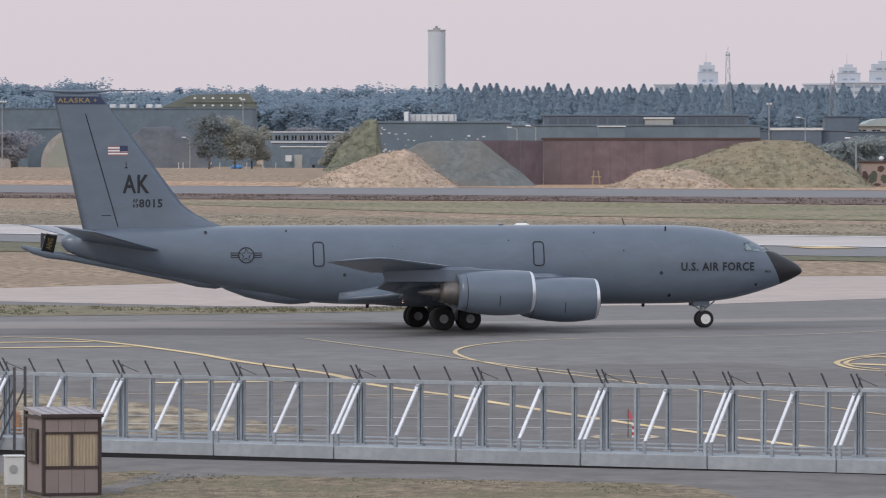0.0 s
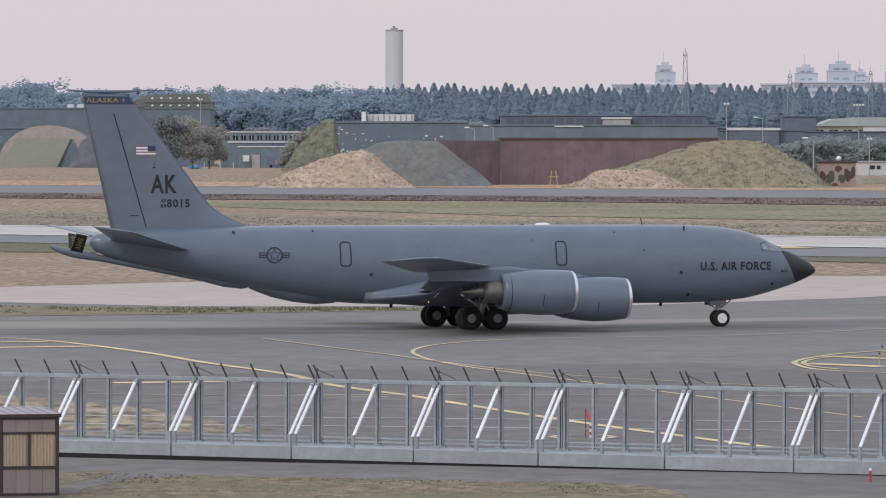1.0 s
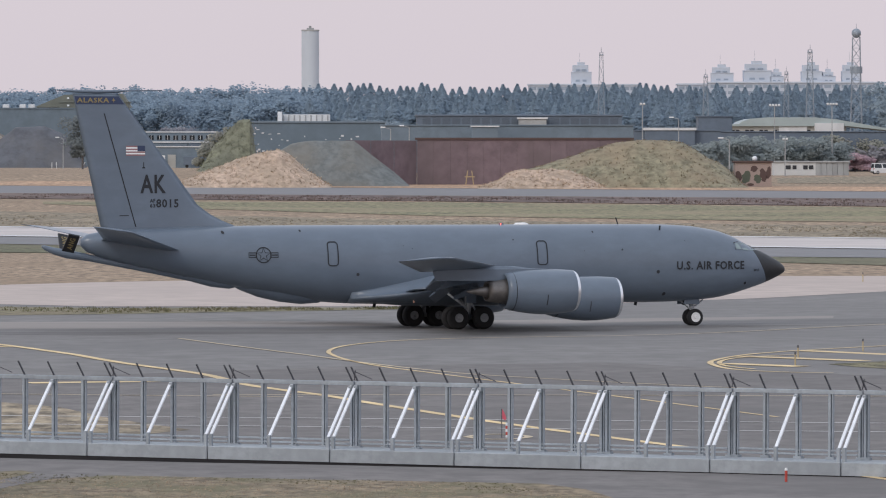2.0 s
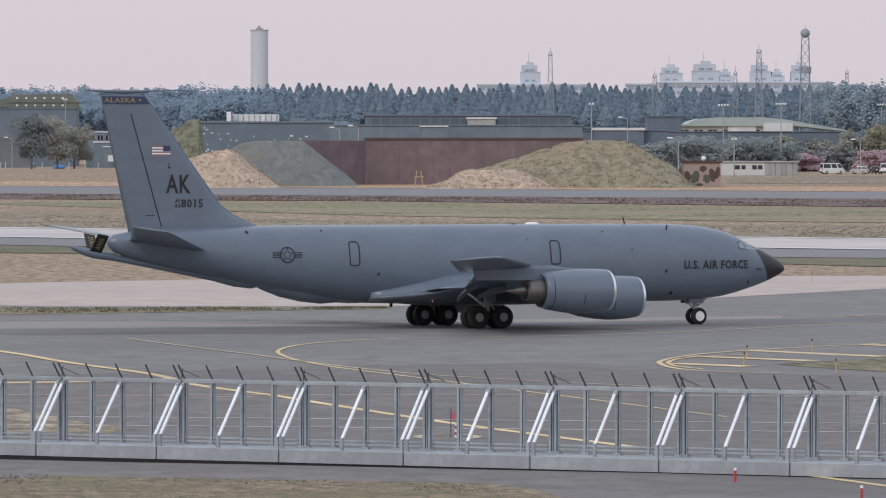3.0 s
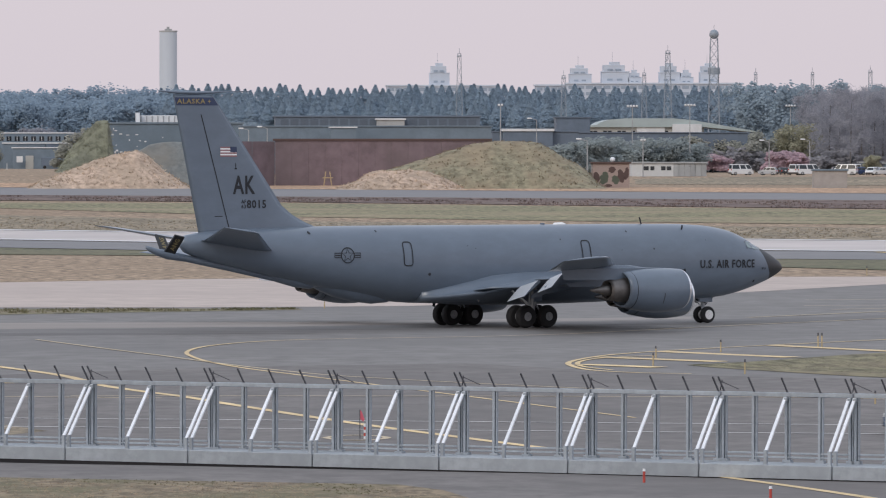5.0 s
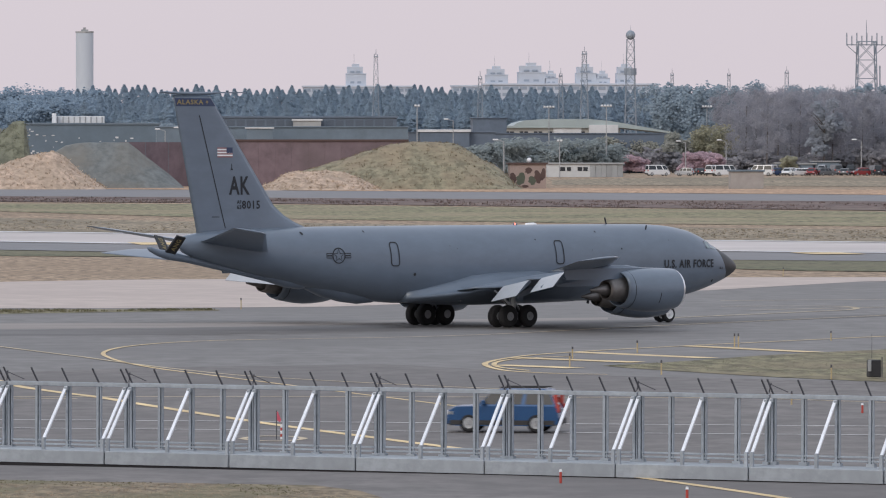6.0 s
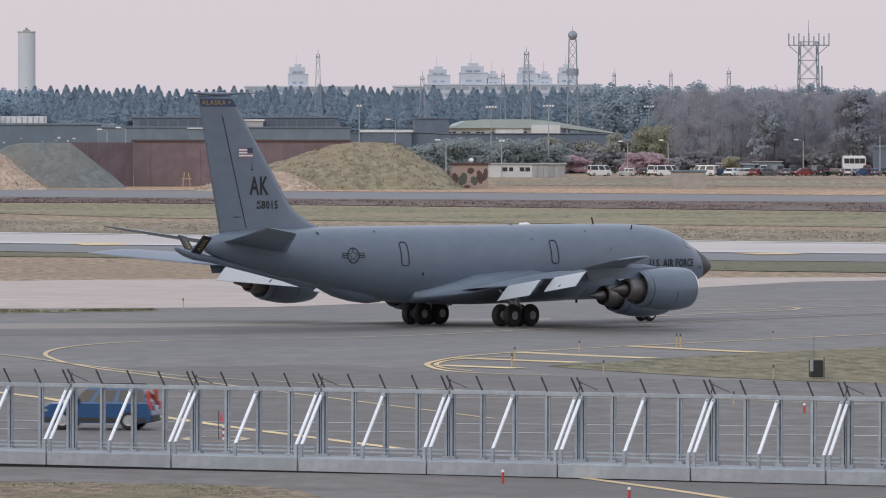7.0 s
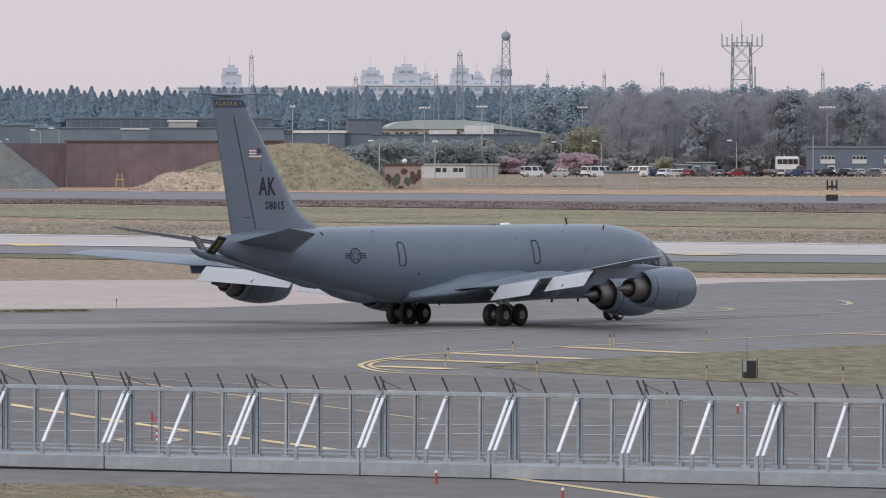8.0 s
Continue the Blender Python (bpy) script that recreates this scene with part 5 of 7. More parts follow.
def build_trees():
    rng = random.Random(4)
    # the far spruce belt, with its rounder western part
    spruce, mixed = [], []
    for row, d in ((0, 2380), (1, 2300), (2, 2230)):
        x = -4.25
        while x < 197.45:
            h = rng.uniform(24.2, 26.4) - row * 3.0
            spruce.append((x, d + rng.uniform(-20, 20), h, rng.uniform(2.2, 3.0)))
            x += rng.uniform(1.8, 3.1)
        x = -159.94
        while x < 2.83:
            f = (x - -159.94) / (2.83 - -159.94)
            h = rng.uniform(26.0, 28.0) - row * 3.0 + (2.5 if f < 0.3 else 0)
            mixed.append((x, d + rng.uniform(-20, 20), h, rng.uniform(4.5, 7)))
            x += rng.uniform(3.5, 6)
    build_wood("spruce_wood", spruce, "spruce", SPRUCE, "spruce belt on the horizon, blued to imitate haze", 1, 2000, 0.3)
    build_wood("mixed_wood", mixed, "round", SPRUCE, "rounded pine wood on the horizon, blued to imitate haze", 2, 3400, 0.3)
    # tall pines and bare trees on the eastern side
    pines, bare = [], []
    for row, d in ((0, 1760), (1, 1700)):
        x = 135.99
        while x < 243.06:
            f = (x - 135.99) / (243.06 - 135.99)
            pines.append((x, d + rng.uniform(-20, 20), rng.uniform(20.0, 23.0), rng.uniform(3.2, 5.0)))
            x += rng.uniform(3.5, 6) * (1 + 1.2 * f)
    for row, d in ((0, 1660), (1, 1630), (2, 1600)):
        x = 143.69
        while x < 227.70:
            bare.append((x, d + rng.uniform(-12, 12), rng.uniform(18.6, 20.6), rng.uniform(3.0, 4.6)))
            x += rng.uniform(2.8, 4.4)
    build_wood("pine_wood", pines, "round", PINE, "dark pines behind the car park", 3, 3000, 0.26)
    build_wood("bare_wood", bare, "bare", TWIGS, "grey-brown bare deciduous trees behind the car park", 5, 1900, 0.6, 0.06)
    low = []
    for d in (1690, 1640, 1596):
        x = 97.90
        while x < 231.62:
            low.append((x, d + rng.uniform(-5, 5), rng.uniform(3.2, 6.0), rng.uniform(2.4, 4.0)))
            x += rng.uniform(2.5, 4.5)
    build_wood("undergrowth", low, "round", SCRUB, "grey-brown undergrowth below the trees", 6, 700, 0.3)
    stems = bmesh.new()
    for x, y, h, r in bare[:150]:
        add_rod(stems, (x, y, land(y)), (x + 0.3, y, land(y) + h * 0.75), 0.2, 0.06, 5)
    tagged(part("bare_wood_stems", stems, BARK, None), "grey trunks of the bare wood", "woods", kind="stuff")
    # single trees
    for u_x, d, h, r, shape, leaves, label in (
        (-57.3, 1800, 14.6, 4.4, "tree", DARK_TREE, "dark round-headed conifer by the sheds"),
        (-51.5, 1820, 13.6, 5.0, "tree", BROADLEAF, "olive-brown tree by the light pole"),
        (-47.6, 1830, 12.4, 4.2, "tree", BROADLEAF, "olive-brown tree by the light pole"),
        (-18.6, 1606, 11.0, 3.6, "bush", BROADLEAF, "green overgrown bank beside the hangar"),
        (-22.79, 1610, 7.2, 3.0, "bush", BROADLEAF, "green overgrown bank beside the hangar"),
        (-111.66, 1900, 10.0, 4.5, "tree", TWIGS, "pinkish-brown bare tree by the shelter"),
        (-120.43, 1900, 11.0, 4.5, "tree", TWIGS, "pinkish-brown bare tree by the shelter"),
        (-40.35, 2150, 12.0, 6.0, "tree", TWIGS, "brown bare tree before the far wood"),
        (-33.74, 2150, 11.0, 5.5, "tree", TWIGS, "brown bare tree before the far wood"),
        (14.03, 1900, 13.0, 6.5, "tree", PINE, "dark tree mass behind the hangar"),
        (19.88, 1900, 12.0, 5.5, "tree", PINE, "dark tree mass behind the hangar"),
        (8.92, 1900, 12.0, 5.0, "tree", PINE, "dark tree mass behind the hangar"),
        (43.06, 1800, 12.0, 5.0, "tree", PINE, "dark tree behind the bunker"),
        (77.02, 1440, 7.0, 3.8, "bush", HEDGE, "dark shrub beside the grass mound"),
        (82.97, 1450, 7.8, 3.8, "bush", HEDGE, "dark shrub beside the grass mound"),
        (88.84, 1480, 8.0, 4.2, "bush", HEDGE, "dark hedge tree behind the hut"),
        (95.31, 1500, 8.0, 4.4, "bush", HEDGE, "dark hedge tree behind the hut"),
        (101.08, 1500, 7.8, 4.2, "bush", HEDGE, "dark hedge tree behind the hut"),
        (106.5, 1510, 7.4, 3.8, "bush", HEDGE, "dark hedge tree behind the hut"),
        (112.5, 1600, 8.6, 4.4, "bush", BROADLEAF, "olive spring tree behind the car park"),
        (118.0, 1605, 8.8, 4.4, "bush", BROADLEAF, "olive spring tree behind the car park"),
        (159.0, 1588, 17.5, 3.2, "tree", UMBRELLA, "dark umbrella pine among the bare trees"),
        (178.6, 1588, 20.0, 3.8, "tree", UMBRELLA, "dark umbrella pine among the bare trees"),
        (193.2, 1588, 20.5, 3.6, "tree", UMBRELLA, "dark umbrella pine among the bare trees"),
        (109.68, 1560, 5.0, 2.8, "tree", BLOSSOM, "pink cherry tree in blossom"),
        (114.48, 1560, 4.2, 2.4, "tree", BLOSSOM, "pink cherry tree in blossom"),
        (125.2, 1520, 4.9, 3.0, "tree", BLOSSOM, "wide pink cherry tree in full blossom"),
        (129.3, 1520, 4.6, 2.8, "tree", BLOSSOM, "wide pink cherry tree in full blossom"),
        (123.20, 1600, 7.6, 4.2, "bush", BROADLEAF, "olive spring tree behind the car park"),
        (128.48, 1620, 9.6, 3.8, "bush", BROADLEAF, "olive spring tree behind the car park"),
        (136.58, 1620, 11.6, 4.6, "bush", FRESH, "yellow-green tree in young leaf"),
        (140.56, 1630, 10.6, 3.8, "bush", FRESH, "yellow-green tree in young leaf"),
        (140.94, 1480, 3.9, 1.3, "tree", FRESH, "small pale yellowish tree by the cars"),
    ):
        build_tree(u_x, d, h, r, shape, leaves, label, int(d + abs(u_x) * 10), 4200, 0.2)


# ---- earthworks ----
def build_mound(name, x0, d, profile, depth, material, label, seed, rough=0.5, flat=0.15, tufts=0, tuft_material=None):
    """A bank whose crest follows the profile (x from x0, height); it falls to both sides over the depth."""
    nx, ny = 120, 30
    xs = np.linspace(profile[0][0], profile[-1][0], nx)
    hs = np.interp(xs, [p[0] for p in profile], [p[1] for p in profile])
    vs, fs = [], []
    noise.seed_set(seed)
    for i, x in enumerate(xs):
        for j in range(ny):
            v = j / (ny - 1) * 2 - 1
            fall = min(1.0, (1 - abs(v)) / (1 - flat))
            hgt = hs[i] * fall ** 0.9
            y = d + v * depth
            p = Vector((x * 0.25, y * 0.25, 0))
            hgt += rough * noise.fractal(p, 1.0, 2.0, 4) * min(1, hs[i] / 1.5) * fall * 0.6
            vs.append((x0 + x, y, land(y) + max(hgt, 0) - 0.05))
    for i in range(nx - 1):
        for j in range(ny - 1):
            fs.append((i * ny + j, (i + 1) * ny + j, (i + 1) * ny + j + 1, i * ny + j + 1))
    bank = tagged(mesh_object(name, vs, fs, material, None, "", True), label, "earth bank")
    if tufts:
        rng = random.Random(seed)
        spots = []
        for _ in range(tufts):
            i, j, a, b = rng.randrange(nx - 1), rng.randrange(int(ny * 0.6)), rng.random(), rng.random()
            p = (Vector(vs[i * ny + j]) * (1 - a) + Vector(vs[(i + 1) * ny + j]) * a) * (1 - b) + (Vector(vs[i * ny + j + 1]) * (1 - a) + Vector(vs[(i + 1) * ny + j + 1]) * a) * b
            if p.z > land(p.y) + 0.15:
                spots.append((p.x, p.y, p.z - 0.05))
        build_tufts("bank_tufts", spots, 0.26, tuft_material, "rough grass tufts on the bank", seed)
    return bank


def build_tufts(name, spots, height, material, label, seed):
    """Low tufts of grass blades: spots of (x, y, z)."""
    rng = np.random.default_rng(seed)
    c = np.repeat(np.array(spots), 5, axis=0)
    n = len(c)
    h = height * rng.uniform(0.4, 1.3, (n, 1))
    side = rng.normal(size=(n, 3)) * (1, 1, 0)
    side /= np.linalg.norm(side, axis=1, keepdims=True) + 1e-9
    lean = rng.normal(scale=0.5, size=(n, 3)) * (1, 1, 0) * h
    c = c + rng.normal(scale=height * 0.8, size=(n, 3)) * (1, 1, 0)
    up = np.zeros((n, 3))
    up[:, 2:] = h
    w = h * 0.22
    vs = np.stack([c - side * w, c + side * w, c + up + lean + side * w * 0.3, c + up + lean - side * w * 0.5], 1).reshape(-1, 3)
    return tagged(quad_cloud(name, vs, material), label, "grass", kind="stuff")


def build_earthworks():
    build_mound("earth_bank", 0, 1258, [(-25.55, 0), (-21.68, 1.53), (-17.81, 3.18), (-12.97, 4.92), (-9.1, 6.08), (-6.58, 6.66), (-4.74, 5.6), (-2.13, 3.47), (0.58, 1.63), (2.71, 0)], 10, BERM_TAN, "eroded tan grass bank before the revetment", 3, 0.9, 0.12, 600, TAN_TUFTS)
    build_mound("gravel_bank", 0, 1280, [(-9.26, 0), (-6.79, 6.05), (-4.33, 7.43), (-0.89, 7.92), (6.5, 7.92), (9.85, 5.26), (13.19, 2.7), (16.34, 0)], 9, GRAVEL, "grey gravel slope leaning on the revetment", 5, 0.2)
    build_mound("grass_mound", 0, 1262, [(31.65, 0), (35.53, 2.76), (39.41, 3.92), (43.3, 4.99), (47.18, 6.35), (50.58, 7.22), (53.49, 8.0), (59.8, 7.9), (61.74, 7.8), (64.17, 6.83), (66.79, 5.38), (69.51, 3.82), (71.64, 2.08), (73.88, 0)], 15, BERM_GREEN, "rounded grass mound beside the revetment", 7, 0.7, 0.2, 800, BERM_DARK)
    build_mound("earth_bank", 0, 1244, [(26.99, 0), (30.24, 1.38), (33.11, 2.62), (35.98, 3.1), (39.33, 3.2), (42.2, 3.01), (44.59, 2.34), (46.7, 1.28), (49.38, 0)], 9, BERM_TAN, "eroded tan toe of the grass mound", 9, 0.9, 0.12, 500, TAN_TUFTS)
    build_mound("overgrown_bank", 0, 1604, [(-26.0, 0), (-22.6, 5.0), (-19.6, 8.6), (-17.1, 11.0), (-14.5, 11.2), (-12.5, 0)], 10, BANK_GREEN, "overgrown green bank beside the hangar", 15, 0.8, 0.2, 400, BANK_TUFTS)
    # revetment of vertical rusty panels with a dark cap
    wall = thing("revetment_wall", "rust-brown panelled blast wall between the banks", "blast wall")
    base, top = land(1282) - 0.6, 11.53
    xs = np.linspace(17.80, 56.10, 14)
    for a, b in zip(xs, xs[1:]):
        part("panel", box((a + 0.008, 1300, base), (b - 0.008, 1301, top), 0.01), RUST_WALL, wall)
    left = [(5.04, 1285), (9.52, 1289), (13.65, 1295), (17.75, 1300)]
    for (xa, ya), (xb, yb) in zip(left, left[1:]):
        bm = loft([[(xa + 0.03, ya, base), (xa + 0.03, ya + 1, base), (xa + 0.03, ya + 1, top - 0.1), (xa + 0.03, ya, top - 0.1)], [(xb - 0.03, yb, base), (xb - 0.03, yb + 1, base), (xb - 0.03, yb + 1, top - 0.1), (xb - 0.03, yb, top - 0.1)]])
        part("panel", bm, RUST_WALL, wall)
    part("cap", box((17.40, 1299.8, top), (56.20, 1301.4, top + 0.4), 0.03), CAMO_BROWN, wall, "dark rusty cap beam")
    stand = thing("wooden_stand", "small yellowish timber stand before the blast wall", "stand")
    x = 26.89
    for dx in (-0.7, 0.7):
        part("leg", beam((x + dx, 1290, land(1290)), (x + dx * 0.5, 1290, land(1290) + 2.6), 0.16, 0.16), YELLOW_POST, stand)
    part("crossbar", beam((x - 0.9, 1289.8, land(1290) + 1.5), (x + 0.9, 1289.8, land(1290) + 1.5), 0.16, 0.16), YELLOW_POST, stand)


# ---- buildings ----
def window_row(parent, x0, x1, y, z0, z1, n, material=None, frac=0.6, framed=True):
    w = (x1 - x0) / n
    for k in range(n):
        cx = x0 + (k + 0.5) * w
        pane = part("window", box((cx - w * frac / 2, y - 0.06, z0), (cx + w * frac / 2, y + 0.1, z1)), material or DARK_GLASS, parent)
        if framed and (x1 - x0) / n > 1.4:
            part("window_frame", box((cx - 0.05, y - 0.1, z0), (cx + 0.05, y - 0.03, z1)), ROOF_WHITE, pane)


def build_block(name, x0, x1, y, top, depth, wall, label, roof=ROOF_WHITE, edge=0.35, base=None, windows=(), framed=True):
    z0 = land(y) - 0.2 if base is None else base
    ob = thing(name, label, "building")
    part("wall", box((x0, y, z0), (x1, y + depth, top), 0.03), wall, ob)
    part("roof", box((x0 - 0.3, y - 0.3, top), (x1 + 0.3, y + depth + 0.3, top + edge), 0.03), roof, ob)
    for wx0, wx1, wz0, wz1, n in windows:
        window_row(ob, wx0, wx1, y, wz0, wz1, n, None if framed else FLAT_DARK, 0.6 if framed else 0.8, framed)
    return ob


def arch_ring(x, y, w, h, z0, n=18, drop=0.0):
    return [(x + w * math.cos(math.pi * k / n), y, z0 + h * math.sin(math.pi * k / n) ** 0.8) for k in range(n + 1)]


def build_shelter(x, y, w, h, label):
    ob = thing("aircraft_shelter", label, "hardened shelter")
    z0 = land(y) - 0.2
    part("shell", loft([arch_ring(x, y, w, h, z0), arch_ring(x, y + 40, w, h, z0)]), SHELTER_EARTH, ob, "arched weathered shell")
    part("front_rim", loft([arch_ring(x, y - 0.5, w + 0.3, h + 0.3, z0), arch_ring(x, y - 0.02, w + 0.3, h + 0.3, z0)]), BOX_CONCRETE, ob)
    bm = bmesh.new()
    quad = [(-0.98, 0.0), (0.16, 0.0), (0.45, 0.72), (-0.66, 0.72)]
    add_loft(bm, [[(x + a * w, y - 2.2 + 1.2 * b, z0 + b * h) for a, b in quad], [(x + a * w, y - 0.52, z0 + b * h) for a, b in quad]])
    part("door", bm, SHELTER_DOOR, ob, "pale grey-green sliding door")
    bm = bmesh.new()
    quad = [(0.2, 0.0), (0.80, 0.0), (0.48, 0.7)]
    add_loft(bm, [[(x + a * w, y - 0.9, z0 + b * h) for a, b in quad], [(x + a * w, y - 0.52, z0 + b * h) for a, b in quad]])
    part("door_buttress", bm, DARK_GREEN_WALL, ob)


def build_hall(x0, x1, y, eaves, ridge, depth, label):
    ob = thing("hall", label, "building")
    z0 = land(y) - 0.2
    part("wall", box((x0, y, z0), (x1, y + depth, eaves)), PALE_WALL, ob)
    w = x1 - x0
    top = [(x0 - 0.6, eaves + 0.1), (x0 + 0.12 * w, eaves + 0.3), (x0 + 0.15 * w, eaves + 0.9), (x0 + 0.22 * w, ridge - 0.3), (x0 + 0.36 * w, ridge), (x0 + 0.75 * w, ridge), (x0 + 0.92 * w, ridge - 0.45), (x1 + 0.42 * w, eaves - 1.1)]
    ring = lambda yy: [(a, yy, b) for a, b in top] + [(x1 + 0.42 * w, yy, eaves - 1.4), (x1 + 0.02 * w, yy, eaves - 0.2), (x0 - 0.6, yy, eaves - 0.2)]
    part("roof", loft([ring(y - 0.8), ring(y + depth)]), GREEN_ROOF, ob, "low curved pale green roof")
    part("white_bay", box((x0 + 0.45 * w, y - 0.4, eaves - 2.4), (x0 + 0.68 * w, y + 0.1, eaves - 0.1), 0.03), ROOF_WHITE, ob, "white bay front")
    part("white_bay", box((x0 + 0.74 * w, y - 1.2, eaves - 1.6), (x0 + 0.98 * w, y + 0.1, eaves + 0.5), 0.03), ROOF_WHITE, ob, "white bay front")
    window_row(ob, x0 + 1, x1 - 1, y, eaves - 2.2, eaves - 1.0, 8)
    return ob


def build_buildings():
    build_block("long_shed", -157.44, -54.0, 2080, 21.61, 30, DARK_GREEN_WALL, "long dark green flat-roofed shed", DARK_GREEN_WALL, 0.3)
    build_block("long_shed", -74.04, -54.14, 2115, 23.60, 20, OLIVE_WALL, "olive hangar with a row of floodlights", OLIVE_WALL, 0.3)
    gable = thing("hangar_roof", "olive pitched hangar roof behind the sheds", "hangar")
    part("roof", loft([[(-82.14, 2140, 22.45), (-73.42, 2140, 26.08), (-56.63, 2140, 26.40), (-54.16, 2140, 22.45)], [(-82.14, 2165, 22.45), (-73.42, 2165, 26.08), (-56.63, 2165, 26.40), (-54.16, 2165, 22.45)]]), OLIVE_WALL, gable)
    for k in range(6):
        x = -70.92 + k * 2.6
        for zz in (24.79, 22.69):
            lamp = thing("floodlight", "white floodlight on the hangar front", "floodlight", "hangar floodlights")
            part("head", box((x - 0.3, 2099, zz - 0.25), (x + 0.3, 2099.5, zz + 0.25), 0.05), LAMP_WHITE, lamp)
            part("bracket", beam((x, 2099.4, zz - 0.2), (x, 2141, zz - 0.2), 0.08, 0.08), GALV_DARK, lamp)
    for u_x in (-93.69, -90.82, -88.11, -83.32, -80.77):
        vent = thing("roof_vent", "pale roof vent on the long shed", "roof vent", "shed vents")
        part("hood", box((u_x - 0.9, 2085, 21.61 + 0.25), (u_x + 0.9, 2088, 21.61 + 1.3), 0.15), ROOF_WHITE, vent)
    build_shelter(-95.21, 1990, 13.4, 11.3, "arched hardened shelter with a pale closed door")
    build_shelter(-130.73, 1990, 13.4, 11.3, "arched hardened shelter with a pale closed door")
    build_block("low_shed", -113.60, -101.39, 2010, 15.75, 12, DARK_GREEN_WALL, "dark low shed between the shelters", GREY_WALL, 0.3)
    build_mound("earth_shelter", 0, 1950, [(-88.0, 0), (-84.5, 7), (-79.85, 10.6), (-72.10, 11.0), (-67.0, 8.8), (-63.8, 5.2), (-61.0, 0)], 14, SHELTER_DARK, "dark earth-covered aircraft shelter mound", 21, 0.5, 0.3)
    # grey offices with stepped white roof edges
    build_block("office", -47.94, -26.84, 1960, 14.57, 16, GREY_WALL, "grey-blue office with a white roof edge", ROOF_WHITE, 0.3, None, ((-47.34, -27.74, 12.61, 13.82, 9),))
    build_block("office", -45.33, -34.11, 1945, 11.84, 10, GREY_WALL, "lower grey office wing", ROOF_WHITE, 0.35)
    build_block("office", -33.51, -26.93, 1945, 11.84, 10, SLATE_WALL, "lower grey office wing", ROOF_WHITE, 0.35)
    ob = build_block("office", -42.46, -26.43, 1930, 10.63, 9, GREY_WALL, "front office wing with a pale door", ROOF_WHITE, 0.3)
    part("door", box((-39.05, 1929.8, land(1930)), (-36.97, 1930.1, 8.70)), PALE_WALL, ob, "pale door")
    part("notice_board", box((-41.38, 1928, 6.92), (-39.75, 1928.2, 8.55)), ROOF_WHITE, ob)
    truck = thing("box_truck", "dark box truck parked by the office", "truck")
    part("cargo_box", box((-34.80, 1923, land(1925) + 0.7), (-30.21, 1926, 8.26), 0.1), SLATE_WALL, truck)
    part("cab", box((-30.13, 1923.1, land(1925) + 0.6), (-28.43, 1925.9, 7.37), 0.3), SLATE_WALL, truck)
    for u_x in (-33.91, -29.17):
        part("wheel", rod((u_x, 1922.9, land(1925) + 0.45), (u_x, 1923.4, land(1925) + 0.45), 0.45, 0.45, 12), RUBBER, truck)
    tarp = thing("tarpaulin_heap", "bright blue tarpaulin heap on the grass", "tarpaulin")
    bm = bmesh.new()
    bmesh.ops.create_icosphere(bm, subdivisions=3, radius=1.0)
    for v in bm.verts:
        v.co *= 1 + 0.25 * noise.noise(v.co * 2)
        v.co = Vector((-51.94 + v.co.x * 1.5, 1850 + v.co.y, land(1850) + 0.35 + v.co.z * 0.6))
    part("cover", bm, BLUE_TARP, tarp)
    # hangar with speckled netting and a white roof house
    hangar = build_block("hangar", -16.27, 15.26, 1640, 15.87, 25, DARK_GREEN_WALL, "dark hangar with a white-spotted weathered front", GREY_WALL, 0.4)
    rng = random.Random(8)
    for k in range(40):
        u = rng.random() ** 2.4
        x = -16.02 + u * 27
        z = 8.30 + rng.random() * 7.4 * (1 - 0.75 * u) + 7.0 * 0.75 * u * 0.55
        w, h = rng.uniform(0.2, 0.7), rng.uniform(0.12, 0.4)
        part("white_patch", box((x, 1639.9, z), (x + w, 1640.05, z + h)), ROOF_WHITE, hangar)
    part("roof_house", box((-7.87, 1650, 16.17), (3.05, 1656, 17.82), 0.1), ROOF_WHITE, hangar, "white roof house with ribs")
    for k in range(9):
        x = -7.62 + k * 1.25
        part("rib", box((x, 1649.85, 16.17), (x + 0.25, 1650.1, 17.69)), PREFAB_GREY, hangar)
    part("roof_stack", box((-8.75, 1648, 16.16), (-7.73, 1650, 18.44), 0.05), LAMP_WHITE, hangar)
    # long low buildings behind the revetment
    build_block("long_block", 13.38, 64.73, 1500, 14.74, 18, GREY_WALL, "long grey-green block behind the blast wall", GREY_WALL, 0.25)
    build_block("long_block", 23.28, 70.75, 1700, 17.68, 18, SLATE_WALL, "dark flat-roofed block with a row of windows", SLATE_WALL, 0.4, None, ((24.32, 70.09, 15.55, 17.25, 20),), False)
    build_block("roof_plant", 46.67, 53.04, 1694, 16.98, 5, PREFAB_GREY, "white roof plant house", ROOF_WHITE, 0.4)
    build_block("roof_plant", 31.63, 36.79, 1490, 14.48, 5, GREY_WALL, "small block on the roof behind the wall", ROOF_WHITE, 0.25)
    build_block("long_block", 67.44, 85.92, 1560, 13.88, 18, SLATE_WALL, "dark block with a pale roof strip", SLATE_WALL, 0.2)
    build_block("roof_strip", 69.75, 80.30, 1558, 13.99, 6, SLATE_WALL, "low wing with a pale roof edge", ROOF_WHITE, 0.55)
    build_block("long_block", 84.24, 91.72, 1620, 17.16, 10, SLATE_WALL, "dark blue square block", SLATE_WALL, 0.2)
    build_block("long_block", 85.66, 125.05, 1600, 13.74, 12, SLATE_WALL, "dark low block before the hall", SLATE_WALL, 0.2)
    build_hall(93.18, 121.22, 1680, 15.51, 17.32, 25, "pale hall with a low curved green roof")
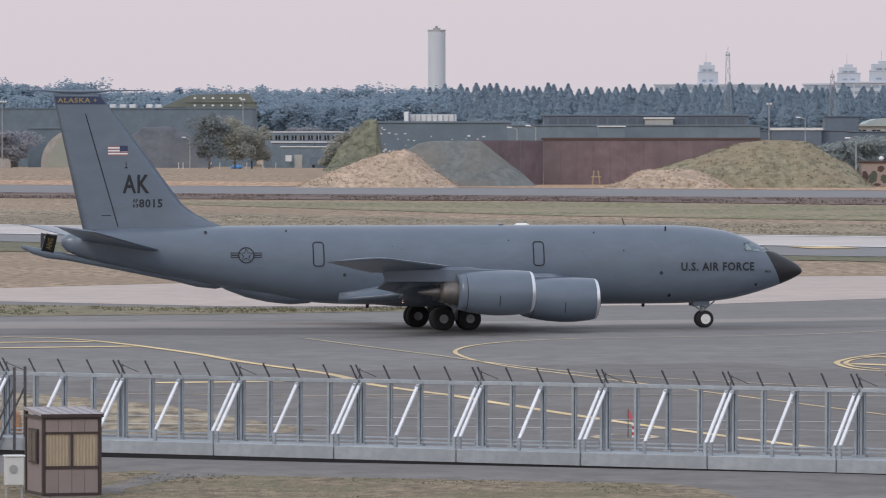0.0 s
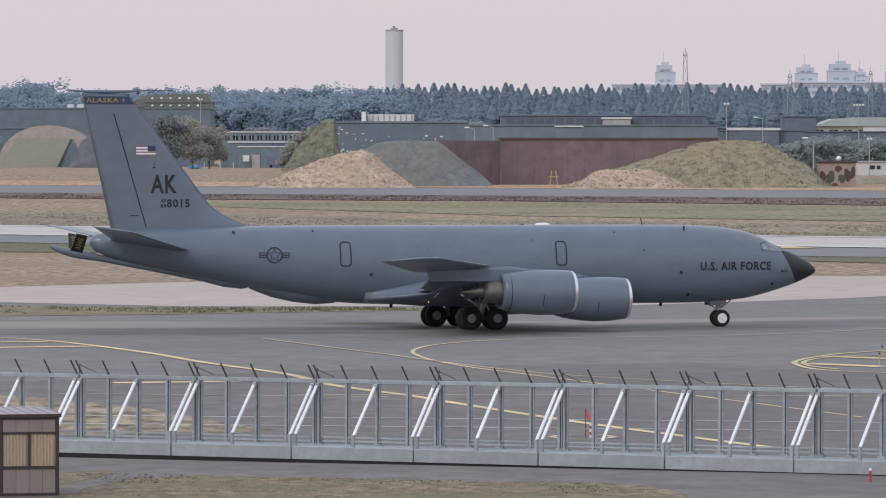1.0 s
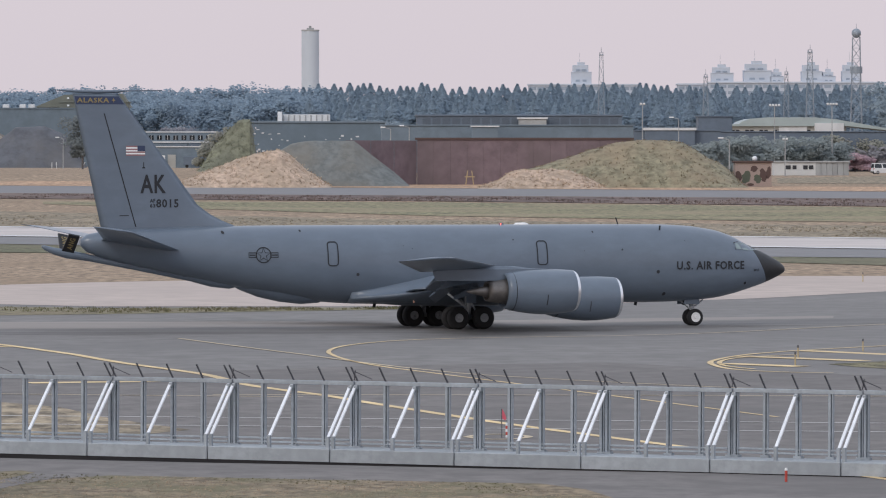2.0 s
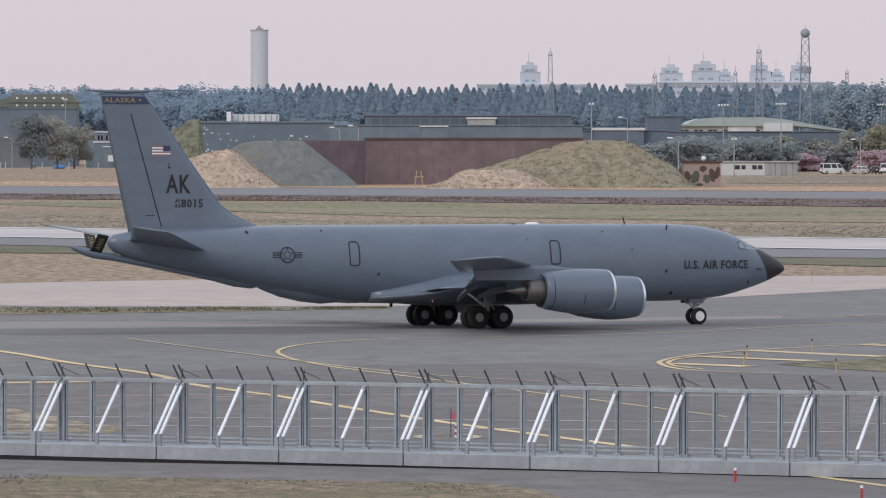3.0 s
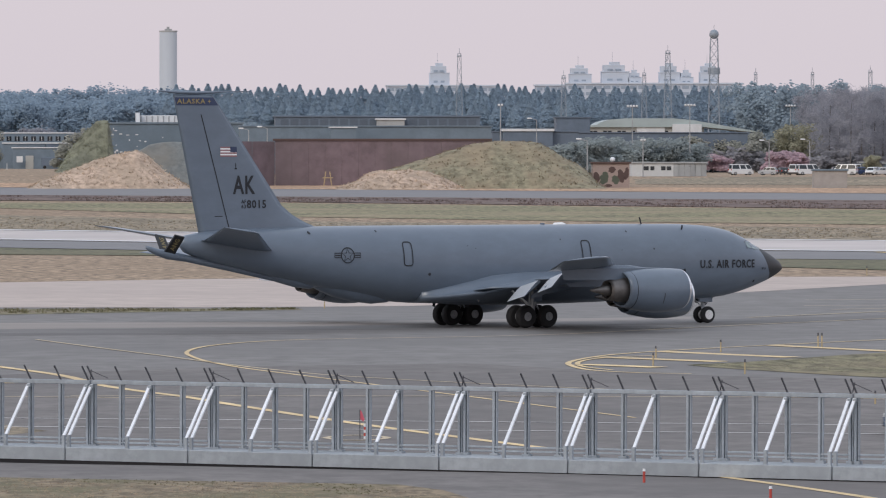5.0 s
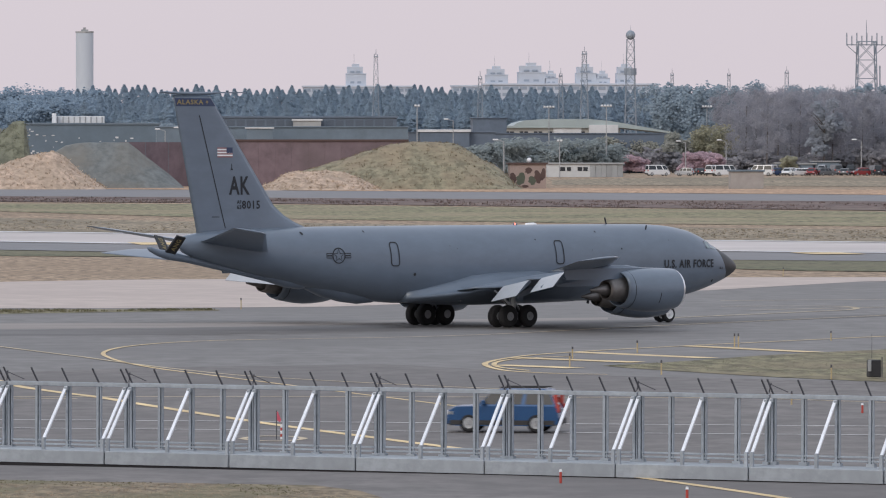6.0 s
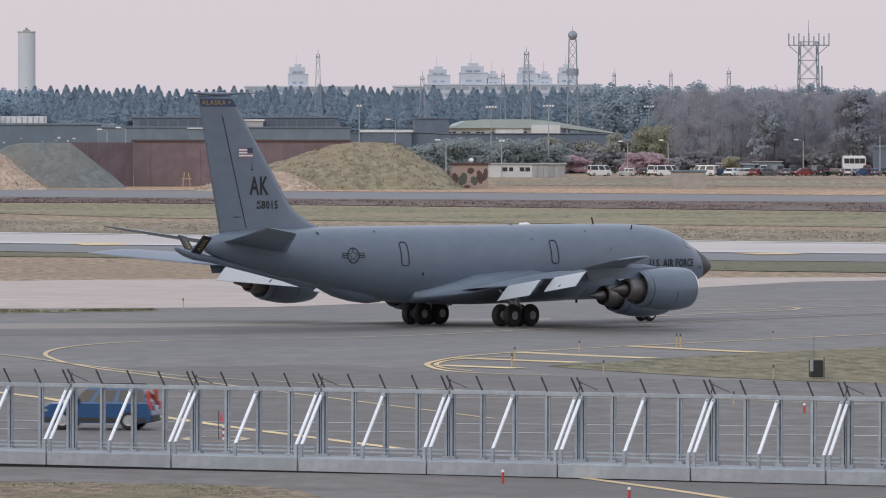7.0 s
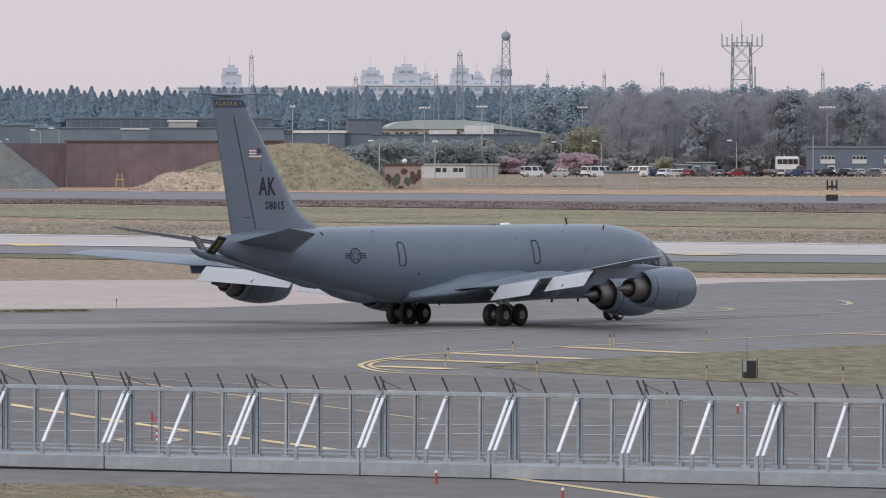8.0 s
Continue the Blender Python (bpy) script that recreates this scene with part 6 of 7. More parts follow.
    # apartments on the horizon
    def flats(x0, x1, y, top, n, label, towers=()):
        ob = thing("apartment_block", label, "apartment block")
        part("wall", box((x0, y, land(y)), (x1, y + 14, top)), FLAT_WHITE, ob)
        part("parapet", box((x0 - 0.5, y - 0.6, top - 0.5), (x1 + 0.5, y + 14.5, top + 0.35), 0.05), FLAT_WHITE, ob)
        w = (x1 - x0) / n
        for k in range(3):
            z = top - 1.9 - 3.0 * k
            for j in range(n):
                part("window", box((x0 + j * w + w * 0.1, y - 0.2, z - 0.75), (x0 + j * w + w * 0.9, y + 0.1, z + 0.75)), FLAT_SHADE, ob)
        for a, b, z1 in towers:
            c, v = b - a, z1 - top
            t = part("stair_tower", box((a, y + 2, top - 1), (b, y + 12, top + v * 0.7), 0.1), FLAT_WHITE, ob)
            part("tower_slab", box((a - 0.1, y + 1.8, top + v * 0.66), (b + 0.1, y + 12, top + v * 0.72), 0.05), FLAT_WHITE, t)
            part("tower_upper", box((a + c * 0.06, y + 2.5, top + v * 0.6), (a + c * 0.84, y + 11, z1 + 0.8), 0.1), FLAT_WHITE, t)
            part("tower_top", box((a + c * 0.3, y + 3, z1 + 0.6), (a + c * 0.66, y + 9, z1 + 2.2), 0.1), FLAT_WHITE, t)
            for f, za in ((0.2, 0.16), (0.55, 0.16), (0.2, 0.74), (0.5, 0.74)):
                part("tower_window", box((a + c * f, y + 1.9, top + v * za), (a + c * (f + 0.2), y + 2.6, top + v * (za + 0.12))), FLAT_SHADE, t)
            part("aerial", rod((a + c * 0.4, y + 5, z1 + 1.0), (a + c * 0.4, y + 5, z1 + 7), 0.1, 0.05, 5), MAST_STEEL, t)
        return ob
    flats(104.12, 157.29, 3600, 42.44, 14, "white apartment block with a stair tower above the trees", ((125.17, 134.86, 51.30),))
    flats(177.23, 198.28, 3600, 42.71, 6, "white apartment block above the trees", ())
    flats(187.38, 270.85, 3500, 42.60, 20, "long white apartment block above the trees", ((188.46, 198.96, 49.06), (203.81, 217.00, 50.67), (216.46, 222.92, 46.90), (231.54, 241.23, 50.13), (241.23, 247.69, 46.90), (250.92, 259.54, 50.13)))
    flats(266.52, 285.09, 3550, 41.43, 6, "white apartment block above the trees", ())
    # water tower
    tower = thing("water_tower", "tall pale concrete cylinder tower above the wood", "tower")
    x, d, r = -2.79, 3300, 3.93
    top = 63.80
    bm = bmesh.new()
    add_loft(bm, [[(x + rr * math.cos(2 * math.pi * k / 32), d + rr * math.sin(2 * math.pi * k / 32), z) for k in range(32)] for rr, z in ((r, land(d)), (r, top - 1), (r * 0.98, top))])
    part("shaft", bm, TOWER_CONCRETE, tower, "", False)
    bm = bmesh.new()
    add_loft(bm, [[(x + rr * math.cos(2 * math.pi * k / 32), d + rr * math.sin(2 * math.pi * k / 32), z) for k in range(32)] for rr, z in ((r * 1.05, top - 0.1), (r * 1.05, top + 0.5))])
    part("rim", bm, PREFAB_GREY, tower)
    part("roof_hut", box((x - 1.6, d - 1, top + 0.5), (x + 1.6, d + 1, top + 1.3)), PREFAB_GREY, tower)
    part("roof_hut", box((x - 0.7, d - 1, top + 1.3), (x + 0.5, d + 1, top + 2.2)), PREFAB_GREY, tower)
    # right-hand office and small buildings by the car park
    ob = build_block("office", 176.89, 209.02, 1530, 10.73, 12, SLATE_WALL, "dark slate office with white-framed windows", GREY_WALL, 0.5)
    for x0, x1 in ((178.54, 181.60), (185.25, 188.31), (191.96, 194.90)):
        w = part("window", box((x0, 1529.85, 7.55), (x1, 1530.1, 9.20)), PREFAB_WHITE, ob, "white-framed window")
        for k in range(4):
            a = x0 + (x1 - x0) * (k + 0.1) / 4
            part("pane", box((a, 1529.75, 8.49), (a + (x1 - x0) * 0.2, 1529.9, 9.08)), DARK_GLASS, w)
    hut = thing("camouflaged_hut", "flat-roofed hut painted in brown and green camouflage", "hut")
    a, b, y, z0, z1 = 71.74, 78.44, 1262, land(1262) - 0.1, 7.58
    part("wall", box((a + 0.2, y, z0), (b - 0.2, y + 5, z1)), CAMO_TAN, hut)
    part("roof", box((a - 0.1, y - 0.4, z1), (b + 0.1, y + 5.4, z1 + 0.28), 0.04), CAMO_BROWN, hut, "flat overhanging roof slab")
    for cx, cz, w, h, m, tilt in ((0.08, 0.45, 0.55, 1.9, CAMO_BROWN, 8), (0.30, 0.42, 0.7, 2.3, CAMO_GREEN, -18), (0.52, 0.75, 0.6, 1.1, CAMO_BROWN, 25), (0.62, 0.35, 0.6, 1.6, CAMO_GREEN, 20), (0.78, 0.5, 0.55, 2.4, CAMO_BROWN, 12), (0.93, 0.6, 0.4, 2.2, CAMO_BROWN, -8), (0.42, 0.12, 0.6, 0.5, CAMO_BROWN, 0)):
        px, pz = a + 0.3 + (b - a - 0.6) * cx, z0 + (z1 - z0) * cz
        n = 14
        pts = [Vector((w * math.cos(2 * math.pi * k / n) * (1 + 0.25 * math.sin(3 * k)), h * 0.5 * math.sin(2 * math.pi * k / n))) for k in range(n)]
        rt = Matrix.Rotation(radians(tilt), 2)
        pts = [rt @ p for p in pts]
        pts = [(min(max(px + p.x, a + 0.22), b - 0.22), y - 0.02, min(max(pz + p.y, z0 + 0.15), z1 - 0.02)) for p in pts]
        mesh_object("paint_patch", pts, [tuple(range(n))], m, hut)
    dome = thing("radar_dome", "small white dome on a stub mast behind the hut", "dome")
    bm = bmesh.new()
    bmesh.ops.create_uvsphere(bm, u_segments=16, v_segments=10, radius=0.45, matrix=Matrix.Translation((75.43, 1264, 8.26)))
    part("ball", bm, LAMP_WHITE, dome, "", True)
    part("mast", rod((75.43, 1264, z1 + 0.2), (75.43, 1264, 7.97), 0.1), POLE_GREY, dome)
    pre = thing("prefab_cabin", "white and grey prefabricated cabin row", "cabin")
    a, b, y, z0, z1 = 87.43, 101.92, 1405, land(1405) - 0.1, 7.38
    mid = 95.54
    part("wall", box((a, y, z0), (mid, y + 5, z1)), PREFAB_WHITE, pre)
    part("roof", box((a - 0.2, y - 0.3, z1), (b + 0.2, y + 5.3, z1 + 0.3), 0.03), PREFAB_GREY, pre)
    for k in range(6):
        w = (b - mid) / 6
        part("panel", box((mid + 0.02 + k * w, y + 0.02, z0), (mid + (k + 1) * w - 0.03, y + 5, z1)), PREFAB_GREY, pre)
    for u0, u1 in ((89.60, 90.78), (91.11, 91.87), (93.16, 94.03), (94.24, 95.11)):
        part("window", box((u0, y - 0.05, 6.08), (u1, y + 0.1, 6.84)), DARK_GLASS, pre)
    cab = thing("concrete_cabin", "small stained concrete cabin with a grey sheet roof", "cabin")
    a, b, y, z0, z1 = 110.09, 115.81, 1262, land(1262) - 0.1, 6.32
    part("wall", box((a, y, z0), (b, y + 4, z1), 0.03), BOX_CONCRETE, cab)
    part("roof", box((a - 0.2, y - 0.3, z1), (b + 0.2, y + 4.3, z1 + 0.3), 0.03), GREY_WALL, cab, "grey sheet roof")
    for u0, u1, v in ((140.31, 142.85, 7.36), (147.81, 153.23, 7.70), (145.47, 148.31, 7.18)):
        build_block("car_park_shelter", u0, u1, 1500, v, 4, GREY_WALL, "low grey shelter behind the parked cars", PREFAB_GREY, 0.25)


# ---- masts, poles and lamps ----
def build_lattice(x, y, top, base_w, top_w, label, cross=8, head=None, base=None):
    ob = thing("lattice_mast", label, "mast")
    z0 = land(y) if base is None else base
    corners = ((-1, -1), (1, -1), (1, 1), (-1, 1))
    at_h = lambda sx, sy, f: Vector((x + sx * (base_w + (top_w - base_w) * f) / 2, y + sy * (base_w + (top_w - base_w) * f) / 2, z0 + (top - z0) * f))
    t = max(0.09, base_w * 0.035)
    for sx, sy in corners:
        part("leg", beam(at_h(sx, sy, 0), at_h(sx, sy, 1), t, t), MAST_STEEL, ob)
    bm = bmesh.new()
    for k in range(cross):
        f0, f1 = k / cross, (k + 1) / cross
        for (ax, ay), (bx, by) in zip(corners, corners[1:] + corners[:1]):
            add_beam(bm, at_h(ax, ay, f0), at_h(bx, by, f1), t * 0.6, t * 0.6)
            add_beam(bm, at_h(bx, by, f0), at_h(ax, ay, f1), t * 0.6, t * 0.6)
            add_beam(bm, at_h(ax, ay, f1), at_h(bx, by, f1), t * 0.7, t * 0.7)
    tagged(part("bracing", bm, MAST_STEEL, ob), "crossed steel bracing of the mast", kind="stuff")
    return ob


def build_masts():
    for x, d, top, bw, tw, label in (
        (81.42, 2100, 37.88, 2.6, 0.9, "slender grey lattice mast in the trees"),
        (111.30, 2100, 31.58, 2.4, 0.9, "short grey lattice mast in the trees"),
        (134.40, 2100, 32.39, 2.4, 0.8, "short grey lattice mast in the trees"),
        (141.18, 2100, 38.69, 3.2, 1.1, "tall grey lattice mast with aerials"),
        (190.15, 2400, 35.86, 1.6, 0.8, "thin far mast above the pines"),
        (208.80, 2400, 35.86, 1.6, 0.8, "thin far mast above the pines"),
        (227.82, 2400, 36.59, 2.2, 1.0, "thin far mast above the pines"),
        (280.80, 2400, 36.59, 1.6, 0.8, "thin far mast above the pines"),
    ):
        m = build_lattice(x, d, top, bw, tw, label, 9)
        part("aerial", rod((x, d, top - 0.2), (x, d, top + 1.5), 0.1, 0.05, 5), MAST_STEEL, m)
        part("head_frame", box((x - tw * 0.7, d - tw * 0.7, top - 0.9), (x + tw * 0.7, d + tw * 0.7, top - 0.6), 0.03), MAST_STEEL, m)
    # mast with a ball on its head and a collar
    x, d = 150.75, 2050
    m = build_lattice(x, d, 41.46, 3.6, 2.0, "tall lattice mast with a round tank on top", 12)
    bm = bmesh.new()
    bmesh.ops.create_uvsphere(bm, u_segments=16, v_segments=10, radius=1.34, matrix=Matrix.Translation((x, d, 42.56)))
    part("tank", bm, MAST_STEEL, m, "round dark tank", True)
    part("collar", rod((x, d, 31.37), (x, d, 33.26), 1.7, 1.7, 12), MAST_STEEL, m)
    part("aerial", rod((x, d, 43.35), (x, d, 45.24), 0.08, 0.05, 5), MAST_STEEL, m)
    # wide aerial tower with a crown of antennas
    x, d = 188.41, 1780
    z = 35.87
    m = build_lattice(x, d, 36.69, 5.8, 4.2, "wide lattice tower with a crown of antennas", 7)
    for s in (-1, 1):
        part("crown_arm", beam((x, d, z), (x + s * 4.9, d, z), 0.22, 0.22), MAST_STEEL, m)
        part("crown_arm", beam((x + s * 2.4, d, z - 2.2), (x + s * 4.9, d, z), 0.16, 0.16), MAST_STEEL, m)
    for k in range(9):
        px = x - 4.9 + 9.8 * k / 8
        part("antenna", rod((px, d - 1, z - 0.2), (px, d - 1, z + (2.9 if k % 2 == 0 else 2.2)), 0.16, 0.16, 6), MAST_STEEL, m)
    part("aerial", rod((x, d, z), (x, d, 41.89), 0.12, 0.05, 5), MAST_STEEL, m)
    part("feeder", beam((x + 3.3, d, 25.73), (x + 3.3, d, 30.80), 0.3, 0.3), MAST_STEEL, m)
    # floodlight and street lamp poles
    for x, d, z, kind in (
        (93.58, 1500, 18.78, 4), (105.35, 1500, 19.01, 4), (137.76, 1640, 19.78, 4), (183.48, 1560, 19.28, 6),
        (-49.56, 1820, 22.18, 2), (73.10, 1300, 11.53, 1), (-63.75, 1850, 12.72, 1), (64.36, 1450, 18.69, 2), (76.43, 1550, 16.35, 1),
        (121.62, 1500, 11.63, 1), (135.12, 1560, 11.96, 1), (160.89, 1530, 12.02, 1), (89.38, 1400, 11.69, 2), (-111.00, 1850, 21.82, 4),
        (18.29, 1450, 14.23, 1), (14.61, 1450, 13.90, 1), (167.75, 1450, 13.23, 0),
    ):
        pole = thing("light_pole", "tall grey pole with white floodlights" if kind > 1 else "grey street lamp on a slim pole", "light pole", "airfield lamps")
        part("pole", rod((x, d, land(d) - 0.1), (x, d, z), 0.14, 0.08, 8), POLE_GREY, pole)
        if kind > 1:
            w = 0.3 * kind
            part("crossarm", beam((x - w, d, z), (x + w, d, z), 0.12, 0.12), POLE_GREY, pole)
            for k in range(kind):
                px = x - w + 2 * w * (k + 0.5) / kind
                part("lamp", box((px - 0.22, d - 0.3, z + 0.05), (px + 0.22, d, z + 0.42), 0.06), LAMP_WHITE, pole)
        elif kind == 1:
            part("arm", beam((x, d, z), (x - 1.2, d, z + 0.35), 0.1, 0.1), POLE_GREY, pole)
            part("lamp", box((x - 2.0, d - 0.2, z + 0.22), (x - 1.0, d + 0.2, z + 0.5), 0.08), LAMP_WHITE, pole)
    for x, lean in ((-66.60, 0), (-65.46, 0), (-59.20, 0.9), (-56.21, 0), (-49.52, 0.1), (-45.11, -0.7), (-42.12, 0)):
        stake = thing("white_stake", "short white stake on the far grass", "stake", "white stakes")
        part("post", beam((x, 1850, land(1850) - 0.05), (x + lean, 1850, land(1850) + 1.6), 0.16, 0.16), ROOF_WHITE, stake)


# ---- vehicles ----
def car_parts(ob, L, W, H, belt, hood, cabin, paint, van=False):
    """A car pointing along +x, wheels on z = 0. cabin: x of windscreen foot, windscreen top, roof end, rear foot."""
    w = W / 2
    side = [(-L / 2, 0.32), (-L / 2 - 0.02, 0.55), (-L / 2 + 0.03, belt - 0.08), (-L / 2 + 0.12, belt), (cabin[0], belt), (L / 2 - 0.35, hood), (L / 2 - 0.08, hood - 0.15), (L / 2, 0.6), (L / 2 - 0.03, 0.34), (L / 2 - 0.3, 0.25), (-L / 2 + 0.3, 0.25)]
    bm = bmesh.new()
    add_loft(bm, [[(x * (0.985 if abs(y) > w - 0.1 else 1), y, z if abs(y) < w - 0.1 else 0.28 + (z - 0.28) * 0.97) for x, z in side] for y in (-w, -w + 0.12, w - 0.12, w)])
    body = part("body", bm, paint, ob)
    top = [(cabin[0], belt - 0.02), (cabin[1], H - 0.07), (cabin[1] - 0.25, H), (cabin[2] + 0.2, H), (cabin[2], H - 0.06), (cabin[3], belt - 0.02)]
    bm = bmesh.new()
    add_loft(bm, [[(x, (w - 0.03) * s - (z - belt) * 0.22 * s, z) for x, z in top] for s in (-1, -0.9, 0.9, 1)])
    part("cabin", bm, paint, ob)
    for s in (-1, 1):
        yy = lambda z: s * ((w - 0.03) - (z - belt) * 0.22 + 0.012)
        splits = (0.0, 0.42, 0.74, 1.0)
        za, zb = belt + 0.05, H - 0.13
        xf = lambda u, z: (cabin[3] + (cabin[2] - cabin[3]) * (z - belt) / (H - belt)) * (1 - u) + (cabin[0] + (cabin[1] - cabin[0]) * (z - belt) / (H - belt)) * u
        for a, b in zip(splits, splits[1:]):
            q = [(a + 0.025, za), (b - 0.025, za), (b - 0.025, zb), (a + 0.025, zb)]
            mesh_object("side_window", [(xf(u, z), yy(z), z) for u, z in q], [(0, 1, 2, 3)], DARK_GLASS, ob)
        part("headlight", box((L / 2 - 0.32, s * w - 0.3 if s > 0 else -w, hood - 0.34), (L / 2 - 0.03, w if s > 0 else -w + 0.3, hood - 0.16), 0.04), LAMP_WHITE, body)
        part("tail_light", box((-L / 2 - 0.03, s * (w - 0.12) - 0.11, belt - 0.25), (-L / 2 + 0.1, s * (w - 0.12) + 0.11, belt + 0.05), 0.02), RED_POST, body)
        part("mirror", box((cabin[0] - 0.35, s * (w + 0.1) - 0.1, belt + 0.02), (cabin[0] - 0.2, s * (w + 0.1) + 0.1, belt + 0.2), 0.03), paint, body)
    e = 0.012
    for a, b, name in ((cabin[0], cabin[1], "windscreen"), (cabin[3], cabin[2], "rear_window")):
        d = 1 if name == "windscreen" else -1
        q = []
        for f, sg in ((0.1, -1), (0.1, 1), (0.9, 1), (0.9, -1)):
            z = belt + (H - 0.07 - belt) * f
            q.append((a + (b - a) * f + d * e, sg * (w - 0.13 - (z - belt) * 0.22), z))
        mesh_object(name, q, [(0, 1, 2, 3)], DARK_GLASS, ob)
    part("bumper", box((L / 2 - 0.15, -w + 0.1, 0.3), (L / 2 + 0.03, w - 0.1, 0.5), 0.04), BLACK_BOX, body)
    part("bumper", box((-L / 2 - 0.05, -w + 0.1, 0.3), (-L / 2 + 0.1, w - 0.1, 0.55), 0.04), BLACK_BOX, body)
    part("number_plate", box((-L / 2 - 0.07, -0.17, 0.72), (-L / 2 - 0.02, 0.17, 0.88)), LAMP_WHITE, body)
    r = 0.35 if H >= 1.6 else 0.31
    made = []
    for x in (-L / 2 + 0.82, L / 2 - 0.85):
        for s in (-1, 1):
            wheel = build_wheel("wheel", ob, x, s * (w - 0.09), r, r, 0.2, POLE_GREY, "black tyre with a pale rim")
            made.append((wheel, x, s * (w - 0.09), r, r))
    return made


def build_cars():
    rng = random.Random(12)
    paints = {n: surface(n + "_car_paint", c, 0.25, 0.1, vary=0.03) for n, c in (("white", (0.68, 0.69, 0.70)), ("silver", (0.42, 0.43, 0.45)), ("black", (0.025, 0.026, 0.03)), ("red", (0.24, 0.03, 0.03)), ("blue", (0.05, 0.08, 0.17)), ("grey", (0.14, 0.145, 0.155)))}
    models = {}
    for kind, dims in (("car", (4.4, 1.72, 1.47, 0.9, 0.88, (0.95, 0.15, -1.2, -1.75))), ("hatchback", (3.7, 1.62, 1.55, 0.92, 0.9, (1.0, 0.45, -1.45, -1.75))), ("van", (4.7, 1.72, 2.1, 1.15, 1.05, (2.05, 1.45, -2.15, -2.3)))):
        for colour in paints:
            ob = thing("parked_" + kind, "parked " + colour + " " + ("one-box van" if kind == "van" else ("small hatchback" if kind == "hatchback" else "saloon car")) + " on the far car park", "van" if kind == "van" else "car", "parked cars")
            models[kind, colour] = [ob, dims, False]

    def park(kind, colour, x, y, head):
        ob, dims, used = models[kind, colour]
        m = pose(x, y, land(y), 0, 0, head)
        if used:
            copy_thing(ob, m)
        else:
            car_parts(ob, *dims, paints[colour])
            ob.matrix_basis = m
            models[kind, colour][2] = True

    park("van", "white", 110.05, 1425, 20)
    park("hatchback", "silver", 115.32, 1425, 160)
    park("car", "black", 119.82, 1445, 100)
    park("van", "white", 121.27, 1428, 60)
    park("van", "white", 123.21, 1425, 15)
    row = ("white", "blue", "white", "white", "red", "grey", "grey", "red", "black", "black", "silver", "blue", "blue", "black", "black", "grey", "grey", "white", "white", "red", "blue", "white")
    x = 130.55
    for k, colour in enumerate(row):
        kind = "van" if k in (0, 8) else ("hatchback" if k % 3 else "car")
        park(kind, colour, x + rng.uniform(-0.3, 0.3), 1425 + rng.uniform(-2, 3), rng.choice((75, 100, 20, 200, 250, 160)))
        x += rng.uniform(2.0, 3.4)
    x = 131.17
    for k in range(22):
        park(rng.choice(("car", "hatchback", "van")), rng.choice(("white", "silver", "grey", "black", "white", "red")), x, 1452 + rng.uniform(-3, 3), rng.choice((80, 100, 260, 275)))
        x += rng.uniform(2.0, 3.2)
    for (kind, colour), (ob, dims, used) in models.items():
        if not used:
            bpy.data.objects.remove(ob)
    bus = thing("minibus", "white minibus standing among the parked cars", "bus")
    x0, x1, y, z0 = 162.60, 167.24, 1470, land(1470)
    part("body", box((x0, y, z0 + 0.5), (x1, y + 2.3, 8.87), 0.12), paints["white"], bus)
    part("roof", box((x0 + 0.15, y + 0.15, 8.8), (x1 - 0.15, y + 2.15, 9.05), 0.08), paints["white"], bus)
    for k in range(4):
        a = x0 + 0.25 + k * (x1 - x0 - 0.4) / 4
        part("window", box((a, y - 0.04, 7.5), (a + 0.98, y + 0.1, 8.5)), DARK_GLASS, bus)
    for xx in (x0 + 0.9, x1 - 0.9):
        part("wheel", rod((xx, y - 0.02, z0 + 0.42), (xx, y + 0.3, z0 + 0.42), 0.42, 0.42, 14), RUBBER, bus)
    # the blue car on the service road
    ob = thing("blue_car", "blue estate car driving along the service road behind the fence", "car")
    blue = surface("metallic_blue_paint", (0.02, 0.075, 0.19), 0.22, 0.25, vary=0.04)
    made = car_parts(ob, 4.15, 1.7, 1.6, 0.98, 0.96, (0.95, 0.3, -1.72, -1.98), blue)
    part("lower_cladding", box((-1.95, -0.86, 0.26), (1.95, 0.86, 0.47), 0.03), BLACK_BOX, ob, "dark lower cladding")
    for s in (-1, 1):
        part("roof_rail", beam((0.1, s * 0.64, 1.64), (-1.6, s * 0.64, 1.64), 0.05, 0.05), BLACK_BOX, ob)
        part("high_tail_light", box((-2.02, s * 0.68 - 0.07, 1.0), (-1.88, s * 0.68 + 0.07, 1.45), 0.03), RED_POST, ob, "tall red tail light")
    return ob, made


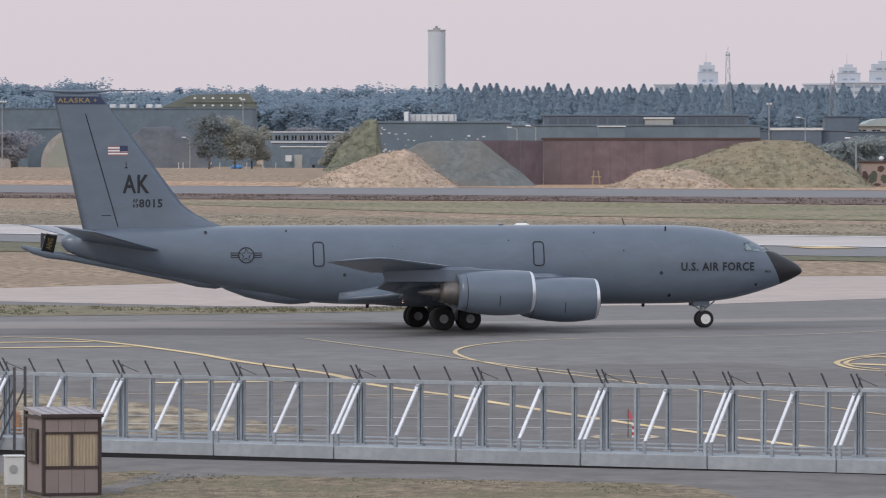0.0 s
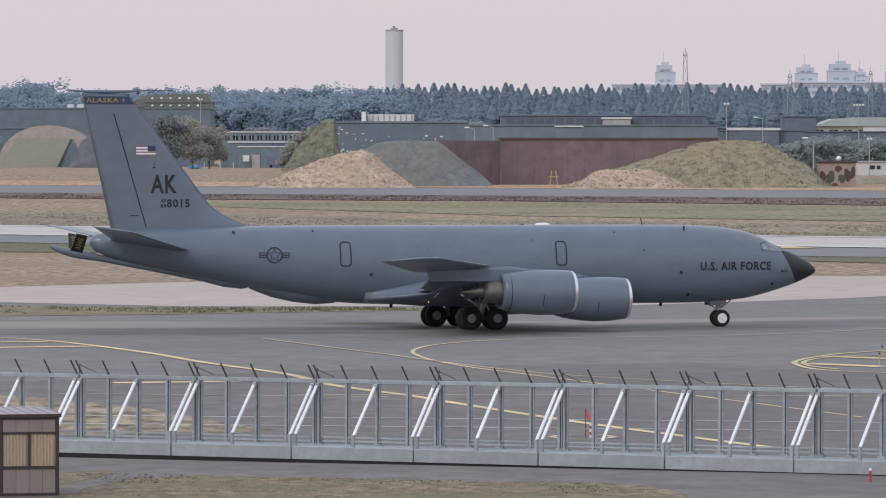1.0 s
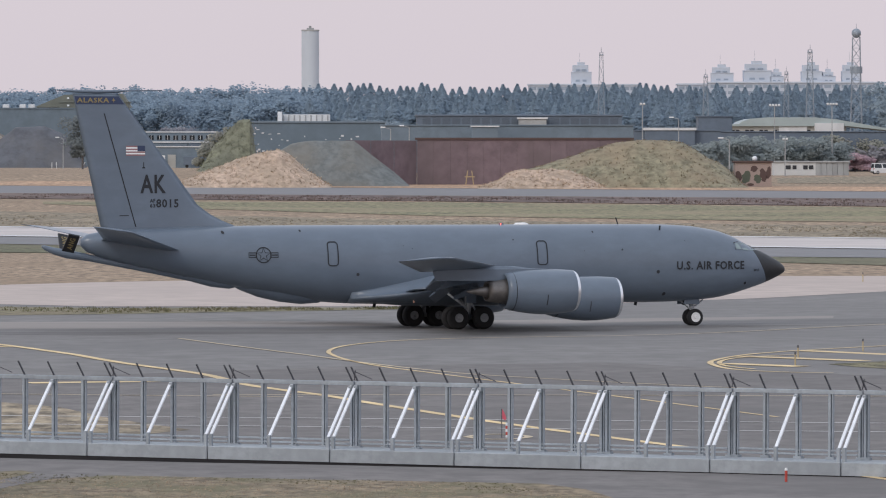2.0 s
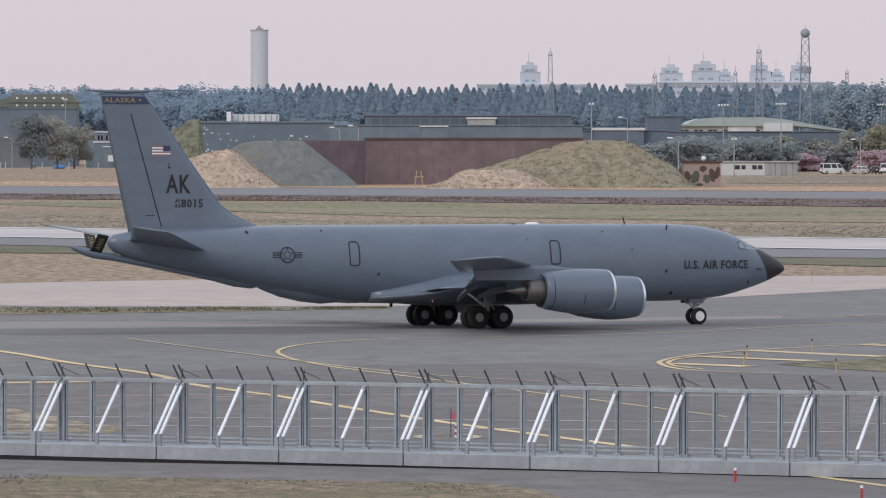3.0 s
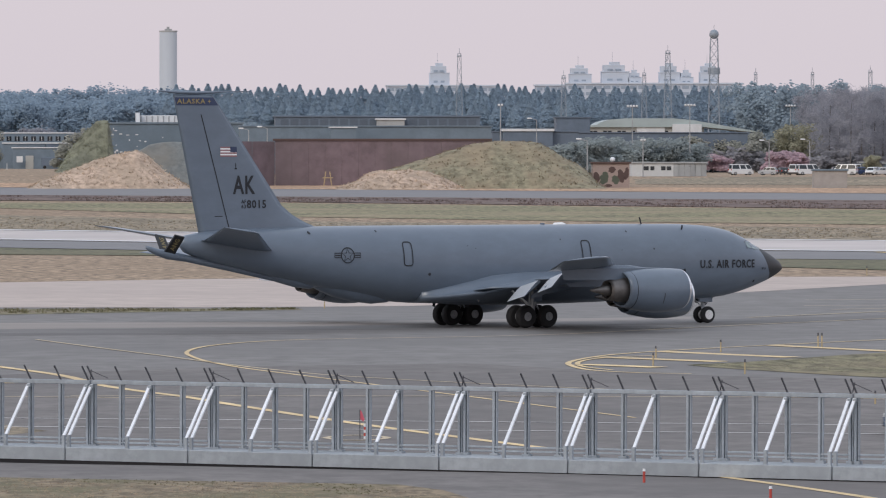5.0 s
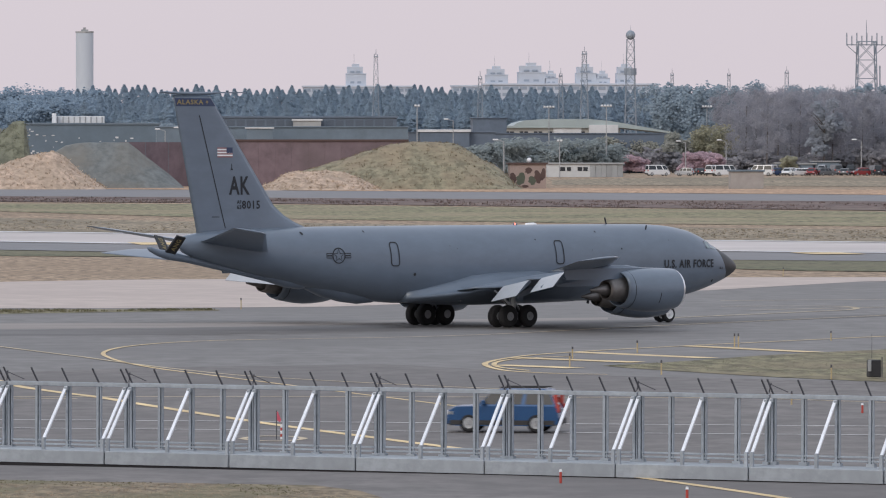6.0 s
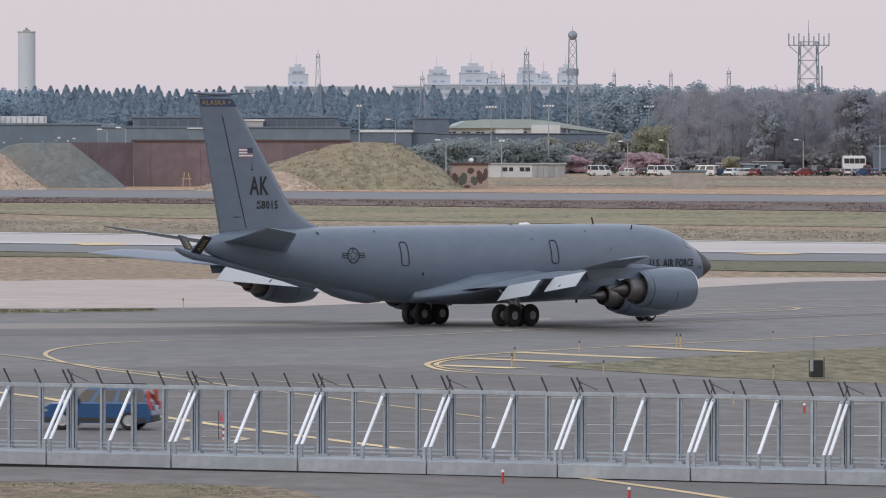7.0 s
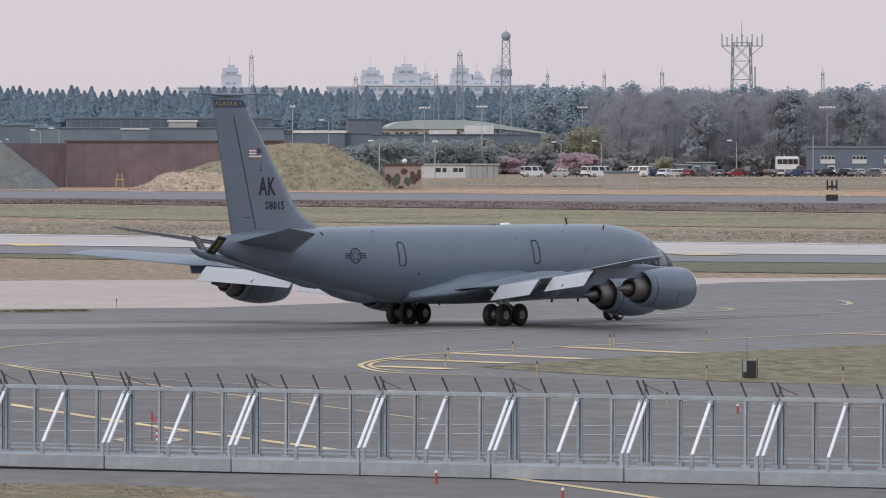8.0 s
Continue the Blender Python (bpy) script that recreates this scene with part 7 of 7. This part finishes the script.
# ---- small things near the fence ----
def build_near():
    # guard shed
    corner = Vector((-12.20, 223.45))
    shed = thing("guard_shed", "small mauve-brown guard shed with drawn beige curtains", "shed", at=pose(corner.x, corner.y, land(corner.y), 0, 0, 15.6))
    w, d, h = 1.86, 2.5, 2.54
    part("plinth", box((0.05, 0.05, -0.1), (w - 0.05, d - 0.05, 0.12)), BOX_CONCRETE, shed)
    part("core", box((0.06, 0.06, 0.12), (w - 0.06, d - 0.06, h - 0.05)), SHED_WALL, shed)
    for x in (0, w - 0.1):
        for y in (0, d - 0.1):
            part("corner_post", box((x, y, 0.1), (x + 0.1, y + 0.1, h + (0.0 if y == 0 else 0.12)), 0.01), SHED_FRAME, shed)
    for z, t in ((0.1, 0.08), (0.9, 0.1), (1.98, 0.06), (h - 0.12, 0.1)):
        part("rail", box((0.1, 0.0, z), (w - 0.1, 0.05, z + t)), SHED_FRAME, shed)
        if z < 0.5 or z > 2:
            part("rail", box((0.0, 0.1, z), (0.05, d - 0.1, z + t)), SHED_FRAME, shed)
    for k in range(4):
        a = 0.11 + k * (w - 0.22) / 4
        b = a + (w - 0.22) / 4 - 0.012
        part("panel", box((a, 0.02, 0.18), (b, 0.06, 0.9)), SHED_WALL, shed)
        part("panel", box((a, 0.02, 2.04), (b, 0.06, h - 0.12)), SHED_WALL, shed)
    part("window_mullion", box((w / 2 - 0.03, 0.0, 1.0), (w / 2 + 0.03, 0.05, 1.98)), SHED_FRAME, shed)
    for k in range(2):
        a = 0.12 + k * (w / 2 - 0.06)
        n = 24
        vs = []
        for i in range(n + 1):
            x = a + i / n * (w / 2 - 0.2)
            y = 0.045 + 0.012 * math.sin(i * 1.9 + k)
            vs += [(x, y, 1.0), (x, y, 1.98)]
        mesh_object("curtain", vs, [(2 * i, 2 * i + 2, 2 * i + 3, 2 * i + 1) for i in range(n)], CURTAIN, shed, "pleated beige curtain")
    part("side_window_frame", box((-0.02, 0.7, 1.05), (0.05, 1.9, 2.1)), SHED_FRAME, shed, "dark sliding side window")
    part("side_window", box((-0.035, 0.78, 1.12), (0.0, 1.27, 2.03)), DARK_GLASS, shed)
    part("side_window", box((-0.035, 1.33, 1.12), (0.0, 1.82, 2.03)), DARK_GLASS, shed)
    bm = bmesh.new()
    add_loft(bm, [[(-0.04, -0.05, h - 0.02), (w + 0.04, -0.05, h - 0.02), (w + 0.04, -0.05, h + 0.05), (-0.04, -0.05, h + 0.05)], [(-0.04, d + 0.05, h + 0.11), (w + 0.04, d + 0.05, h + 0.11), (w + 0.04, d + 0.05, h + 0.18), (-0.04, d + 0.05, h + 0.18)]])
    roof = part("roof", bm, SHED_ROOF, shed, "sloping metal sheet roof")
    for k in range(7):
        x = -0.02 + k * (w + 0.04) / 6
        part("roof_seam", beam((x, -0.05, h + 0.06), (x, d + 0.05, h + 0.19), 0.03, 0.03), SHED_ROOF, roof)
    part("eave_board", box((-0.05, -0.08, h - 0.06), (w + 0.05, -0.055, h + 0.04)), SHED_FRAME, roof)
    # meter cabinet beside the shed
    p = Vector((-12.92, 221.07))
    box_ = thing("meter_cabinet", "small white meter cabinet on thin legs", "cabinet", at=pose(p.x, p.y, land(p.y), 0, 0, 12))
    part("body", box((-0.28, -0.2, 0.55), (0.28, 0.2, 1.42), 0.03), PREFAB_WHITE, box_)
    part("lid", box((-0.31, -0.23, 1.42), (0.31, 0.23, 1.47), 0.01), LAMP_WHITE, box_)
    part("dial", rod((-0.05, -0.205, 1.05), (-0.05, -0.23, 1.05), 0.13, 0.13, 16), PREFAB_GREY, box_)
    for x in (-0.24, 0.24):
        part("leg", box((x - 0.03, -0.03, -0.05), (x + 0.03, 0.03, 0.56)), POLE_GREY, box_)
    # wrapped heap on a wooden board behind the fence
    p = Vector((-15.18, 258.91))
    heap = thing("wrapped_heap", "orange-brown wrapped heap behind the fence footing", "bundle", at=pose(p.x, p.y, land(p.y)))
    bm = bmesh.new()
    bmesh.ops.create_icosphere(bm, subdivisions=3, radius=0.5)
    for v in bm.verts:
        v.co *= 1 + 0.3 * noise.noise(v.co * 3)
        v.co = Vector((v.co.x * 0.8, v.co.y, max(0.0, v.co.z * 1.1 + 0.55)))
    part("wrap", bm, TARP, heap)
    # dark posts at the fence's end
    for u_p in ((-14.70, 251.85), (-14.38, 252.62)):
        q = on_land(u_p)
        post = thing("dark_post", "dark steel post with a slanted stay at the fence", "post", "dark posts")
        part("shaft", beam(q, q + Vector((0, 0, 2.9)), 0.1, 0.1), GALV_DARK, post)
        part("stay", beam(q + Vector((-1.0, 0, 0.1)), q + Vector((0, 0, 2.2)), 0.07, 0.07), GALV_DARK, post)
    # flag marker and striped bollard
    q = on_land((6.59, 261.35))
    flag = thing("flag_marker", "pink-red flag on a thin dark pole on the apron", "flag")
    part("pole", rod(q, q + Vector((0, 0, 1.05)), 0.018, 0.018, 6), GALV_DARK, flag)
    mesh_object("cloth", [q + Vector(c) for c in ((0, 0, 1.05), (0.06, -0.03, 0.98), (0.17, 0.02, 0.72), (0.13, 0.03, 0.62), (0.02, 0, 0.70))], [(0, 1, 2, 3, 4)], PINK_FLAG, flag)
    q = on_land((6.78, 261.35))
    bol = thing("striped_bollard", "red and white striped bollard on the apron", "bollard")
    for k in range(5):
        part("band", rod(q + Vector((0, 0, 0.11 * k)), q + Vector((0, 0, 0.11 * k + 0.108)), 0.055, 0.055, 12), RED_POST if k % 2 else LAMP_WHITE, bol)
    # red posts with white caps
    for place, h in (((14.88, 232.50), 0.46), ((17.95, 220.78), 0.55), ((29.62, 281.22), 0.4)):
        q = on_land(place)
        ob = thing("red_post", "short red marker post with a white cap", "marker post", "red posts")
        part("shaft", rod(q, q + Vector((0, 0, h - 0.08)), 0.045, 0.042, 10), RED_POST, ob)
        part("cap", rod(q + Vector((0, 0, h - 0.08)), q + Vector((0, 0, h)), 0.055, 0.04, 10), LAMP_WHITE, ob)
    for place, h in (((21.34, 327.11), 0.62), ((22.07, 336.37), 0.58), ((25.73, 345.49), 0.6), ((24.76, 318.35), 0.65), ((31.12, 354.51), 0.7), ((31.31, 354.51), 0.7), ((31.63, 312.96), 0.65), ((37.10, 367.30), 0.5), ((36.95, 308.32), 0.75), ((27.59, 288.54), 0.55), ((9.04, 443.24), 0.7), ((39.44, 529.69), 0.7), ((53.02, 561.32), 0.7)):
        q = on_land(place)
        ob = thing("marker_post", "thin yellowish marker post with a dark top", "marker post", "taxiway markers")
        part("shaft", rod(q, q + Vector((0, 0, h * 0.8)), 0.032, 0.032, 8), YELLOW_POST, ob)
        part("head", rod(q + Vector((0, 0, h * 0.8)), q + Vector((0, 0, h)), 0.042, 0.036, 8), GALV_DARK, ob)
    # black cabinet on the grass island
    q = on_land((33.56, 313.84))
    cab = thing("equipment_cabinet", "black equipment cabinet with a whip aerial on the grass", "cabinet", at=pose(q.x, q.y, q.z + 0.08, 0, 0, 8))
    part("body", box((-0.27, -0.26, 0.0), (0.25, 0.26, 0.74), 0.03), BLACK_BOX, cab)
    part("side_unit", box((-0.36, -0.34, 0.25), (-0.2, -0.3, 0.74), 0.02), PREFAB_GREY, cab)
    part("frame", beam((0.3, -0.2, 0.0), (0.3, -0.2, 0.86), 0.04, 0.04), GALV_DARK, cab)
    part("whip_aerial", rod((-0.1, 0, 0.8), (-0.1, 0, 1.85), 0.012, 0.006, 5), GALV_DARK, cab)
    # runway marker boards far off
    q = on_land((130.16, 1100.19))
    sign = thing("runway_board", "black runway distance board", "sign")
    part("board", box((q.x - 0.9, q.y, q.z), (q.x + 0.9, q.y + 0.3, q.z + 1.0), 0.05), BLACK_BOX, sign)
    q = on_land((148.66, 1256.57))
    sign = thing("equipment_rack", "dark equipment rack on the grass bank", "rack")
    for k in range(3):
        part("post", box((q.x - 0.95 + 0.8 * k, q.y, q.z), (q.x - 0.65 + 0.8 * k, q.y + 0.3, q.z + 1.7), 0.04), BLACK_BOX, sign)
    part("crossbar", box((q.x - 0.95, q.y + 0.05, q.z + 0.35), (q.x + 0.95, q.y + 0.2, q.z + 0.75), 0.02), BLACK_BOX, sign)
    for u_p in ((52.00, 1256.57),):
        q = on_land(u_p)
        lamp = thing("edge_light_box", "small white box on the grass", "light box", "white boxes")
        part("box", box((q.x - 0.35, q.y, q.z), (q.x + 0.35, q.y + 0.4, q.z + 0.5), 0.04), LAMP_WHITE, lamp)


def build_grass():
    rng = random.Random(31)
    spots, green = [], []
    while len(spots) < 5200:
        y = rng.uniform(212, 239)
        x = rng.uniform(-17, 10)
        edge = 236.3 - 0.36 * (x + 6.6)
        if y < edge and not (x > 6 and y > 231 - (x - 6) * 2.8):
            (green if noise.noise(Vector((x * 0.25, y * 0.1, 3))) > 0.12 else spots).append((x, y, land(y) + 0.02))
    build_tufts("near_grass_tufts", spots, 0.035, TAN_TUFTS, "dry tufts of the near grass", 1)
    build_tufts("near_green_tufts", green, 0.04, MOSS, "green tufts of the near grass", 2)
    spots = []
    for _ in range(5000):
        v = rng.uniform(0, 1)
        x = 23.2 + v * 24
        y = rng.uniform(328 - 1.25 * (x - 23), 328 + 1.42 * (x - 23))
        spots.append((x, y, land(y) + 0.02))
    build_tufts("island_tufts", spots[:2600], 0.03, BANK_TUFTS, "dry tufts on the grass island", 3)
    # rough clods along the far soil strip and dry tufts on the grass by the runway
    def strewn(far, near, count):
        got = []
        for _ in range(count):
            k, a, b = rng.random() * 2, 0, rng.random()
            a, k = k % 1.0, int(k)
            p = Vector(far[k]).lerp(Vector(far[k + 1]), a)
            q = Vector(near[k]).lerp(Vector(near[k + 1]), a)
            p = p.lerp(q, b)
            if noise.noise(Vector((p.x * 0.12, p.y * 0.03, 8))) > -0.15:
                got.append((p.x, p.y, land(p.y) + 0.05))
        return got
    clods = strewn(((-98.48, 1181.03), (18.57, 1117.57), (153.55, 1041.84)), ((-92.89, 1114.05), (17.62, 1060.59), (139.57, 946.97)), 5200)
    tagged(build_tufts("soil_clods", clods, 0.2, CLODS, "dark brown soil clods beside the far taxiway", 8), "dark brown soil clods beside the far taxiway", "soil", kind="stuff")
    dry = strewn(((-81.58, 978.42), (33.95, 855.35), (118.07, 801.09)), ((-73.45, 880.92), (31.23, 786.83), (108.71, 737.59)), 4500)
    build_tufts("runway_edge_tufts", dry, 0.12, BERM_DARK, "dull dry tufts along the runway edge", 9)
    low = strewn(((-37.64, 451.42), (-13.00, 440.04), (7.32, 440.84)), ((-34.81, 417.49), (-12.59, 426.23), (7.30, 439.25)), 1300)
    build_tufts("grass_strip_tufts", low, 0.1, MOSS, "green-brown tufts of the low grass strip", 10)


build_earthworks()
build_buildings()
build_masts()
build_trees()
blue_car, blue_wheels = build_cars()
build_near()
build_grass()


def motions():
    rows = []
    for k in range(17):
        t = k / 2
        x = -0.06376 + 3.39613 * t + 0.043848 * t * t - 0.0057498 * t ** 3
        y = 389.98 + 0.80888 * t + 0.114132 * t * t
        head = 11.6305 + 3.59937 * t + 0.224266 * t * t - 0.0137639 * t ** 3
        rows.append((t, pose(x, y, land(y) + 0.02, 0, 0, head)))
    walk(aircraft, rows)
    for wheel, x, y, z, r in aircraft_wheels:
        walk(wheel, [(0.2 * k, pose(x, y, z, 0, math.degrees(3.5 * 0.2 * k / r), 0)) for k in range(41)])
    # the beacon's slot faces the deck at 6 s, once round in 0.8 s
    walk(flash_timing_shade, [(0.1 * k, pose(3.2, 0, 5.47, 0, 0, -130.0 + 360 / 0.8 * (0.1 * k - 6.0))) for k in range(81)])
    # the blue car keeps one speed along the lane
    a, b = Vector((2.45, 269.4)), Vector((17.58, 265.9))
    speed = (b - a) / 1.2
    head = math.degrees(math.atan2(-speed.y, -speed.x))
    place = lambda t: a - speed * (t - 7.0)
    walk(blue_car, [(k / 2, pose(place(k / 2).x, place(k / 2).y, land(place(k / 2).y) + 0.022, 0, 0, head)) for k in range(17)])
    for wheel, x, y, z, r in blue_wheels:
        walk(wheel, [(k / 30, pose(x, y, z, 0, math.degrees(speed.length * k / 30 / r), 0)) for k in range(241)])


motions()
